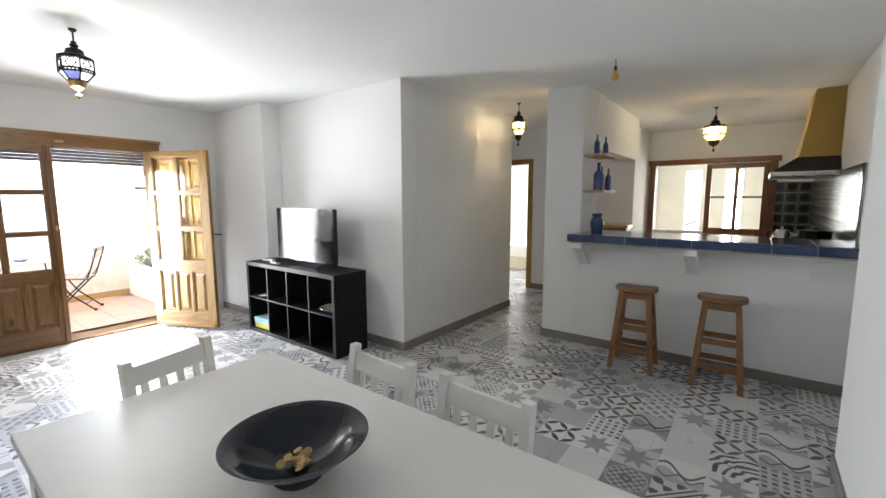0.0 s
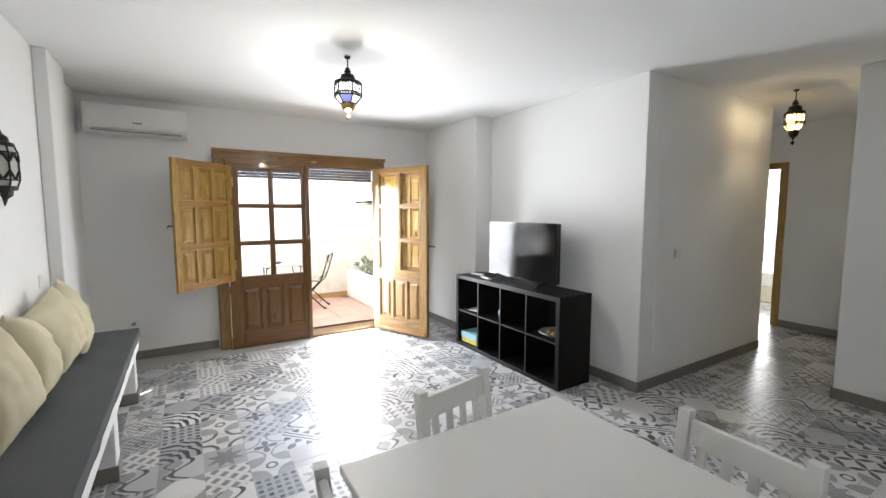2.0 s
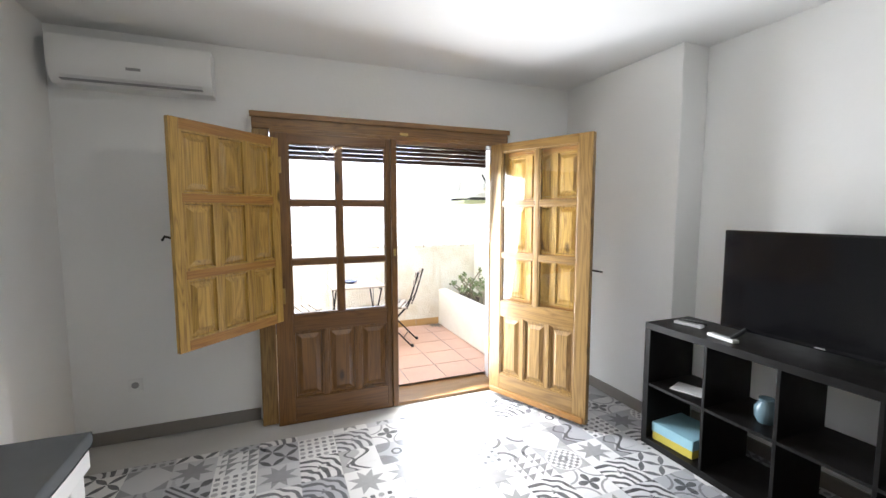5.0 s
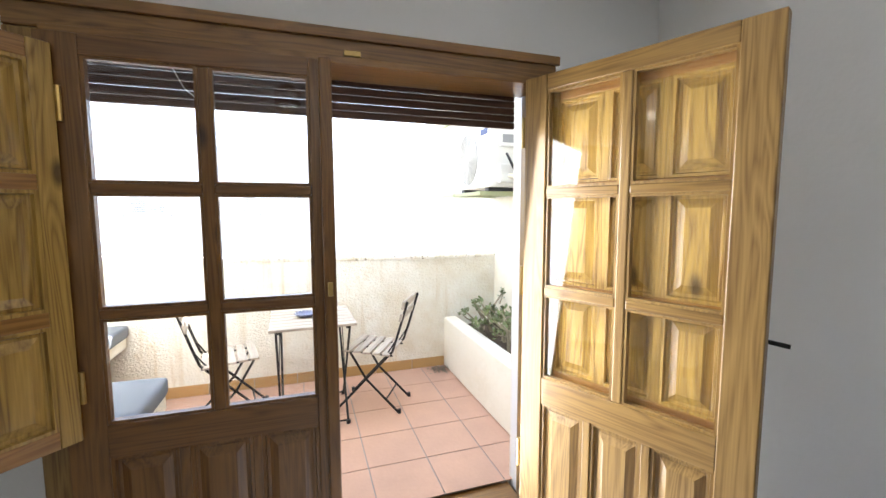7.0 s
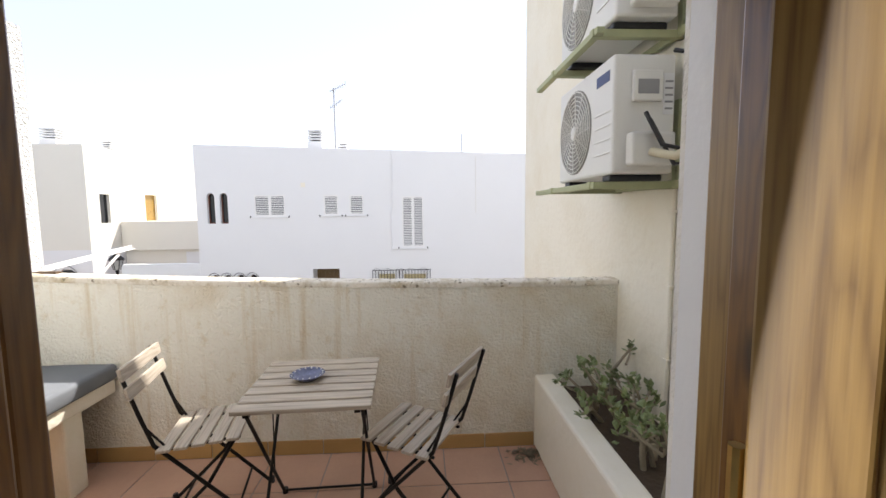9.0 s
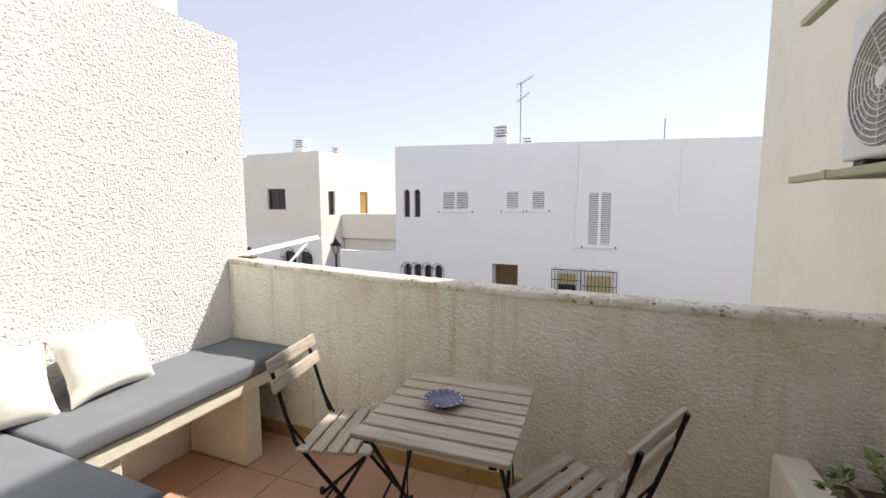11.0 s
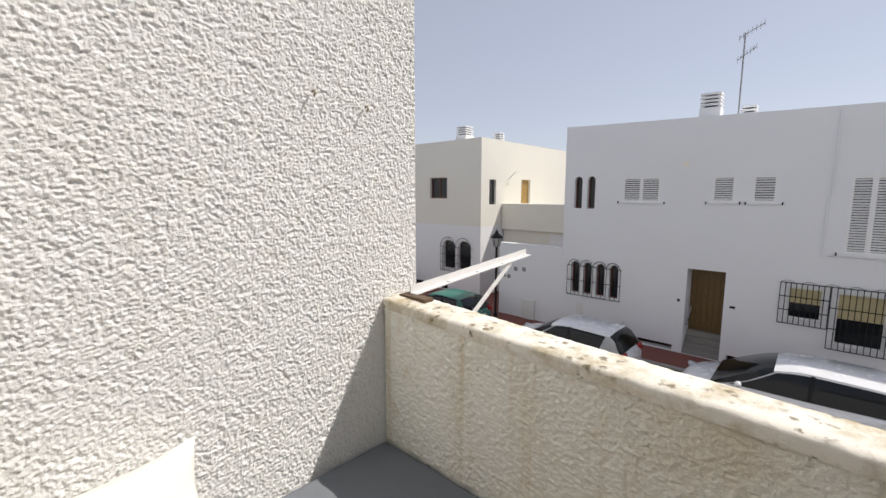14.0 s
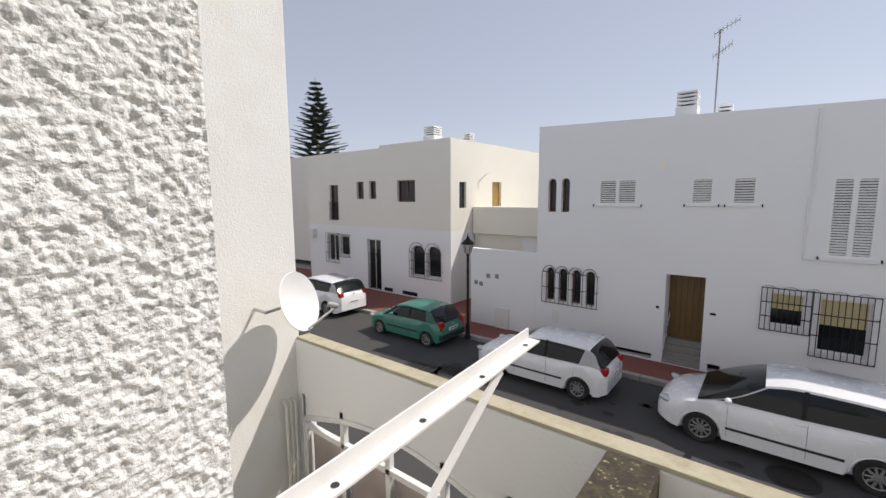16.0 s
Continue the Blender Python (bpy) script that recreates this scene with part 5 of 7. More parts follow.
    worn = node(nt, "ShaderNodeTexNoise", {"Vector": pos, "Scale": 30.0, "Detail": 4.0}).outputs[0]
    total = mm('MINIMUM', mm('MULTIPLY', total, 1.2), 1.0)
    c = mix(nt, mm('MULTIPLY', total, mm('ADD', 0.80, mm('MULTIPLY', worn, 0.3))), base, ink)
    slow = node(nt, "ShaderNodeTexNoise", {"Vector": pos, "Scale": 3.0, "Detail": 4.0}).outputs[0]
    c = mix(nt, mm('MULTIPLY', slow, 0.10), c, (0.45, 0.43, 0.40))
    nt.links.new(c, p.inputs["Base Color"])
    rr = node(nt, "ShaderNodeMapRange", {0: slow, 1: 0.3, 2: 0.7, 3: 0.26, 4: 0.38})
    nt.links.new(rr.outputs[0], p.inputs["Roughness"])
    bp = node(nt, "ShaderNodeBump", {"Strength": 0.06, "Distance": 0.002, "Height": slow})
    nt.links.new(bp.outputs[0], p.inputs["Normal"])
    p.inputs["Specular IOR Level"].default_value = 0.4
    return m


M_FLOOR = tile_material()
floor = setting("floor", one_box(-5.60, 2.4, -1.30, 9.6, -0.012, -0.003), M_GROUT, "glossy grey and white patchwork tiled floor")
tile_me = bpy.data.meshes.new("floor_tile")
tbm = one_box(0.0012, 0.4438, 0.0012, 0.4438, -0.003, 0.0, 0.0008)
tbm.to_mesh(tile_me)
tbm.free()
tile_me.materials.append(M_FLOOR)
for i in range(-13, 2):
    for j in range(-3, 18):
        x, y = 0.08 + 0.445 * i, -0.06 + 0.445 * j
        if x < -2.7 - 0.445 and y > 2.75 and y < 4.4:
            continue
        if x > -5.7 and (y < 2.9 or x > -4.5) and not (x < -1.8 and y > 7.6):
            o = new("tile", tile_me)
            o.parent = floor
            o.location = (x, y, 0)

# ---- terrace ----
M_TERRA = plain("terracotta_tile", (0.60, 0.375, 0.265), 0.75, var=0.22, scale=3.0, bump=0.3, bscale=50, bdist=0.003, world_space=True)
M_OCHRE = plain("ochre_skirting_tile", (0.50, 0.31, 0.12), 0.7, var=0.2, scale=5.0, bump=0.2, world_space=True)
M_WEATHERED = wood("weathered_grey_slat", (0.28, 0.23, 0.18), (0.62, 0.55, 0.45), 0.75, axis=0, knots=False)
M_WEATHERED_Y = wood("weathered_grey_table_slat", (0.30, 0.25, 0.19), (0.66, 0.58, 0.47), 0.75, axis=1, knots=False)
M_CASE = plain("off_white_metal_casing", (0.76, 0.75, 0.70), 0.45, var=0.06, scale=4)
M_BRACKET = plain("pale_green_painted_bracket", (0.42, 0.44, 0.25), 0.6, var=0.2, scale=10)
M_SOIL = plain("dry_soil", (0.10, 0.07, 0.045), 0.95, var=0.3, scale=20, bump=0.8, bscale=40, bdist=0.01)
M_LEAF = plain("jade_leaf", (0.20, 0.25, 0.095), 0.45, var=0.5, scale=9, bump=0.1)
M_STEM = plain("grey_brown_stem", (0.36, 0.31, 0.22), 0.8, var=0.3, scale=20)

tfloor = setting("terrace_floor", one_box(-7.37, -5.745, -0.91, 2.45, TZ - 0.014, TZ - 0.004), M_KERB, "terracotta tiled terrace floor")
t_me = bpy.data.meshes.new("terrace_tile")
b = one_box(0.003, 0.327, 0.003, 0.327, -0.004, 0.0, 0.0015)
b.to_mesh(t_me)
b.free()
t_me.materials.append(M_TERRA)
for i in range(5):
    for j in range(10):
        o = new("tile", t_me)
        o.parent = tfloor
        o.location = (-7.36 + 0.33 * i, -0.91 + 0.33 * j, TZ)
sk = setting("baseboard_terrace", one_box(PX, PX + 0.004, -0.91, 1.95, TZ, TZ + 0.075), M_GROUT, "ochre tile skirting along the parapet")
for j in range(9):
    part("tile", one_box(PX + 0.002, PX + 0.012, -0.905 + 0.32 * j, -0.905 + 0.315 + 0.32 * j if j < 8 else 1.95, TZ, TZ + 0.085, 0.003), M_OCHRE, sk)


def rough_sheet(name, material, label, origin, du, dv, nu, nv, height, size, seed, rise=None):
    """A sheet of coarse sprayed render: steep-sided clots with hollows between them; du and dv are its sides."""
    o, a, b = Vector(origin), Vector(du), Vector(dv)
    nrm = a.cross(b).normalized()
    drift = Vector((seed, 3, 1))
    verts = []
    for j in range(nv + 1):
        for i in range(nu + 1):
            p = o + a * (i / nu) + b * (j / nv)
            if rise:
                p.z = o.z + (rise(p.y) - o.z) * j / nv
            q = p * size
            near = noise.voronoi(q)[0][0]
            k = max(0.0, 1.0 - 1.7 * near * near) + 0.55 * noise.noise(q * 0.45 + drift) + 0.3 * noise.noise(q * 1.9) - 0.6
            edge = min(i, nu - i, j, nv - j)
            verts.append(p + nrm * height * k * (1.0 if edge > 0 else 0.0))
    faces = [(j * (nu + 1) + i, j * (nu + 1) + i + 1, (j + 1) * (nu + 1) + i + 1, (j + 1) * (nu + 1) + i) for j in range(nv) for i in range(nu)]
    me = bpy.data.meshes.new(name)
    me.from_pydata([tuple(v) for v in verts], [], faces)
    me.polygons.foreach_set("use_smooth", [True] * len(faces))
    me.materials.append(material)
    ob = new(name, me)
    return tagged(ob, label, "wall", kind="structure")


rough_sheet("wall_render_south", M_SPRAY, "coarse white sprayed render on the side wall", (-5.745, -0.912, TZ), (-1.775, 0, 0), (0, 0, 2.46), 640, 890, 0.0043, 158.0, 2.0)
rough_sheet("wall_render_parapet", M_SPRAYCREAM, "coarse cream sprayed render with rain streaks", (PX + 0.003, -0.91, TZ + 0.08), (0, 3.36, 0), (0, 0, 0.97), 860, 260, 0.0050, 118.0, 5.0, lambda y: parapet_top(y) - 0.02)

bm = bmesh.new()
rows_c = []
for k in range(337):
    y = -0.91 + 3.36 * k / 336
    z = parapet_top(y)
    row = []
    for x, dz in ((OX - 0.004, -0.035), (OX - 0.006, -0.010), (OX - 0.001, -0.002), (OX + 0.016, 0.001), (OX + 0.05, 0.002), (OX + 0.08, 0.002), (PX - 0.006, 0.001), (PX + 0.008, -0.003), (PX + 0.012, -0.011), (PX + 0.009, -0.035)):
        q = Vector((x, y, z)) * 38
        row.append(bm.verts.new((x + 0.003 * noise.noise(q * 0.5), y, z + dz + 0.0018 * noise.noise(q) + 0.0018 * noise.noise(q * 2.3))))
    rows_c.append(row)
for a, b in zip(rows_c, rows_c[1:]):
    for q in range(9):
        bm.faces.new((a[q], a[q + 1], b[q + 1], b[q]))
bmesh.ops.recalc_face_normals(bm, faces=bm.faces)
setting("trim_coping", bm, M_COPING, "worn painted coping with brown lichen spots", 60)

# masonry bench, L-shaped, with its pads
tbench = thing("terrace_bench", -6.65, -0.675, TZ, 0, "cream rendered masonry corner bench with open bays", "bench")
part("slab", one_box(-0.71, 0.90, -0.225, 0.225, 0.42, 0.50, 0.012), M_CREAM, tbench)
part("slab", one_box(0.46, 0.90, 0.225, 0.78, 0.42, 0.50, 0.012), M_CREAM, tbench)
for x0, x1, y0, y1 in ((-0.50, -0.38, -0.225, 0.20), (0.22, 0.34, -0.225, 0.20), (0.48, 0.90, 0.66, 0.76)):
    part("pier", one_box(x0, x1, y0, y1, 0, 0.42, 0.01), M_CREAM, tbench)
for nm, args in (("long", (-7.36, -6.21, -0.905, -0.43, TZ + 0.50, TZ + 0.59, 5)), ("short", (-6.205, -5.755, -0.905, 0.12, TZ + 0.50, TZ + 0.588, 9))):
    c = part("seat_cushion", cushion_slab(*args), M_SLATE, None, "blue-grey cotton seat cushion on the terrace bench", 50)
    tagged(c, category="cushion", group="terrace seat cushions")
for i, (x, y, rz, rx) in enumerate(((-6.57, -0.785, 10, 24), (-6.18, -0.79, -4, 22))):
    p = part("terrace_pillow", pillow_mesh(0.40, 0.325, 0.15, 31 + i * 5.1), M_WHITECLOTH, None, "white cotton pillow leaning on the rendered wall", 60)
    p.matrix_world = pose(x, y, TZ + 0.735, rx, -3 - i, rz)
    tagged(p, category="pillow", group="terrace pillows")


def folding_chair(m):
    c = tagged(new("folding_chair"), "folding bistro chair with weathered slats and black steel frame", "chair", "terrace chairs")
    c.matrix_world = m
    w = 0.37
    for i in range(5):
        y = -0.135 + i * 0.068
        part("seat_slat", one_box(-w / 2, w / 2, y - 0.027, y + 0.027, 0.415 + 0.004 * i, 0.430 + 0.004 * i, 0.004), M_WEATHERED, c)
    tilt = pose(0, -0.235, 0.66, 12, 0, 0)
    for z in (0.0, 0.085):
        part("back_slat", one_box(-w / 2 - 0.005, w / 2 + 0.005, -0.012, 0.004, z, z + 0.055, 0.004, tilt), M_WEATHERED, c)
    for s in (-1, 1):
        x = s * (w / 2 - 0.03)
        part("upright", tube(bmesh.new(), [(x, -0.285, 0.79), (x, -0.215, 0.56), (x, -0.175, 0.44), (x, 0.05, 0.20), (x, 0.235, 0.0)], 0.0085, 8), M_IRON, c)
        x2 = s * (w / 2 - 0.05)
        part("leg", tube(bmesh.new(), [(x2, 0.14, 0.425), (x2, 0.02, 0.225), (x2, -0.215, 0.0)], 0.0085, 8), M_IRON, c)
        part("seat_rail", tube(bmesh.new(), [(x2, -0.17, 0.405), (x2, 0.16, 0.424)], 0.007, 8), M_IRON, c)
        part("brace", tube(bmesh.new(), [(x, -0.20, 0.52), (x2, -0.13, 0.41)], 0.005, 6), M_IRON, c)
        for y in (0.235, -0.215):
            part("foot_cap", lathe(bmesh.new(), [(0, 0), (0.012, 0), (0.012, 0.03), (0, 0.03)], 10, (x if y > 0 else x2, y, 0)), M_BLACK, c)
    part("crossbar", tube(bmesh.new(), [(-w / 2 + 0.05, -0.12, 0.092), (w / 2 - 0.05, -0.12, 0.092)], 0.006, 8), M_IRON, c)
    part("crossbar", tube(bmesh.new(), [(-w / 2 + 0.03, 0.14, 0.10), (w / 2 - 0.03, 0.14, 0.10)], 0.006, 8), M_IRON, c)
    return c


fc = folding_chair(pose(-6.92, 0.28, TZ, 0, 0, 11))
copy_thing(fc, pose(-6.82, 1.24, TZ, 0, 0, 152))
ft = thing("folding_table", -6.80, 0.81, TZ, 2, "folding bistro table with weathered slats and black steel legs", "table")
for i in range(7):
    x = -0.235 + i * 0.0785
    part("slat", one_box(x - 0.032, x + 0.032, -0.265, 0.265, 0.662, 0.680, 0.004), M_WEATHERED_Y, ft)
for s in (-1, 1):
    part("batten", one_box(-0.255, 0.255, s * 0.21 - 0.012, s * 0.21 + 0.012, 0.645, 0.662, 0.002), M_IRON, ft)
    part("leg", tube(bmesh.new(), [(0.22, s * 0.225, 0.648), (0.0, s * 0.225, 0.33), (-0.235, s * 0.225, 0.0)], 0.0075, 8), M_IRON, ft)
    part("leg", tube(bmesh.new(), [(-0.20, s * 0.20, 0.648), (0.0, s * 0.20, 0.33), (0.235, s * 0.20, 0.0)], 0.0075, 8), M_IRON, ft)
    part("stay", tube(bmesh.new(), [(-0.05, s * 0.205, 0.645), (-0.09, s * 0.225, 0.2)], 0.003, 6), M_IRON, ft)
for x, k in ((-0.225, 0.225), (0.225, 0.20)):
    part("foot_bar", tube(bmesh.new(), [(x, -k, 0.02), (x, k, 0.02)], 0.006, 8), M_IRON, ft)
    for s in (-1, 1):
        part("foot_cap", lathe(bmesh.new(), [(0, 0), (0.014, 0), (0.014, 0.025), (0, 0.025)], 10, (x * 1.04, s * k, 0)), M_BLACK, ft)
ash = thing("ashtray", -6.82, 0.77, TZ + 0.68, 0, "small blue and white patterned ceramic ashtray", "ashtray")
M_ASH = plain("blue_white_majolica", (0.16, 0.18, 0.30), 0.2, var=0.9, scale=70, bump=0.05, coat=0.3)
part("dish", lathe(bmesh.new(), [(0, 0), (0.045, 0), (0.062, 0.014), (0.076, 0.026), (0.072, 0.028), (0.058, 0.016), (0.04, 0.008), (0, 0.008)], 28), M_ASH, ash, "", 50)
bm = bmesh.new()
for k in range(16):
    a = k * math.pi / 8
    bmesh.ops.create_icosphere(bm, subdivisions=1, radius=0.005, matrix=pose(0.068 * math.cos(a), 0.068 * math.sin(a), 0.0245))
part("white_dots", bm, M_WHITEPLAST, ash)

# planter with a jade plant
plt = thing("planter", -6.65, 2.2, TZ, 0, "cream rendered masonry planter along the wall", "planter")
part("front_wall", one_box(-0.715, 0.90, -0.25, -0.13, 0, 0.445, 0.015), M_CREAM, plt)
part("soil", one_box(-0.715, 0.90, -0.13, 0.25, 0, 0.36), M_SOIL, plt)
jade = thing("jade_plant", -6.65, 2.2, TZ + 0.36, 0, "straggly green jade plant with thick leaves", "plant")
rng = random.Random(11)
stem_bm = bmesh.new()
tips = []
for i in range(15):
    bx, by = rng.uniform(-0.45, 0.30), rng.uniform(-0.04, 0.12)
    lean = rng.uniform(-0.22, 0.10)
    top = Vector((bx + rng.uniform(-0.16, 0.16), by + lean, rng.uniform(0.12, 0.34)))
    base = Vector((bx, by, -0.02))
    mid = base.lerp(top, 0.5) + Vector((rng.uniform(-0.05, 0.05), rng.uniform(-0.05, 0.05), 0.02))
    tube(stem_bm, [base, mid, top], [0.013, 0.010, 0.006], 7)
    tips.append(top)
    for k in range(rng.randint(1, 3)):
        st = base.lerp(top, rng.uniform(0.4, 0.9))
        en = st + Vector((rng.uniform(-0.13, 0.13), rng.uniform(-0.15, 0.08), rng.uniform(0.02, 0.13)))
        tube(stem_bm, [st, st.lerp(en, 0.5) + Vector((0, 0, -0.01)), en], [0.007, 0.006, 0.004], 6)
        tips.append(en)
part("trunk", stem_bm, M_STEM, jade)
leaf_bm = bmesh.new()
for tip in tips:
    for k in range(rng.randint(7, 10)):
        a, e = rng.uniform(0, 6.28), rng.uniform(0.1, 1.3)
        way = Vector((math.cos(a) * math.cos(e), math.sin(a) * math.cos(e), math.sin(e)))
        L, W = rng.uniform(0.032, 0.056), rng.uniform(0.011, 0.018)
        side = way.cross(Vector((0, 0, 1))).normalized()
        up = side.cross(way)
        o = tip + Vector((rng.uniform(-0.015, 0.015), rng.uniform(-0.015, 0.015), rng.uniform(-0.03, 0.02)))
        pts = [o, o + way * L * 0.55 + side * W, o + way * L, o + way * L * 0.55 - side * W, o + way * L * 0.55 + up * 0.005, o + way * L * 0.55 - up * 0.004]
        v = [leaf_bm.verts.new(q) for q in pts]
        for f in ((0, 1, 4), (1, 2, 4), (2, 3, 4), (3, 0, 4), (1, 0, 5), (2, 1, 5), (3, 2, 5), (0, 3, 5)):
            leaf_bm.faces.new([v[q] for q in f])
part("leaves", leaf_bm, M_LEAF, jade, "thick dull green leaves")
lit_bm = bmesh.new()
for i in range(90):
    p = Vector((-7.30 + abs(rng.gauss(0, 0.05)), 1.88 + rng.gauss(0, 0.05), TZ + rng.uniform(0.003, 0.02)))
    w = Vector((rng.uniform(-1, 1), rng.uniform(-1, 1), rng.uniform(0, 0.4))).normalized() * 0.02
    s = Vector((-w.y, w.x, 0)) * 0.4
    lit_bm.faces.new([lit_bm.verts.new(q) for q in (p - w, p + s, p + w, p - s)])
bmesh.ops.solidify(lit_bm, geom=lit_bm.faces[:], thickness=0.001)
tagged(part("dead_leaves", lit_bm, M_STEM, None, "small heap of dry leaves in the corner"), category="leaves", kind="stuff")


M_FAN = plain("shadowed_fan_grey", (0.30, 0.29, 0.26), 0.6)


def outdoor_unit(z, dx):
    u = thing("outdoor_unit", -7.10 + dx, 2.255, z, 0, "off-white outdoor air-conditioning unit on green brackets", "air conditioner", "outdoor units")
    part("casing", one_box(-0.34, 0.34, -0.145, 0.125, 0.03, 0.53, 0.012), M_CASE, u)
    bm = bmesh.new()
    for k in range(9):
        r = 0.035 + k * 0.0215
        pts = [(-0.10 + r * math.cos(a), -0.152, 0.275 + r * math.sin(a)) for a in (2 * math.pi * q / 28 for q in range(29))]
        tube(bm, pts, 0.0028, 5, False)
    for k in range(12):
        a = k * math.pi / 6
        tube(bm, [(-0.10 + 0.03 * math.cos(a), -0.150, 0.275 + 0.03 * math.sin(a)), (-0.10 + 0.21 * math.cos(a + 0.5), -0.150, 0.275 + 0.21 * math.sin(a + 0.5))], 0.0028, 5)
    part("fan_grille", bm, M_CASE, u)
    # Flat disc on the casing; its grey paints the shade behind the grille.
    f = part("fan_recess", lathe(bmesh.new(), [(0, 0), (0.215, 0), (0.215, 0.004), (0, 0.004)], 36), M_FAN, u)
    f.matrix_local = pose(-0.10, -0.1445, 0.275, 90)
    hub = part("hub", lathe(bmesh.new(), [(0, 0), (0.032, 0), (0.03, 0.01), (0, 0.014)], 20), M_CASE, u)
    hub.matrix_local = pose(-0.10, -0.148, 0.275, 90)
    part("maker_mark", one_box(0.17, 0.30, -0.1475, -0.1445, 0.43, 0.475), plain("navy_badge", (0.05, 0.07, 0.18), 0.5), u)
    for k in range(4):
        part("rib", one_box(0.15, 0.32, -0.149, -0.1445, 0.12 + k * 0.06, 0.128 + k * 0.06, 0.002), M_CASE, u)
    part("valve_cover", one_box(0.34, 0.40, -0.09, 0.10, 0.06, 0.20, 0.012), M_CASE, u)
    part("grip", one_box(0.34, 0.362, -0.07, 0.06, 0.33, 0.46, 0.008), M_CASE, u)
    part("grip_recess", one_box(0.36, 0.3635, -0.05, 0.04, 0.36, 0.42), M_GREYPLAST, u)
    part("rating_plate", one_box(0.34, 0.3425, 0.072, 0.118, 0.28, 0.45), M_WHITEPLAST, u)
    for i in range(5):
        part("text_bar", one_box(0.342, 0.344, 0.078, 0.112, 0.30 + i * 0.028, 0.308 + i * 0.028), M_GREYPLAST, u)
    for x in (-0.25, 0.25):
        part("rubber_foot", one_box(x - 0.04, x + 0.04, -0.13, 0.11, 0.0, 0.03, 0.008), M_BLACK, u)
    for x in (-0.27, 0.27):
        part("bracket_arm", one_box(x - 0.018, x + 0.018, -0.22, 0.20, -0.035, 0.0, 0.003), M_BRACKET, u)
        part("bracket_post", one_box(x - 0.018, x + 0.018, 0.175, 0.20, -0.035, 0.36, 0.003), M_BRACKET, u)
    part("bracket_rail", one_box(-0.40, 0.36, 0.155, 0.178, -0.03, 0.004, 0.003), M_BRACKET, u)
    part("bracket_rail", one_box(-0.60, 0.32, -0.215, -0.18, -0.032, -0.004, 0.003), M_BRACKET, u)


outdoor_unit(1.585, 0.0)
outdoor_unit(2.235, 0.0)
cab = thing("cable_bundle", -6.66, 2.42, 1.2, 0, "black cables and cream pipes beside the outdoor units", "cables")
for k, pts in enumerate((
        [(-0.04, -0.20, 0.66), (0.02, -0.16, 0.52), (0.10, -0.06, 0.48), (0.13, 0.0, 0.62), (0.12, 0.0, 0.9), (0.06, 0.0, 1.3)],
        [(-0.04, -0.18, 0.63), (0.04, -0.12, 0.44), (0.14, -0.02, 0.46), (0.16, 0.01, 0.7), (0.13, 0.01, 1.0)],
        [(-0.04, -0.14, 1.30), (0.06, -0.08, 1.22), (0.12, -0.02, 1.0), (0.1, 0.0, 0.75)],
        [(-0.02, -0.10, 0.9), (0.06, -0.04, 0.86), (0.11, 0.0, 0.95), (0.12, 0.01, 1.2)])):
    part("cable", tube(bmesh.new(), pts, 0.009, 8), M_BLACK, cab, "", 60)
part("pipe", tube(bmesh.new(), [(-0.04, -0.17, 0.50), (0.06, -0.13, 0.47), (0.14, -0.03, 0.53), (0.15, 0.0, 0.8), (0.12, 0.0, 1.5)], 0.018, 10), M_CREAMCLOTH, cab, "", 60)
part("pipe", tube(bmesh.new(), [(-0.02, -0.12, 1.42), (0.08, -0.1, 1.40), (0.16, -0.02, 1.3), (0.16, 0.0, 1.0), (0.10, 0.01, 0.7)], 0.018, 10), M_CREAMCLOTH, cab, "", 60)
dp = thing("drain_pipe", -6.83, 2.435, 0.0, 0, "thin cream drain pipe clipped to the party wall", "pipe")
part("pipe", tube(bmesh.new(), [(0, 0, 0.40), (0, 0, 1.56)], 0.011, 10), M_CREAM, dp)
for z in (0.75, 1.1, 1.45):
    part("clip", one_box(-0.018, 0.018, -0.016, 0.015, z - 0.008, z + 0.008, 0.003), M_CREAM, dp)

# awning arm on the parapet, wall hooks
arm = thing("awning_arm", -7.443, -0.845, 1.126, 0, "white painted angle-iron awning arm bolted to the coping", "awning arm")


def flat_bar(bm, a, b, w, t, up):
    a, b, up = Vector(a), Vector(b), Vector(up)
    way = (b - a).normalized()
    side = way.cross(up).normalized()
    up = side.cross(way)
    vs = [bm.verts.new(p + side * (s * w / 2) + up * (k * t / 2)) for p in (a, b) for s in (-1, 1) for k in (-1, 1)]
    for f in ((0, 1, 3, 2), (4, 6, 7, 5), (0, 4, 5, 1), (2, 3, 7, 6), (0, 2, 6, 4), (1, 5, 7, 3)):
        bm.faces.new([vs[i] for i in f])
    bmesh.ops.recalc_face_normals(bm, faces=bm.faces)
    return bm


M_WHITEIRON = plain("white_painted_iron", (0.80, 0.79, 0.77), 0.5, var=0.06, scale=20)
M_RUST = plain("rusty_iron", (0.13, 0.085, 0.05), 0.85, var=0.4, scale=60)
A0, A1 = (0.0, 0.0, 0.0185), (-0.730, 0.012, 0.080)
part("flange", flat_bar(bmesh.new(), A0, A1, 0.030, 0.004, (0.1, 0, 1)), M_WHITEIRON, arm)
part("web", flat_bar(bmesh.new(), (A0[0], A0[1] - 0.015, A0[2] + 0.012), (A1[0], A1[1] - 0.015, A1[2] + 0.012), 0.004, 0.028, (0.1, 0, 1)), M_WHITEIRON, arm)
for k in range(4):
    f = 0.24 + 0.235 * k
    c = Vector(A0).lerp(Vector(A1), f)
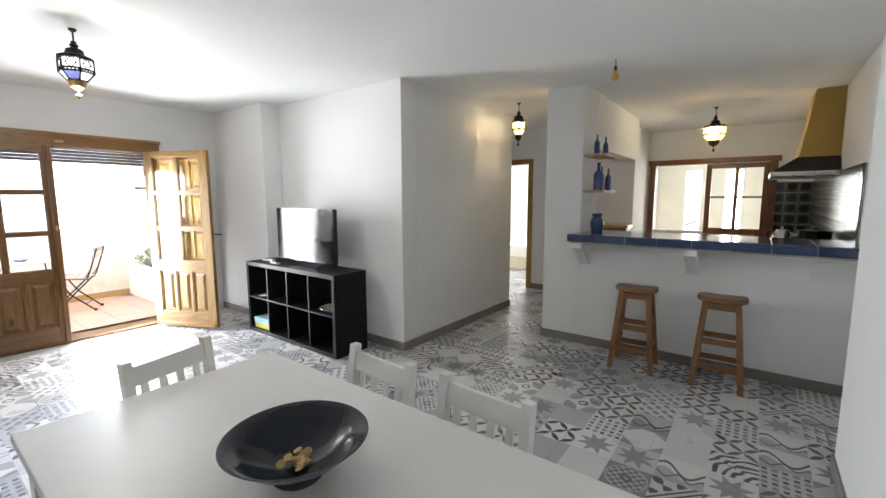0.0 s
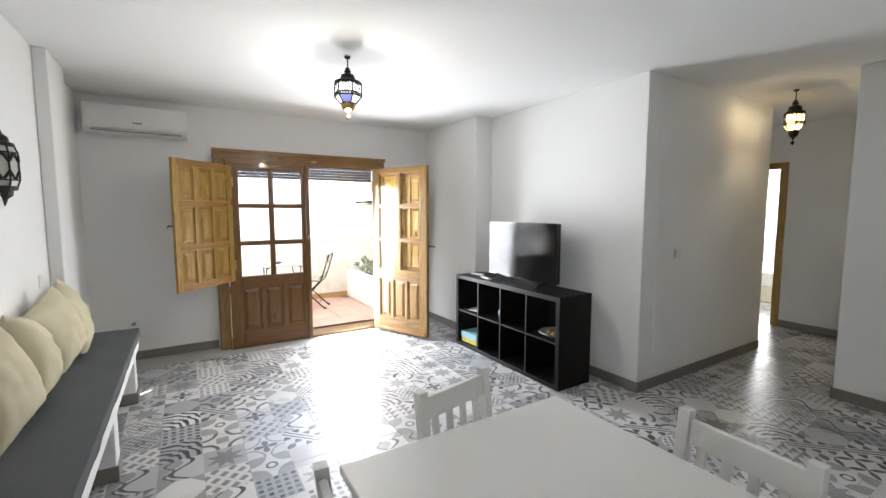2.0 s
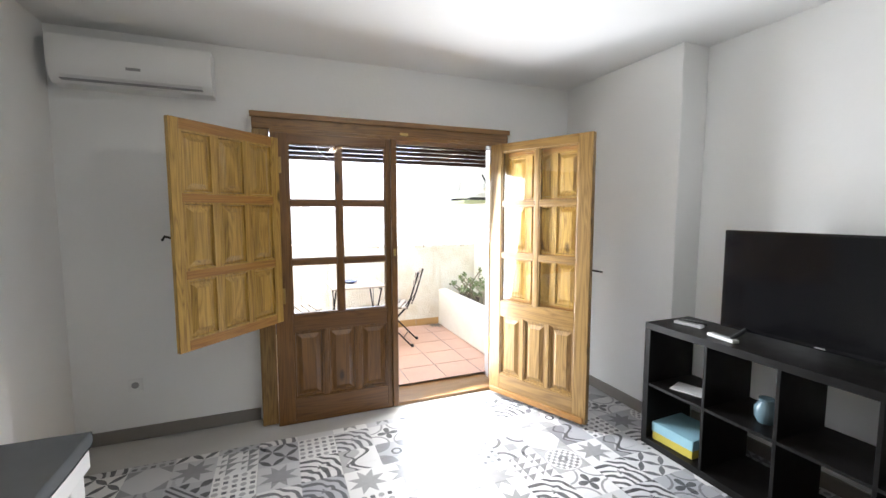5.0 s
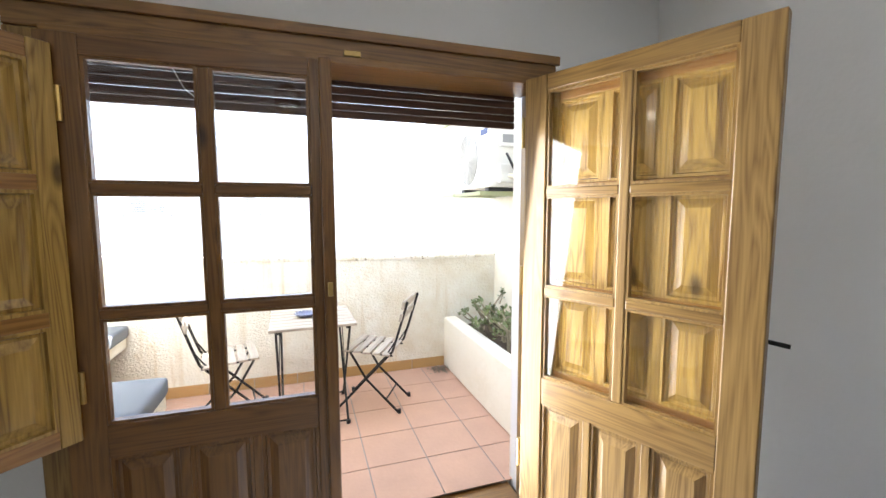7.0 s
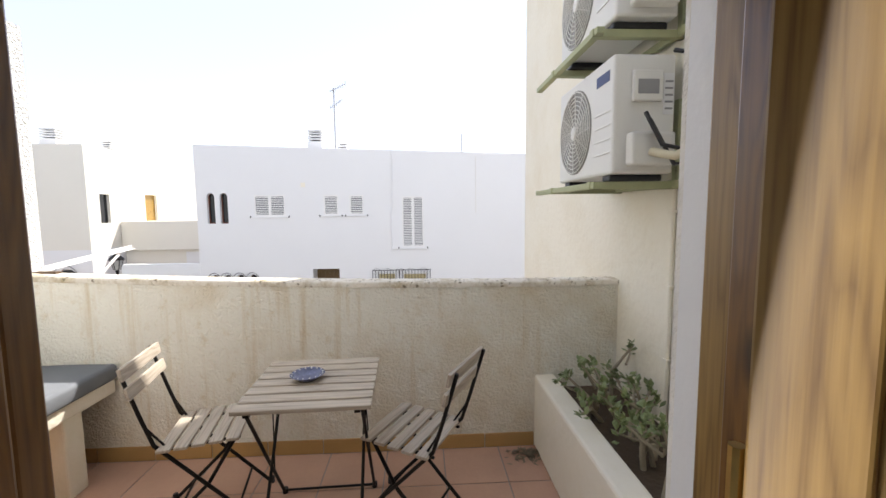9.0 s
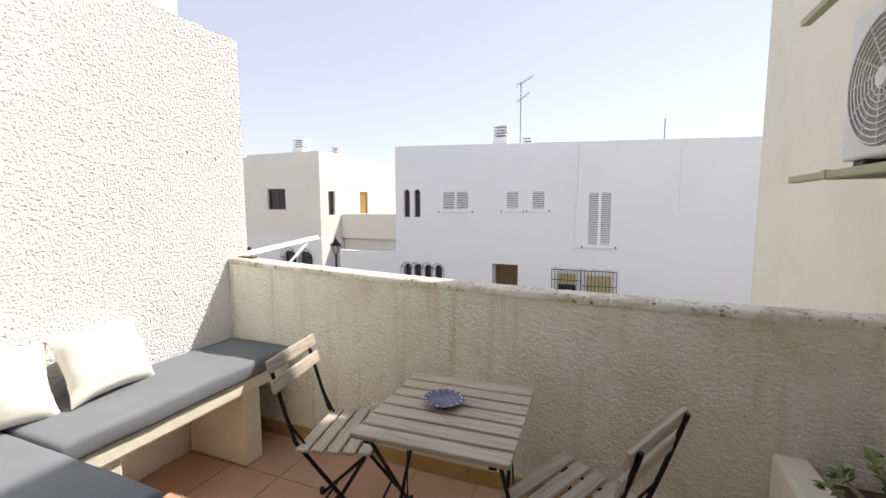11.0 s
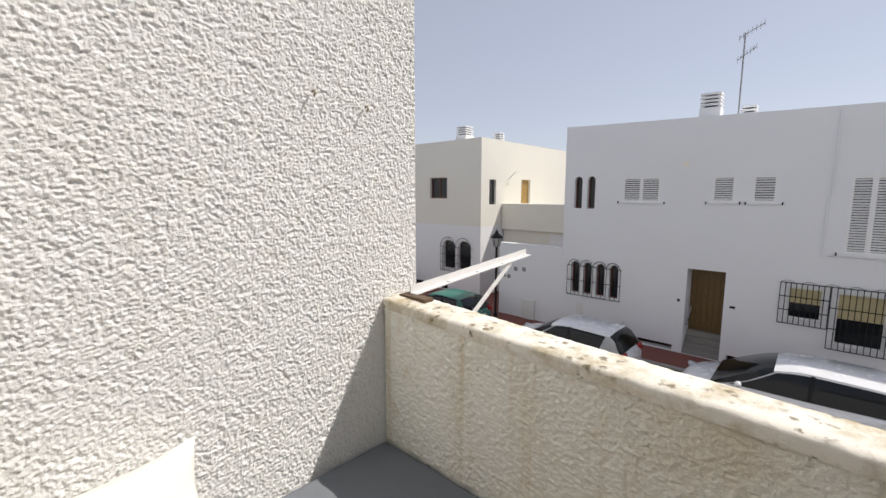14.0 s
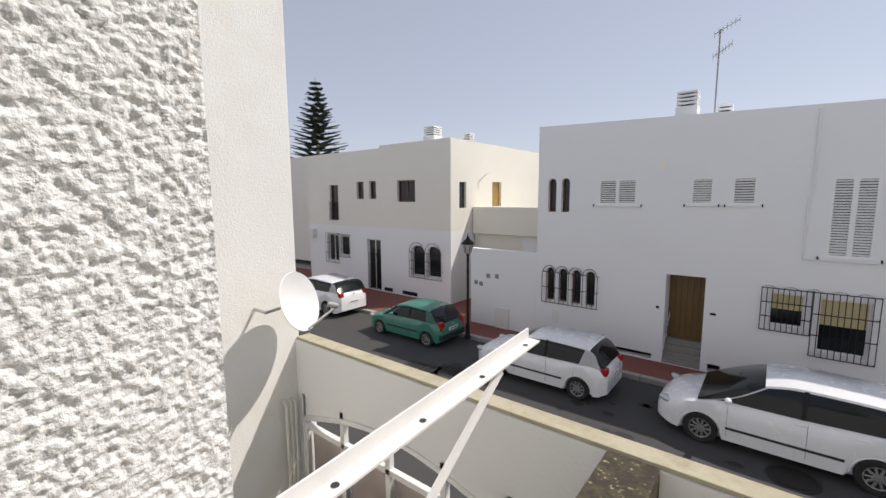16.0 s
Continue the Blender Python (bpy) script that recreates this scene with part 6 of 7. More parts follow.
    part("bolt_hole", lathe(bmesh.new(), [(0, 0.0022), (0.006, 0.0022), (0.006, 0.003), (0, 0.003)], 10, tuple(c)), M_BLACK, arm)
part("strut", flat_bar(bmesh.new(), (-0.575, 0.016, 0.060), (-0.042, 0.016, -0.290), 0.018, 0.005, (0.1, 1, 0.1)), M_WHITEIRON, arm)
part("base_plate", one_box(-0.016, 0.026, -0.045, 0.080, 0.002, 0.0165, 0.002), M_RUST, arm)
for i, (x, z) in enumerate(((-7.12, 1.766), (-7.30, 1.75))):
    hk = thing("wall_hook", x, -0.905, z, 0, "rusty bent wall hook in the render", "hook", "wall hooks")
    part("hook", tube(bmesh.new(), [(0, 0, 0), (0, 0.012, 0.002), (0.003, 0.018, -0.006), (0.005, 0.016, -0.016)], 0.003, 6), M_STEM, hk)

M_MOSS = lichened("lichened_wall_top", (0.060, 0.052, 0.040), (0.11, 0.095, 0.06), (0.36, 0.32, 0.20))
M_MOSSTOP = stucco("olive_mossed_coping", (0.46, 0.42, 0.31), (0.22, 0.19, 0.09), 0.7, size=22, depth=0.005)

# ---- the neighbour's sunken patio beside the terrace ----
setting("wall_patio_front", wall_x(bmesh.new(), -9.97, -9.80, -4.48, 2.45, RZ, -0.02, [(-4.40, -1.75, -2.2, -0.62)]), M_FACADE, "white patio wall with a glazed opening")
setting("trim_patio_coping", one_box(-9.975, -9.815, -4.48, 2.45, -0.02, 0.012, 0.006), M_MOSSTOP, "mossy yellow coping on the patio wall")
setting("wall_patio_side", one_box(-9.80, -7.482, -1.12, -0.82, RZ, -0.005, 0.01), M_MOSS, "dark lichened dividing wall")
setting("wall_neighbour", one_box(-9.85, -5.9, -4.85, -4.48, RZ, 5.2, 0.01), M_NEIGHBOUR, "tall white neighbouring wall")
setting("wall_neighbour_back", one_box(-6.1, -5.9, -4.48, -1.14, RZ, 3.0), M_STUCCO, "white rear wall of the patio")
setting("floor_patio", one_box(-9.80, -5.92, -4.48, -1.12, RZ - 0.1, -2.6), M_KERB, "grey patio floor")
setting("wall_terrace_front", one_box(-7.478, -7.38, -0.91, 2.45, RZ, -0.3), M_STUCCO, "white wall under the terrace")
setting("wall_forecourt_floor", one_box(-9.80, -7.478, -0.86, 2.45, RZ - 0.1, -2.7), M_TERRA, "forecourt floor")
M_DRAPE = plain("pinkish_grey_drape", (0.50, 0.42, 0.39), 0.9, var=0.1, scale=3)
pw_ = tagged(new("window_6"), "white framed patio glazing under a shallow arch", "window", kind="structure")
pw_.location = (-9.80, -3.08, -2.2)
for y in (-1.32, -0.66, 0.0, 0.66, 1.29):
    part("window_frame", one_box(-0.08, -0.02, y - 0.03, y + 0.03, 0, 1.56, 0.004), M_WHITEPAINT, pw_)
for za, zb in ((0, 0.06), (1.16, 1.22)):
    part("window_frame", one_box(-0.08, -0.02, -1.29, 1.26, za, zb, 0.004), M_WHITEPAINT, pw_)
bm = bmesh.new()
outer = [(-1.32 + 2.64 * k / 20, 1.28 + 0.26 * math.sin(math.pi * k / 20)) for k in range(21)]
for a, b in zip(outer, outer[1:]):
    tube(bm, [(-0.03, a[0], a[1]), (-0.03, b[0], b[1])], 0.035, 6)
part("arched_frame", bm, M_WHITEPAINT, pw_)
bm = bmesh.new()
top = [bm.verts.new((x, y, z + 0.03)) for x in (-0.15, -0.02) for y, z in outer]
cap = [bm.verts.new((x, y, 1.585)) for x in (-0.15, -0.02) for y, z in outer]
nO = len(outer)
for k in range(nO - 1):
    bm.faces.new((top[nO + k], top[nO + k + 1], cap[nO + k + 1], cap[nO + k]))
    bm.faces.new((top[k], top[k + 1], top[nO + k + 1], top[nO + k]))
part("arch_head", bm, M_FACADE, pw_)
for y in (-1.29, -0.63, 0.03, 0.69):
    part("pane", one_box(-0.053, -0.048, y, y + 0.60, 0.06, 1.16), M_GLASS, pw_).visible_shadow = False
    part("curtain", one_box(-0.115, -0.105, y, y + 0.60, 0.06, 1.16), M_DRAPE, pw_)
gp = thing("gutter_pipes", -9.72, -4.42, -2.6, 0, "grey plastic pipes in the patio corner", "pipe")
for k in range(3):
    part("pipe", tube(bmesh.new(), [(0.05 * k, 0, 0), (0.05 * k, 0, 1.9), (0.05 * k + 0.03, -0.02, 1.96)], 0.018, 8), M_CASE, gp)

sd = thing("satellite_dish", -9.42, -4.48, 0.32, 0, "white satellite dish on a wall bracket", "satellite dish")
bm = lathe(bmesh.new(), [(0, 0), (0.1, 0.008), (0.2, 0.034), (0.30, 0.078), (0.305, 0.072), (0.2, 0.026), (0.1, 0.0), (0, -0.008)], 40)
d = part("reflector", bm, M_WHITEIRON, sd, "", 50)
aim = Vector((-0.38, 0.87, 0.30)).to_track_quat('Z', 'Y').to_matrix().to_4x4()
d.matrix_local = Matrix.Translation((-0.18, 0.34, 0.17)) @ aim
part("wall_arm", tube(bmesh.new(), [(0.06, 0.0, 0.10), (0.06, 0.22, 0.10), (-0.12, 0.32, 0.15)], 0.016, 8), M_STEEL, sd)
lnb = part("feed_arm", tube(bmesh.new(), [(0, -0.29, 0.06), (0, -0.16, 0.42)], 0.012, 8), M_STEEL, sd)
lnb.matrix_local = Matrix.Translation((-0.18, 0.34, 0.17)) @ aim
ln2 = part("feed_horn", tube(bmesh.new(), [(0.03, -0.15, 0.44), (-0.03, -0.10, 0.38)], 0.028, 10), M_GREYPLAST, sd)
ln2.matrix_local = Matrix.Translation((-0.18, 0.34, 0.17)) @ aim

# ---- the street: white house opposite ----
M_DARKGLASS = plain("dark_window_glass", (0.015, 0.017, 0.02), 0.06, var=0.2, bump=0, spec=0.4)
M_SHUTTER = plain("white_louvre_paint", (0.84, 0.83, 0.80), 0.6, var=0.06, scale=6)
M_ODOOR = wood("brown_house_door", (0.07, 0.04, 0.01), (0.20, 0.12, 0.035), 0.5)
M_STEP = plain("grey_stone_step", (0.28, 0.265, 0.24), 0.85, var=0.2, scale=5)
M_CURTAIN = plain("cream_roller_blind", (0.55, 0.47, 0.26), 0.8, var=0.15, scale=6)
M_REDFRAME = wood("red_brown_frame", (0.10, 0.03, 0.015), (0.22, 0.07, 0.03), 0.5)
FX = -20.67
FLAT = (-6.45, -6.17, 1.03, 2.14), (-5.99, -5.71, 1.03, 2.14)
FOUR = tuple((y - 0.15, y + 0.15, -2.0, -0.86) for y in (-6.30, -5.85, -5.39, -4.93))
DOOR = (-2.75, -1.77, -3.36, -0.70)
WA, WB, WC, WD = (-4.77, -3.66, 1.28, 2.06), (-2.27, -1.74, 1.30, 2.04), (-1.33, -0.81, 1.30, 2.03), (0.60, 1.40, 0.07, 1.96)
G1, G2 = (-0.36, 0.34, -1.76, -0.90), (0.58, 1.50, -2.26, -0.92)
VENTS = (-4.13, -3.03, -3.33, -3.16), (-1.6, -1.3, -3.34, -3.12)
house = thing("house", FX - 4, 0, RZ, 0, "two-storey white rendered house across the street", "house")
back = Matrix.Translation((-(FX - 4), 0, -RZ))


def hpart(name, bm, mat_, parent=None, label=""):
    """Adds to the house what is laid out in world places."""
    bmesh.ops.transform(bm, matrix=back, verts=bm.verts)
    return part(name, bm, mat_, parent or house, label)


hpart("wall", wall_x(bmesh.new(), FX - 0.3, FX, -6.82, 12, RZ + 0.1, 3.4, [*FLAT, *FOUR, DOOR, WA, WB, WC, WD, G1, G2, *VENTS]), M_FACADE)
hpart("side_wall", one_box(FX - 8, FX - 0.3, -6.82, -6.52, RZ + 0.1, 3.4), M_FACADE)
hpart("inner_wall", one_box(FX - 0.75, FX - 0.7, -6.5, 12, RZ + 0.1, 3.4), M_DARKGLASS)
bm = bmesh.new()
vs = [bm.verts.new(p) for p in ((FX, -6.82, 3.4), (FX, 12, 3.4), (FX, 12, 3.46), (FX, 5.2, 3.50), (FX, -6.82, 3.86), (FX - 0.3, -6.82, 3.4), (FX - 0.3, 12, 3.4), (FX - 0.3, 12, 3.46), (FX - 0.3, 5.2, 3.50), (FX - 0.3, -6.82, 3.86))]
for f in ((0, 1, 2, 3, 4), (9, 8, 7, 6, 5), (4, 3, 8, 9), (3, 2, 7, 8), (0, 4, 9, 5), (1, 6, 7, 2)):
    bm.faces.new([vs[i] for i in f])
hpart("parapet", bm, M_FACADE)
hpart("roof", one_box(FX - 8, FX - 0.3, -6.82, 12, 3.2, 3.4), M_FACADE)


def arch_fill(y0, y1, zs, zt, x0, x1, n=10):
    """The two corners that turn a square-headed hole into a round-headed one."""
    bm = bmesh.new()
    c, r = (y0 + y1) / 2, (y1 - y0) / 2
    for x in (x0, x1):
        for sgn in (-1, 1):
            pts = [(x, c + sgn * r, zs)] + [(x, c + sgn * r * math.cos(a), zs + (zt - zs) * math.sin(a)) for a in (math.pi / 2 * k / n for k in range(1, n + 1))] + [(x, c + sgn * r, zt)]
            bm.faces.new([bm.verts.new(p) for p in pts])
    for sgn in (-1, 1):
        arc = [(c + sgn * r * math.cos(a), zs + (zt - zs) * math.sin(a)) for a in (math.pi / 2 * k / n for k in range(n + 1))]
        for a, b in zip(arc, arc[1:]):
            bm.faces.new([bm.verts.new(p) for p in ((x0, *a), (x0, *b), (x1, *b), (x1, *a))])
    return bm


def louvre(y0, y1, z0, z1, leaves):
    w = hpart("window", one_box(FX - 0.09, FX - 0.06, y0, y1, z0, z1), M_DARKGLASS)
    step = (y1 - y0) / leaves
    for k in range(leaves):
        a, b = y0 + k * step, y0 + (k + 1) * step
        bm = bmesh.new()
        for u, v, p, q in ((a, a + 0.05, z0, z1), (b - 0.05, b, z0, z1), (a + 0.05, b - 0.05, z0, z0 + 0.06), (a + 0.05, b - 0.05, z1 - 0.06, z1)):
            box(bm, FX - 0.05, FX - 0.005, u, v, p, q)
        bmesh.ops.transform(bm, matrix=back, verts=bm.verts)
        part("shutter_frame", bm, M_SHUTTER, w)
        bm = bmesh.new()
        n = int((z1 - z0 - 0.12) / 0.062)
        for i in range(n):
            z = z0 + 0.06 + (i + 0.5) * (z1 - z0 - 0.12) / n
            box(bm, -0.026, 0.026, a + 0.05, b - 0.05, -0.004, 0.004, 0, pose(FX - 0.03, 0, z, 0, 47, 0))
        bmesh.ops.transform(bm, matrix=back, verts=bm.verts)
        tagged(part("louvres", bm, M_SHUTTER, w), kind="stuff")
    bm = one_box(FX - 0.02, FX + 0.05, y0 - 0.12, y1 + 0.12, z0 - 0.05, z0 - 0.003, 0.006)
    bmesh.ops.transform(bm, matrix=back, verts=bm.verts)
    part("sill", bm, M_FACADE, w)
    for y in (y0 - 0.14, y1 + 0.14):
        bm = tube(bmesh.new(), [(FX, y, z0), (FX + 0.05, y, z0), (FX + 0.05, y, z0 - 0.06)], 0.018, 6)
        bmesh.ops.transform(bm, matrix=back, verts=bm.verts)
        part("shutter_catch", bm, M_IRON, w)


for q in (WA, WD):
    louvre(*q, 2)
for q in (WB, WC):
    louvre(*q, 1)


def framed(q, x, mat_, bars_y=0, bars_z=0, t=0.05, parent=None):
    y0, y1, z0, z1 = q
    bm = bmesh.new()
    for u, v, a, b in ((y0, y0 + t, z0, z1), (y1 - t, y1, z0, z1), (y0 + t, y1 - t, z0, z0 + t), (y0 + t, y1 - t, z1 - t, z1)):
        box(bm, x - 0.05, x, u, v, a, b)
    for k in range(bars_y):
        y = y0 + (y1 - y0) * (k + 1) / (bars_y + 1)
        box(bm, x - 0.045, x - 0.005, y - t / 2, y + t / 2, z0 + t, z1 - t)
    return bm


for q in (*FLAT, *FOUR):
    w = hpart("window", framed(q, FX - 0.14, M_REDFRAME, 0, 0, 0.035), M_REDFRAME)
    for nm, b, mt in (("pane", one_box(FX - 0.175, FX - 0.168, *q), M_DARKGLASS), ("arch", arch_fill(q[0], q[1], q[3] - 0.16, q[3] + 0.001, FX - 0.299, FX + 0.001), M_FACADE)):
        bmesh.ops.transform(b, matrix=back, verts=b.verts)
        part(nm, b, mt, w)


def grille(name, y0, y1, z0, z1, nv, nh, x, parent, mt=None, belly=0.0, tops=()):
    bm = bmesh.new()
    mt = mt or M_IRON
    for k in range(nv + 1):
        y = y0 + (y1 - y0) * k / nv
        tube(bm, [(x + 0.10, y, z0), (x + 0.10, y, z1)], 0.010, 5)
    for k in range(nh + 1):
        z = z0 + (z1 - z0) * k / nh
        tube(bm, [(x, y0, z), (x + 0.10, y0, z), (x + 0.10, y1, z), (x, y1, z)], 0.012, 5)
    for c, r in tops:
        tube(bm, [(x + 0.10, c - r * math.cos(a), z1 + r * math.sin(a)) for a in (math.pi * k / 12 for k in range(13))], 0.012, 5)
    return bm


hpart("grille", grille("g", -6.56, -4.68, -2.06, -1.0, 12, 2, FX, house, tops=[(y, 0.22) for y in (-6.30, -5.85, -5.39, -4.93)]), M_IRON, None, "black iron window grille")
hpart("grille", grille("g", -0.53, 0.45, -1.87, -0.78, 9, 3, FX, house), M_IRON, None, "black iron window grille")
hpart("grille", grille("g", 0.47, 1.62, -2.36, -0.78, 10, 3, FX, house), M_IRON, None, "black iron window grille")
bm = bmesh.new()
for k in range(24):
    y = -0.5 + k * 0.09
    tube(bm, [(FX + 0.10, y, -0.78 + 0.04 * math.sin(k * 1.3) + 0.03), (FX + 0.10, y + 0.09, -0.78 + 0.04 * math.sin((k + 1) * 1.3) + 0.03)], 0.006, 4)
hpart("grille_scroll", bm, M_IRON)
for q in (G1, G2):
    w = hpart("window", framed(q, FX - 0.10, M_WHITEPAINT, 0), M_WHITEPAINT)
    zc = q[2] + (q[3] - q[2]) * 0.5
    for nm, b, mt in (("pane", one_box(FX - 0.135, FX - 0.13, *q), M_DARKGLASS), ("roller_blind", one_box(FX - 0.128, FX - 0.12, q[0] + 0.05, q[1] - 0.05, zc, q[3] - 0.05), M_CURTAIN), ("sill", one_box(FX - 0.05, FX + 0.04, q[0] - 0.06, q[1] + 0.06, q[2] - 0.05, q[2] - 0.002), M_FACADE)):
        bmesh.ops.transform(b, matrix=back, verts=b.verts)
        part(nm, b, mt, w)
# entrance with steps and its door
hpart("doorway", one_box(FX - 0.70, FX - 0.65, DOOR[0], DOOR[1], -3.2, DOOR[3]), M_ODOOR, None, "brown panelled front door")
for y in (DOOR[0] - 0.02, DOOR[1] - 0.0):
    hpart("reveal", one_box(FX - 0.70, FX - 0.3, y, y + 0.02, RZ + 0.1, DOOR[3]), M_FACADE)
hpart("reveal", one_box(FX - 0.70, FX - 0.3, DOOR[0], DOOR[1], DOOR[3], DOOR[3] + 0.02), M_FACADE)
for k in range(4):
    hpart("step", one_box(FX - 0.65, FX - 0.02 - 0.15 * k, DOOR[0], DOOR[1], -3.36 + 0.16 * k, -3.20 + 0.16 * k, 0.01), M_STEP)
hpart("handrail", tube(bmesh.new(), [(FX - 0.1, DOOR[0] + 0.06, -2.5), (FX - 0.6, DOOR[0] + 0.06, -1.95)], 0.02, 6), M_STEEL)
for k in range(6):
    hpart("door_board", one_box(FX - 0.649, FX - 0.63, DOOR[0] + 0.03 + k * 0.155, DOOR[0] + 0.17 + k * 0.155, -2.7, DOOR[3] - 0.05, 0.006), M_ODOOR)
hpart("number_tile", one_box(FX, FX + 0.012, -3.0, -2.86, -1.78, -1.64, 0.002), M_WHITEPLAST)
hpart("number_mark", one_box(FX + 0.0125, FX + 0.014, -2.97, -2.89, -1.75, -1.67), M_IRON)
hpart("bell_plate", one_box(FX, FX + 0.015, -1.62, -1.48, -1.72, -1.66, 0.002), M_IRON)
hpart("vent_tile", one_box(FX, FX + 0.02, -3.07, -2.91, 2.33, 2.49, 0.004), M_CREAM)
hpart("meter_box", one_box(FX, FX + 0.02, -6.2, -5.95, -2.75, -2.35, 0.004), M_CASE)
hpart("downpipe", tube(bmesh.new(), [(FX + 0.04, 0.26, 3.55), (FX + 0.04, 0.26, 1.5), (FX + 0.03, 0.2, 1.4), (FX + 0.03, 0.2, 0.0), (FX + 0.03, 1.6, 0.0)], 0.022, 6), M_FACADE)
hpart("cable_run", tube(bmesh.new(), [(FX + 0.02, 3.36, 3.4), (FX + 0.02, 3.36, 1.3)], 0.012, 5), M_CASE)


def chimney(x, y, z, w, h, parent=None):
    c = thing("chimney", x, y, z, 0, "white rendered chimney with slatted cowl", "chimney", "roof chimneys")
    part("stack", one_box(-w, w, -w, w, -0.2, h, 0.02), M_FACADE, c)
    part("cowl_core", one_box(-w * 0.55, w * 0.55, -w * 0.55, w * 0.55, h, h + 0.40), M_IRON, c)
    for k in range(4):
        part("cowl_slat", one_box(-w * 0.95, w * 0.95, -w * 0.95, w * 0.95, h + 0.05 + k * 0.10, h + 0.11 + k * 0.10, 0.01), M_FACADE, c)


chimney(FX - 0.5, -2.55, 3.4, 0.27, 0.62)
chimney(FX - 1.5, -1.75, 3.4, 0.2, 0.32)


def antenna(x, y, z, h, lobes):
    a = thing("roof_aerial", x, y, z, 0, "thin metal television aerial on the roof", "antenna")
    part("mast", tube(bmesh.new(), [(0, 0, 0), (0, 0, h)], 0.022, 6), M_GREYPLAST, a)
    for zz, ln in lobes:
        bm = tube(bmesh.new(), [(0.1, -0.12, zz), (-0.15, ln, zz + 0.35)], 0.012, 5)
        for k in range(7):
            f = k / 6
            c = Vector((0.1, -0.12, zz)).lerp(Vector((-0.15, ln, zz + 0.35)), f)
            tube(bm, [c + Vector((-0.16, 0, 0)), c + Vector((0.16, 0, 0))], 0.006, 4)
            tube(bm, [c + Vector((0, 0, -0.10)), c + Vector((0, 0, 0.10))], 0.006, 4)
        part("boom", bm, M_GREYPLAST, a)


antenna(FX - 1.03, -1.96, 3.4, 2.72, ((2.58, 0.42), (1.98, 0.28)))
antenna(FX - 1.5, 3.0, 3.4, 1.1, ())

# low wall beside it, terrace link and the second house
low = thing("garden_wall", FX, -8.2, RZ, 0, "white rendered street wall between the houses", "wall")
part("wall", one_box(-0.25, 0, -1.4, 1.38, 0.1, 3.08, 0.01), M_FACADE, low)
for y, z in ((-0.60, 2.06), (-0.22, 2.08), (-1.15, 1.75), (-0.92, 1.72)):
    part("ceramic_tile", one_box(0, 0.012, y - 0.08, y + 0.08, z - 0.08, z + 0.08, 0.003), M_STEP, low)
part("meter_cabinet", one_box(0, 0.10, -0.25, 0.32, 0.14, 0.92, 0.01), M_CASE, low)
lk = thing("terrace_link", -24.0, -9.7, RZ, 0, "ivory raised terrace between the two houses", "terrace")
part("parapet", one_box(-0.2, 0.0, -2.1, 2.88, 3.3, 4.58, 0.02), M_FACADE2, lk)
part("wall", one_box(-0.4, -0.2, -2.1, 2.88, 0.1, 3.3), M_FACADE2, lk)
part("deck", one_box(-5.0, -0.2, -2.1, 2.88, 3.3, 3.5), M_FACADE2, lk)
part("arch_niche", one_box(-0.2, -0.17, 0.5, 1.6, 2.4, 3.2), M_FACADE, lk)

H2X, H2Y = -22.3, -11.83
h2 = thing("house_far", H2X - 4, -17, RZ, 0, "two-storey ivory house with white ground floor", "house")
back2 = Matrix.Translation((-(H2X - 4), 17, -RZ))


def h2part(name, bm, mat_, label="", parent=None):
    bmesh.ops.transform(bm, matrix=back2, verts=bm.verts)
    return part(name, bm, mat_, parent or h2, label)


UP = [(-20.58, -19.82, 0.28, 2.26), (-18.21, -17.65, 1.47, 2.39), (-17.21, -16.69, 1.47, 2.40), (-15.15, -13.97, 1.32, 2.37)]
LOW = [(-14.25, -13.42, -2.25, -0.75), (-13.25, -12.42, -2.25, -0.75), (-17.47, -16.43, -3.36, -0.65), (-20.9, -19.9, -2.1, -0.55), (-19.75, -18.95, -1.7, -0.6)]
h2part("lower_wall", wall_x(bmesh.new(), H2X - 0.3, H2X, -22.7, H2Y, RZ + 0.1, 0.0, LOW), M_FACADE)
h2part("upper_wall", wall_x(bmesh.new(), H2X - 0.3, H2X, -22.7, H2Y, 0.0, 4.02, UP), M_FACADE2)
h2part("parapet", one_box(H2X - 0.3, H2X, -16.4, H2Y, 4.02, 4.15), M_FACADE2)
SIDE = [(-23.5, -22.95, 1.04, 2.24), (-26.7, -25.8, 1.06, 2.31)]
h2part("side_wall", wall_y(bmesh.new(), -33, H2X - 0.3, H2Y - 0.3, H2Y, 0.0, 4.15, SIDE), M_FACADE2)
h2part("side_wall", one_box(-33, H2X - 0.3, H2Y - 0.3, H2Y, RZ + 0.1, 0.0), M_FACADE)
h2part("far_side", one_box(-33, H2X - 0.3, -22.7, -22.4, RZ + 0.1, 4.02), M_FACADE2)
h2part("roof", one_box(-33, H2X - 0.3, -22.4, H2Y - 0.3, 3.7, 3.9), M_FACADE2)
for q in (*UP, *LOW):
    is_door = q[2] < -3
    w = h2part("window" if not is_door else "door", framed(q, H2X - 0.12, M_REDFRAME, 1 if q[1] - q[0] > 0.9 else 0), M_REDFRAME if q in UP else M_WHITEPAINT)
    b = one_box(H2X - 0.155, H2X - 0.15, *q)
    bmesh.ops.transform(b, matrix=back2, verts=b.verts)
    part("pane", b, M_DARKGLASS, w)
for q in LOW[:2]:
    h2part("arch", arch_fill(q[0], q[1], q[3] - 0.4, q[3] + 0.001, H2X - 0.299, H2X + 0.001), M_FACADE)
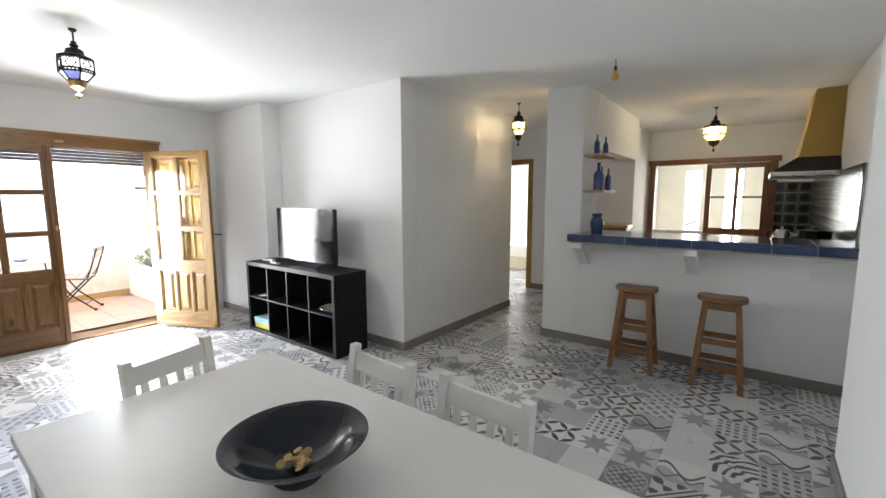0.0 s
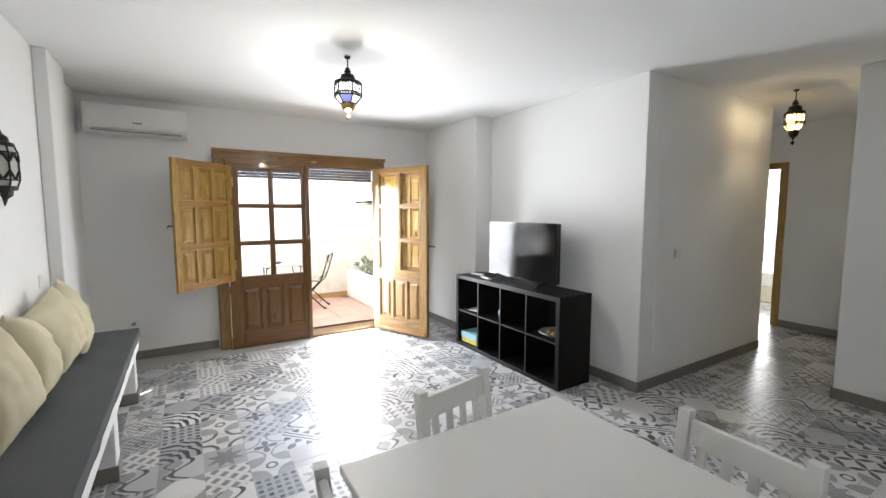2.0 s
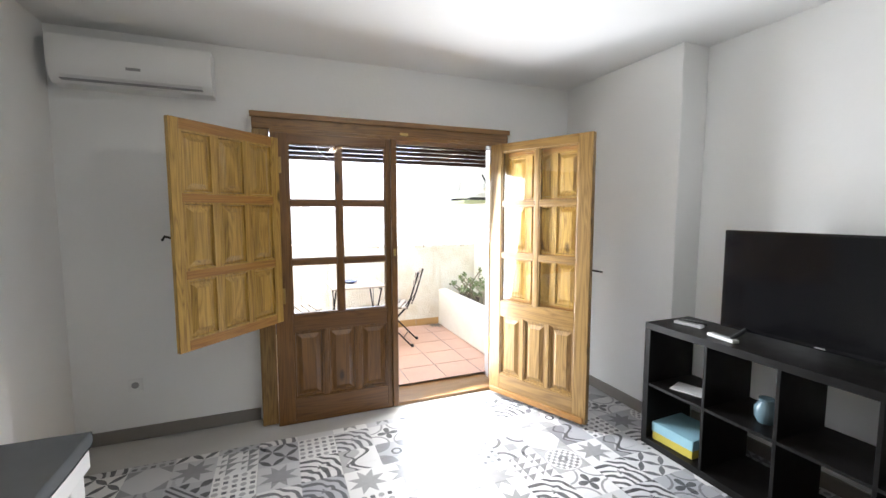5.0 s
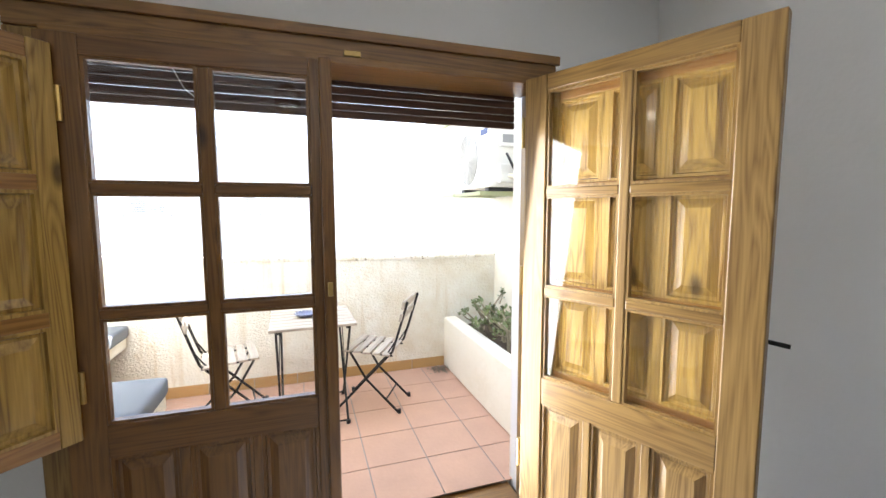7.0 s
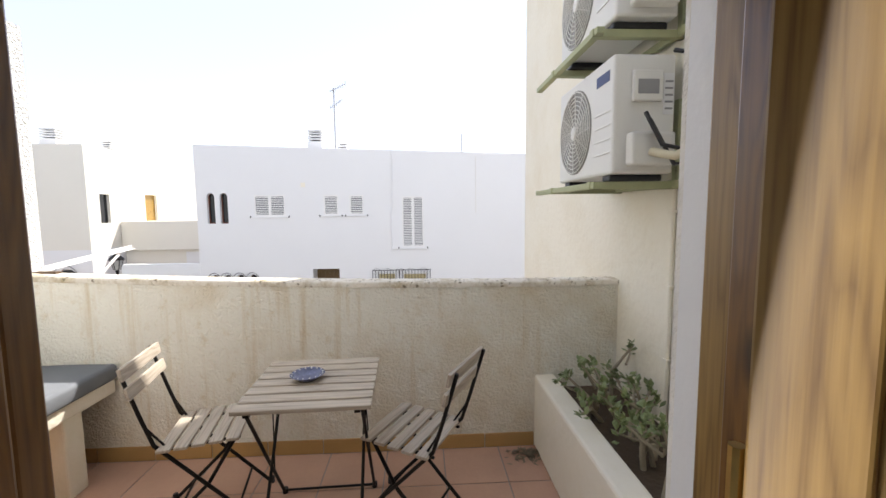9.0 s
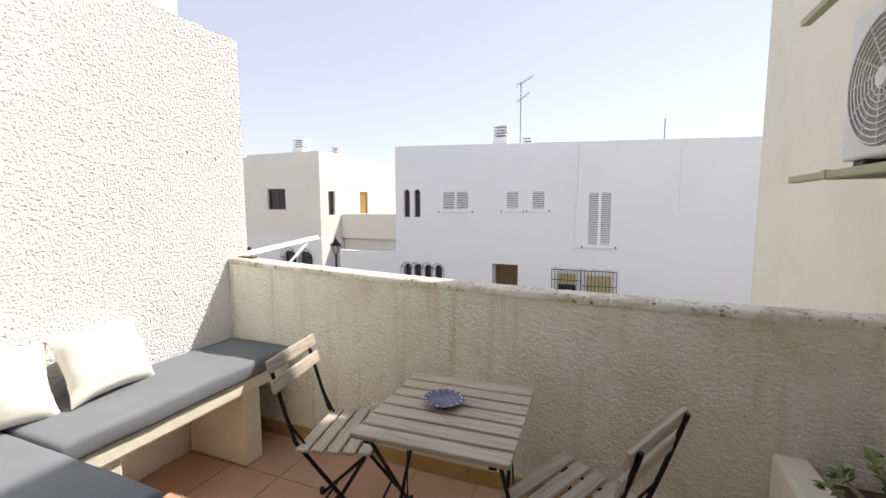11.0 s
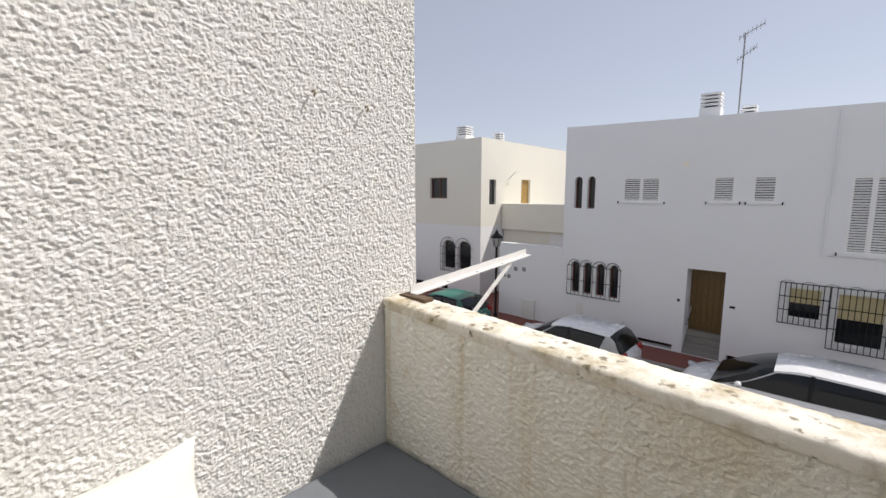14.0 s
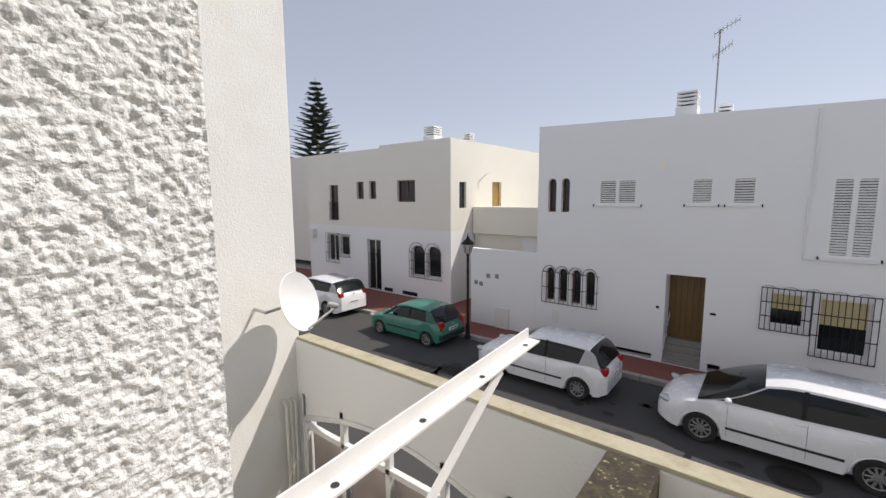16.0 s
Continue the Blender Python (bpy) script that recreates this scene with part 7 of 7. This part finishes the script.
    h2part("grille", grille("g", q[0] - 0.08, q[1] + 0.08, q[2] - 0.08, q[3] - 0.35, 7, 3, H2X, None, tops=[((q[0] + q[1]) / 2, 0.49)]), M_IRON, "black iron window grille")
for q in LOW[3:]:
    h2part("grille", grille("g", q[0] - 0.08, q[1] + 0.08, q[2] - 0.08, q[3] + 0.08, 7, 3, H2X, None), M_IRON, "black iron window grille")
h2part("gate", grille("g", -17.40, -16.50, -3.3, -1.4, 9, 2, H2X - 0.12, None), M_IRON)
h2part("balcony_rail", grille("g", -20.6, -19.8, 0.3, 1.3, 8, 1, H2X - 0.05, None), M_IRON)
for q in SIDE:
    is_door = q[0] < -25
    b = one_box(q[0], q[1], H2Y - 0.14, H2Y - 0.12, q[2], q[3])
    h2part("side_door" if is_door else "side_window", b, M_PINE if is_door else M_DARKGLASS)
h2part("wall_lamp", tube(bmesh.new(), [(-24.6, H2Y, 2.3), (-24.75, H2Y + 0.3, 2.65), (-25.0, H2Y + 0.35, 2.68)], 0.025, 6), M_CASE)
for y0, y1 in ((-16.2, -15.6), (-14.9, -13.9), (-19.5, -18.9)):
    h2part("cellar_vent", one_box(H2X, H2X + 0.012, y0, y1, -3.3, -3.12), M_IRON)
h2part("air_unit", one_box(H2X, H2X + 0.3, -22.6, -21.95, -0.8, -0.3, 0.02), M_CASE)
chimney(H2X - 0.8, -13.5, 4.0, 0.33, 0.45)
chimney(H2X - 2.5, -12.6, 3.9, 0.22, 0.35)
h3 = thing("house_corner", -30.0, -28.0, RZ, 0, "cream house at the end of the street", "house")
part("wall", wall_x(bmesh.new(), -4.0, 3.6, -6, 4.6, 0.1, 8.2), M_FACADE2, h3)
for z in (2.5, 4.5, 6.2):
    for y in (2.2, 3.6):
        w = part("window", one_box(3.6, 3.63, y - 0.4, y + 0.4, z, z + 1.1, 0.004), M_DARKGLASS, h3)
        part("sill", one_box(3.6, 3.72, y - 0.5, y + 0.5, z - 0.12, z - 0.02, 0.01), M_FACADE2, w)
bld = thing("house_row", -60, -70, RZ, 0, "distant white town houses down the street", "house")
part("wall", one_box(-20, 18, -20, 20, 0.1, 6.5), M_FACADE, bld)
part("roof", one_box(-20, 18.2, -20.2, 20.2, 6.5, 6.7), M_FACADE2, bld)
# Unseen near-side fronts, added to bounce sunlight onto the facades opposite.
own = thing("house_own", -3, 10, RZ, 0, "unseen white street front on the near side, added to bounce sunlight", "house")
part("wall", one_box(-6.6, -4.0, -7.3, 20, 0.1, 3.2), M_FACADE, own)
part("front", one_box(-2.73, -2.5, -7.3, 20, 3.2, 9.5), M_FACADE, own)
own2 = thing("house_next", -3, -15, RZ, 0, "unseen white neighbouring front, added to bounce sunlight", "house")
part("front", one_box(-6.9, -2.5, -20, 10.1, 0.1, 9.0), M_FACADE, own2)

# kerb stones, manholes, patches, lamp
kb = setting("kerb", one_box(-19.35, -19.335, -60, 40, RZ - 0.3, RZ + 0.10), M_KERB, "grey concrete kerb")
k_me = bpy.data.meshes.new("kerb_stone")
b = one_box(-19.42, -19.22, 0.006, 0.994, RZ - 0.05, RZ + 0.14, 0.02)
b.to_mesh(k_me)
b.free()
k_me.materials.append(M_KERB)
for j in range(-40, 12):
    o = new("kerb_stone", k_me)
    o.parent = kb
    o.location = (0, j, 0)
M_PATCH = plain("dark_asphalt_patch", (0.025, 0.024, 0.023), 0.8, var=0.3, scale=4, world_space=True)
M_CASTIRON = plain("cast_iron", (0.035, 0.03, 0.027), 0.6, 0.5, var=0.4, scale=30, bump=0.5, bscale=60)
for i, (x, y, w, l) in enumerate(((-16.15, -8.3, 0.30, 0.5), (-16.6, -7.5, 0.28, 0.35))):
    mh = thing("drain_grate", x, y, RZ, 8, "iron drain grate set in a tar patch", "drain")
    part("tar_patch", one_box(-w - 0.12, w + 0.12, -l - 0.12, l + 0.12, 0, 0.005), M_PATCH, mh)
    for k in range(7):
        yy = -l + 0.08 + k * (2 * l - 0.16) / 6
        part("bar", one_box(-w, w, yy - 0.03, yy + 0.03, 0.005, 0.018, 0.003), M_CASTIRON, mh)
mh = thing("manhole_cover", -16.6, 0.18, RZ, 0, "round cast-iron manhole cover", "manhole")
part("ring", lathe(bmesh.new(), [(0, 0), (0.40, 0), (0.40, 0.008), (0.33, 0.012), (0.32, 0.006), (0, 0.006)], 32), M_CASTIRON, mh)
part("cover", lathe(bmesh.new(), [(0.31, 0.006), (0.31, 0.014), (0, 0.016)], 32), M_CASTIRON, mh)
rng = random.Random(21)
sp = bmesh.new()
for i in range(26):
    cx, cy, r = rng.uniform(-18.4, -15.2), rng.uniform(-4.2, -1.8) if i < 18 else rng.uniform(-9, 2), rng.uniform(0.04, 0.16)
    ring = [sp.verts.new((cx + r * rng.uniform(0.6, 1.2) * math.cos(a), cy + 1.3 * r * rng.uniform(0.6, 1.2) * math.sin(a), RZ + 0.003)) for a in (6.283 * k / 9 for k in range(9))]
    sp.faces.new(ring)
tagged(part("oil_stain", sp, M_PATCH, None, "dark oil stains on the asphalt"), category="stain", kind="stuff")

sl = thing("street_lamp", -18.95, -8.55, RZ + 0.13, 0, "black cast-iron street lamp with a glass lantern", "street lamp")
part("post", lathe(bmesh.new(), [(0, 0), (0.11, 0), (0.11, 0.08), (0.08, 0.12), (0.07, 0.5), (0.045, 0.55), (0.04, 2.9), (0.06, 2.95), (0.03, 3.0), (0, 3.0)], 14), M_IRON, sl)
part("lantern_glass", lathe(bmesh.new(), [(0.09, 3.0), (0.18, 3.32)], 6), M_FROST, sl)
bm = bmesh.new()
for k in range(6):
    a = k * math.pi / 3
    tube(bm, [(0.09 * math.cos(a), 0.09 * math.sin(a), 3.0), (0.185 * math.cos(a), 0.185 * math.sin(a), 3.33)], 0.012, 5)
part("lantern_frame", bm, M_IRON, sl)
part("lantern_cap", lathe(bmesh.new(), [(0.23, 3.32), (0.20, 3.37), (0.10, 3.47), (0.06, 3.5), (0.05, 3.56), (0.015, 3.6), (0.01, 3.68), (0, 3.68)], 6), M_IRON, sl)

# tall tree behind the roofs
tr = thing("norfolk_pine", -45.0, -53.5, RZ, 0, "tall dark green norfolk pine behind the houses", "tree")
M_NEEDLE = plain("dark_needles", (0.022, 0.035, 0.022), 0.8, var=0.4, scale=3)
part("trunk", tube(bmesh.new(), [(0, 0, 0), (0, 0, 12), (0, 0, 22.3)], [0.5, 0.3, 0.03], 8), M_STEM, tr)
rng = random.Random(5)
nb = bmesh.new()
lv = 17
for k in range(lv):
    z = 8.5 + 13.5 * (k / lv) ** 0.95
    R = 5.2 * (1 - k / lv) ** 0.85 + 0.35
    nbr = 9 if k < 12 else 6
    for q in range(nbr):
        a = 6.283 * q / nbr + rng.uniform(-0.25, 0.25)
        r = R * rng.uniform(0.75, 1.08)
        way, sd_ = Vector((math.cos(a), math.sin(a), 0)), Vector((-math.sin(a), math.cos(a), 0))
        tube(nb, [(0, 0, z), way * r * 0.6 + Vector((0, 0, z + 0.02 * r)), way * r + Vector((0, 0, z + 0.12 * r))], [0.07, 0.05, 0.02], 4)
        m_ = max(5, int(r * 5))
        for i in range(m_):
            f = 0.25 + 0.75 * i / m_
            c = way * r * f + Vector((0, 0, z + 0.12 * r * f * f))
            for s in (-1, 1):
                L = 0.75 * (1.15 - f) * rng.uniform(0.7, 1.2) + 0.18
                e = c + sd_ * s * L + way * 0.3 * L + Vector((0, 0, rng.uniform(0.02, 0.2)))
                w_ = way * 0.07 + Vector((0, 0, 0.09))
                nb.faces.new([nb.verts.new(p) for p in (c - w_, c + w_, e)])
part("crown", nb, M_NEEDLE, tr, "tiered dark green branches")

# ---- parked cars ----
M_CARWHITE = plain("white_car_paint", (0.80, 0.80, 0.80), 0.25, var=0.02, bump=0, coat=0.8)
M_CARGREEN = plain("green_car_paint", (0.045, 0.20, 0.15), 0.35, var=0.08, bump=0, coat=0.5)
M_CARGLASS = plain("tinted_car_glass", (0.010, 0.012, 0.013), 0.05, var=0.1, bump=0, spec=0.35)
M_TYRE = plain("black_rubber", (0.018, 0.018, 0.018), 0.85, var=0.2, scale=20)
M_ALLOY = plain("silver_alloy", (0.50, 0.50, 0.50), 0.3, 0.9, var=0.1)
M_TAIL = plain("red_tail_lens", (0.35, 0.012, 0.012), 0.15, var=0.2, bump=0)
M_HEAD = plain("clear_headlight", (0.55, 0.56, 0.57), 0.1, 0.3, var=0.2, bump=0)
M_TRIM = plain("dark_car_trim", (0.025, 0.025, 0.026), 0.6, var=0.1)


def curve(stations, x):
    """Smooth value at x through (x, value) stations, with level slopes at their peaks."""
    n = len(stations)
    if x <= stations[0][0]:
        return stations[0][1]

    def slope(k):
        if k == 0 or k == n - 1:
            a, b = (0, 1) if k == 0 else (n - 2, n - 1)
            return (stations[b][1] - stations[a][1]) / (stations[b][0] - stations[a][0])
        p = (stations[k][1] - stations[k - 1][1]) / (stations[k][0] - stations[k - 1][0])
        q = (stations[k + 1][1] - stations[k][1]) / (stations[k + 1][0] - stations[k][0])
        return 0.0 if p * q <= 0 else 2 * p * q / (p + q)
    for k in range(n - 1):
        (x0, v0), (x1, v1) = stations[k], stations[k + 1]
        if x <= x1:
            h = x1 - x0
            f = (x - x0) / h
            return (2 * f ** 3 - 3 * f * f + 1) * v0 + (f ** 3 - 2 * f * f + f) * h * slope(k) + (3 * f * f - 2 * f ** 3) * v1 + (f ** 3 - f * f) * h * slope(k + 1)
    return stations[-1][1]


def car(label, m, paint, L, W, Hc, hood, belt, roof, wheels, rw, spokes, tail_tall=False, alloy=True, trim_bumpers=False):
    """hood: upper line of the body; roof: upper line of the cabin (x, z); belt: height of the glass foot; local x runs from front (0) to rear (L)."""
    c = tagged(new("car"), label, "car", "parked cars")
    c.matrix_world = m
    n = 60
    xs = [L * i / n for i in range(n + 1)]

    def half_width(x):
        f = x / L
        nose = min(1.0, 0.70 + 0.30 * min(1, f / 0.10) ** 0.6)
        tail = min(1.0, 0.80 + 0.20 * min(1, (1 - f) / 0.08) ** 0.6)
        return W / 2 * nose * tail * (1 - 0.03 * (2 * f - 1) ** 2)

    def arch(x):
        z = 0.20
        for wx in wheels:
            d = abs(x - wx)
            if d < rw + 0.05:
                z = max(z, math.sqrt((rw + 0.05) ** 2 - d * d) + rw - 0.02)
        return z
    bm = bmesh.new()
    rows = []
    for x in xs:
        w, zt = half_width(x), curve(hood, x)
        zb = arch(x)
        lo = 0.20 + 0.10 * max(0, 1 - x / (0.06 * L)) + 0.10 * max(0, 1 - (L - x) / (0.05 * L))
        zb = max(zb, lo)
        mid = zb + (zt - zb) * 0.5
        prof = [(0.0, lo), (w * 0.86, lo), (w * 0.97, zb), (w, mid), (w * 0.985, zb + (zt - zb) * 0.8), (w * 0.90, zt - 0.015), (w * 0.55, zt + 0.022), (0.0, zt + 0.035)]
        rows.append([bm.verts.new((x, s * y, z)) for s in (1,) for y, z in prof] + [bm.verts.new((x, -y, z)) for y, z in prof[-2:0:-1]])
    k_ = len(rows[0])
    for a, b in zip(rows, rows[1:]):
        for k in range(k_):
            bm.faces.new((a[k], b[k], b[(k + 1) % k_], a[(k + 1) % k_]))
    bm.faces.new(rows[0])
    bm.faces.new(rows[-1][::-1])
    bmesh.ops.recalc_face_normals(bm, faces=bm.faces)
    body = part("body", bm, paint, c, "", 40)
    # cabin: glass shell with a painted roof over it
    gx0, gx1 = roof[0][0], roof[-1][0]
    gm, rm = bmesh.new(), bmesh.new()
    grows, rrows = [], []
    ng = 48
    for i in range(ng + 1):
        x = gx0 + (gx1 - gx0) * i / ng
        zt, zb = curve(roof, x), curve(hood, x) - 0.02
        zt = max(zt, zb + 0.012)
        w0 = half_width(x) * 0.93
        h_ = zt - zb
        w1 = w0 - 0.30 * h_
        prof = [(w0, zb), (w0 - 0.10 * h_, zb + h_ * 0.45), (w1 + 0.02, zb + h_ * 0.88), (w1 - 0.10, zb + h_ * 0.985), (0, zt + 0.015)]
        grows.append([gm.verts.new((x, y, z)) for y, z in prof] + [gm.verts.new((x, -y, z)) for y, z in prof[-2::-1]])
        peak = max(z for _, z in roof)
        if zt > peak - 0.062 * Hc:
            tp = [(w1 + 0.032, zb + h_ * 0.84), (w1 + 0.022, zb + h_ * 0.92), (w1 - 0.09, zb + h_ * 1.0), (0, zt + 0.028)]
            rrows.append([rm.verts.new((x, y, z)) for y, z in tp] + [rm.verts.new((x, -y, z)) for y, z in tp[-2::-1]])
    for rows_, bmx in ((grows, gm), (rrows, rm)):
        for a, b in zip(rows_, rows_[1:]):
            for k in range(len(a) - 1):
                bmx.faces.new((a[k], b[k], b[k + 1], a[k + 1]))
        bmesh.ops.recalc_face_normals(bmx, faces=bmx.faces)
    part("glazing", gm, M_CARGLASS, c, "dark tinted windows", 50)
    bmesh.ops.solidify(rm, geom=rm.faces[:], thickness=0.012)
    part("roof", rm, paint, c, "", 50)
    # pillars: panels that lie on the glazing, each between two slanted edges
    def glass_at(x, f):
        zt, zb = curve(roof, x), curve(hood, x) - 0.02
        h_ = max(0.012, zt - zb)
        w0 = half_width(x) * 0.93
        y = w0 - 0.10 * h_ * f / 0.45 if f < 0.45 else w0 - 0.10 * h_ - (0.20 * h_ - 0.02) * (f - 0.45) / 0.43
        return y, zb + h_ * f
    cx_ = gx0 + (gx1 - gx0) * 0.47
    front_foot, front_head = gx0 + 0.22, roof[1][0] + 0.14
    rear_head, rear_foot = roof[-2][0], gx1
    zones = ((front_foot, front_foot + 0.09, front_head, front_head + 0.07, paint), (cx_, cx_ + 0.07, cx_ + 0.03, cx_ + 0.10, M_TRIM),
             (rear_foot - 0.62, rear_foot - 0.04, rear_head - 0.16, rear_head + 0.12, paint))
    for s in (-1, 1):
        for foot0, foot1, head0, head1, mat_ in zones:
            pb = bmesh.new()
            net = []
            for q in range(7):
                f = 0.92 * q / 6
                net.append([])
                for k in range(6):
                    x = (foot0 + (foot1 - foot0) * k / 5) * (1 - q / 6) + (head0 + (head1 - head0) * k / 5) * q / 6
                    y, z = glass_at(x, f)
                    net[-1].append(pb.verts.new((x, s * (y + 0.007), z)))
            for a, b in zip(net, net[1:]):
                for k in range(5):
                    pb.faces.new((a[k], a[k + 1], b[k + 1], b[k]) if s < 0 else (a[k], b[k], b[k + 1], a[k + 1]))
            bmesh.ops.solidify(pb, geom=pb.faces[:], thickness=0.006)
            part("pillar", pb, mat_, c, "", 50)
    for wx in wheels:
        for s in (-1, 1):
            y = s * (W / 2 - 0.10)
            wh = part("wheel", lathe(bmesh.new(), [(rw * 0.62, -0.09), (rw * 0.90, -0.10), (rw, -0.07), (rw, 0.07), (rw * 0.90, 0.10), (rw * 0.62, 0.09)], 28), M_TYRE, c, "black rubber tyre", 40)
            wh.matrix_local = pose(wx, y, rw, -90 * s)
            part("rim", lathe(bmesh.new(), [(rw * 0.64, 0.09), (rw * 0.60, 0.085), (rw * 0.57, 0.03), (0, 0.02)], 24), M_TRIM, wh, "", 40)
            sb = bmesh.new()
            for q in range(spokes):
                box(sb, 0.03, rw * 0.60, -0.022, 0.022, 0.06, 0.085, 0.006, pose(0, 0, 0, 0, 0, 360 * q / spokes))
            lathe(sb, [(0, 0.09), (0.05, 0.09), (0.06, 0.06), (0.06, 0.03)], 16)
            lathe(sb, [(rw * 0.64, 0.092), (rw * 0.58, 0.088), (rw * 0.58, 0.07)], 28)
            part("spokes", sb, M_ALLOY, wh, "silver wheel spokes")
            ab = bmesh.new()
            arc = [(wx + (rw + 0.052) * math.cos(a), s * (half_width(wx) * 0.992 + 0.002), rw - 0.02 + (rw + 0.052) * math.sin(a)) for a in (math.pi * q / 14 for q in range(15))]
            tube(ab, arc, 0.016, 5)
            part("wheel_arch", ab, paint, c)
    zh = curve(hood, 0.25)
    for s in (-1, 1):
        hb = bmesh.new()
        bmesh.ops.create_icosphere(hb, subdivisions=3, radius=1.0, matrix=Matrix.LocRotScale((0.24, s * W * 0.36, zh - 0.11), Euler((0, 0.35, -0.5 * s)), (0.24, 0.13, 0.085)))
        part("headlight", hb, M_HEAD, c, "clear headlight", 60)
        tbm_ = one_box(L - 0.22, L - 0.012, s * W * 0.36 - 0.11, s * W * 0.36 + 0.11, belt - (0.28 if tail_tall else 0.20), belt + (0.05 if tail_tall else 0.0), 0.03)
        part("tail_light", tbm_, M_TAIL, c, "red tail light")
        mb = bmesh.new()
        bmesh.ops.create_icosphere(mb, subdivisions=2, radius=1.0, matrix=Matrix.LocRotScale((gx0 + 0.55, s * (W / 2 + 0.06), belt + 0.06), None, (0.07, 0.10, 0.065)))
        part("door_mirror", mb, paint, c, "", 60)
        for x in ((gx0 + gx1) / 2 - 0.12, (gx0 + gx1) / 2 + 0.75):
            part("door_handle", one_box(x - 0.09, x + 0.09, s * half_width(x) * 0.985 - 0.012, s * half_width(x) * 0.985 + 0.014, belt - 0.12, belt - 0.09, 0.008), paint, c)
        part("side_moulding", one_box(wheels[0] + rw + 0.12, wheels[1] - rw - 0.12, s * W * 0.497 - 0.012, s * W * 0.497 + 0.012, 0.46, 0.51, 0.006), M_TRIM, c)
        for x in (gx0 + 0.55, (gx0 + gx1) / 2, gx1 - 0.75):
            gp_ = tube(bmesh.new(), [(x, s * half_width(x) * 0.992, 0.30), (x, s * half_width(x) * 1.003, 0.52), (x, s * half_width(x) * 0.988, belt - 0.06)], 0.004, 4)
            part("door_gap", gp_, M_TRIM, c)
    part("front_bumper", one_box(-0.005, 0.03, -W * 0.30, W * 0.30, 0.26, 0.40, 0.01), M_TRIM, c)
    if trim_bumpers:
        part("rear_bumper", one_box(L - 0.12, L + 0.03, -W * 0.44, W * 0.44, 0.32, 0.50, 0.03), M_TRIM, c)
    part("number_plate", one_box(L - 0.01, L + 0.012, -0.26, 0.26, 0.60, 0.71, 0.004), M_WHITEPLAST, c)
    part("plate_marks", one_box(L + 0.0125, L + 0.014, -0.20, 0.20, 0.635, 0.675), M_TRIM, c)
    part("roof_aerial", tube(bmesh.new(), [(roof[-2][0] - 0.1, 0, Hc + 0.01), (roof[-2][0] + 0.1, 0, Hc + 0.2)], 0.006, 5), M_TRIM, c)
    part("rear_wiper", tube(bmesh.new(), [(gx1 - 0.06, 0.0, belt + 0.08), (gx1 - 0.10, 0.3, belt + 0.14)], 0.008, 5), M_TRIM, c)
    part("badge", lathe(bmesh.new(), [(0, 0), (0.045, 0), (0.045, 0.008), (0, 0.01)], 16), M_ALLOY, c).matrix_local = pose(L - 0.02, 0, belt - 0.10, 0, 90, 0)
    return c


def stand(x, y, rz=0.0):
    """Front towards -y of the street."""
    return pose(x, y, RZ, 0, 0, 90 + rz)


K = 0.95
car("white small hatchback parked at the kerb", stand(-17.9, -7.05) @ Matrix.Scale(K, 4), M_CARWHITE, 3.97, 1.68, 1.46,
    [(0, 0.58), (0.2, 0.74), (0.9, 0.90), (1.15, 0.95), (2.5, 0.97), (3.6, 0.99), (3.85, 0.93), (3.97, 0.80)], 0.96,
    [(0.85, 0.90), (1.75, 1.38), (2.3, 1.46), (3.2, 1.43), (3.55, 1.36), (3.88, 0.96)], (0.78, 3.25), 0.31, 10)
car("white people carrier parked in the street", stand(-17.75, -2.15) @ Matrix.Scale(K, 4), M_CARWHITE, 4.5, 1.81, 1.63,
    [(0, 0.60), (0.2, 0.78), (0.9, 0.98), (1.2, 1.05), (2.5, 1.06), (4.1, 1.10), (4.35, 1.05), (4.5, 0.85)], 1.05,
    [(0.80, 0.98), (1.85, 1.52), (2.5, 1.63), (3.6, 1.60), (4.05, 1.52), (4.42, 1.06)], (0.88, 3.60), 0.33, 10)
car("faded green small hatchback parked at the kerb", stand(-18.4, -12.3) @ Matrix.Scale(K, 4), M_CARGREEN, 3.72, 1.58, 1.37,
    [(0, 0.55), (0.15, 0.70), (0.9, 0.84), (1.1, 0.90), (2.4, 0.92), (3.4, 0.93), (3.62, 0.88), (3.72, 0.75)], 0.90,
    [(0.88, 0.85), (1.6, 1.30), (2.1, 1.37), (2.9, 1.35), (3.15, 1.30), (3.66, 0.90)], (0.70, 3.09), 0.29, 8, True, True, True)
car("white sport utility car parked at the kerb", stand(-18.75, -18.6) @ Matrix.Scale(K, 4), M_CARWHITE, 4.45, 1.84, 1.62,
    [(0, 0.72), (0.2, 0.90), (0.9, 1.04), (1.2, 1.08), (2.5, 1.10), (4.0, 1.14), (4.3, 1.10), (4.45, 0.9)], 1.10,
    [(1.0, 1.05), (1.85, 1.52), (2.4, 1.62), (3.6, 1.58), (4.0, 1.50), (4.38, 1.12)], (0.88, 3.55), 0.35, 10)
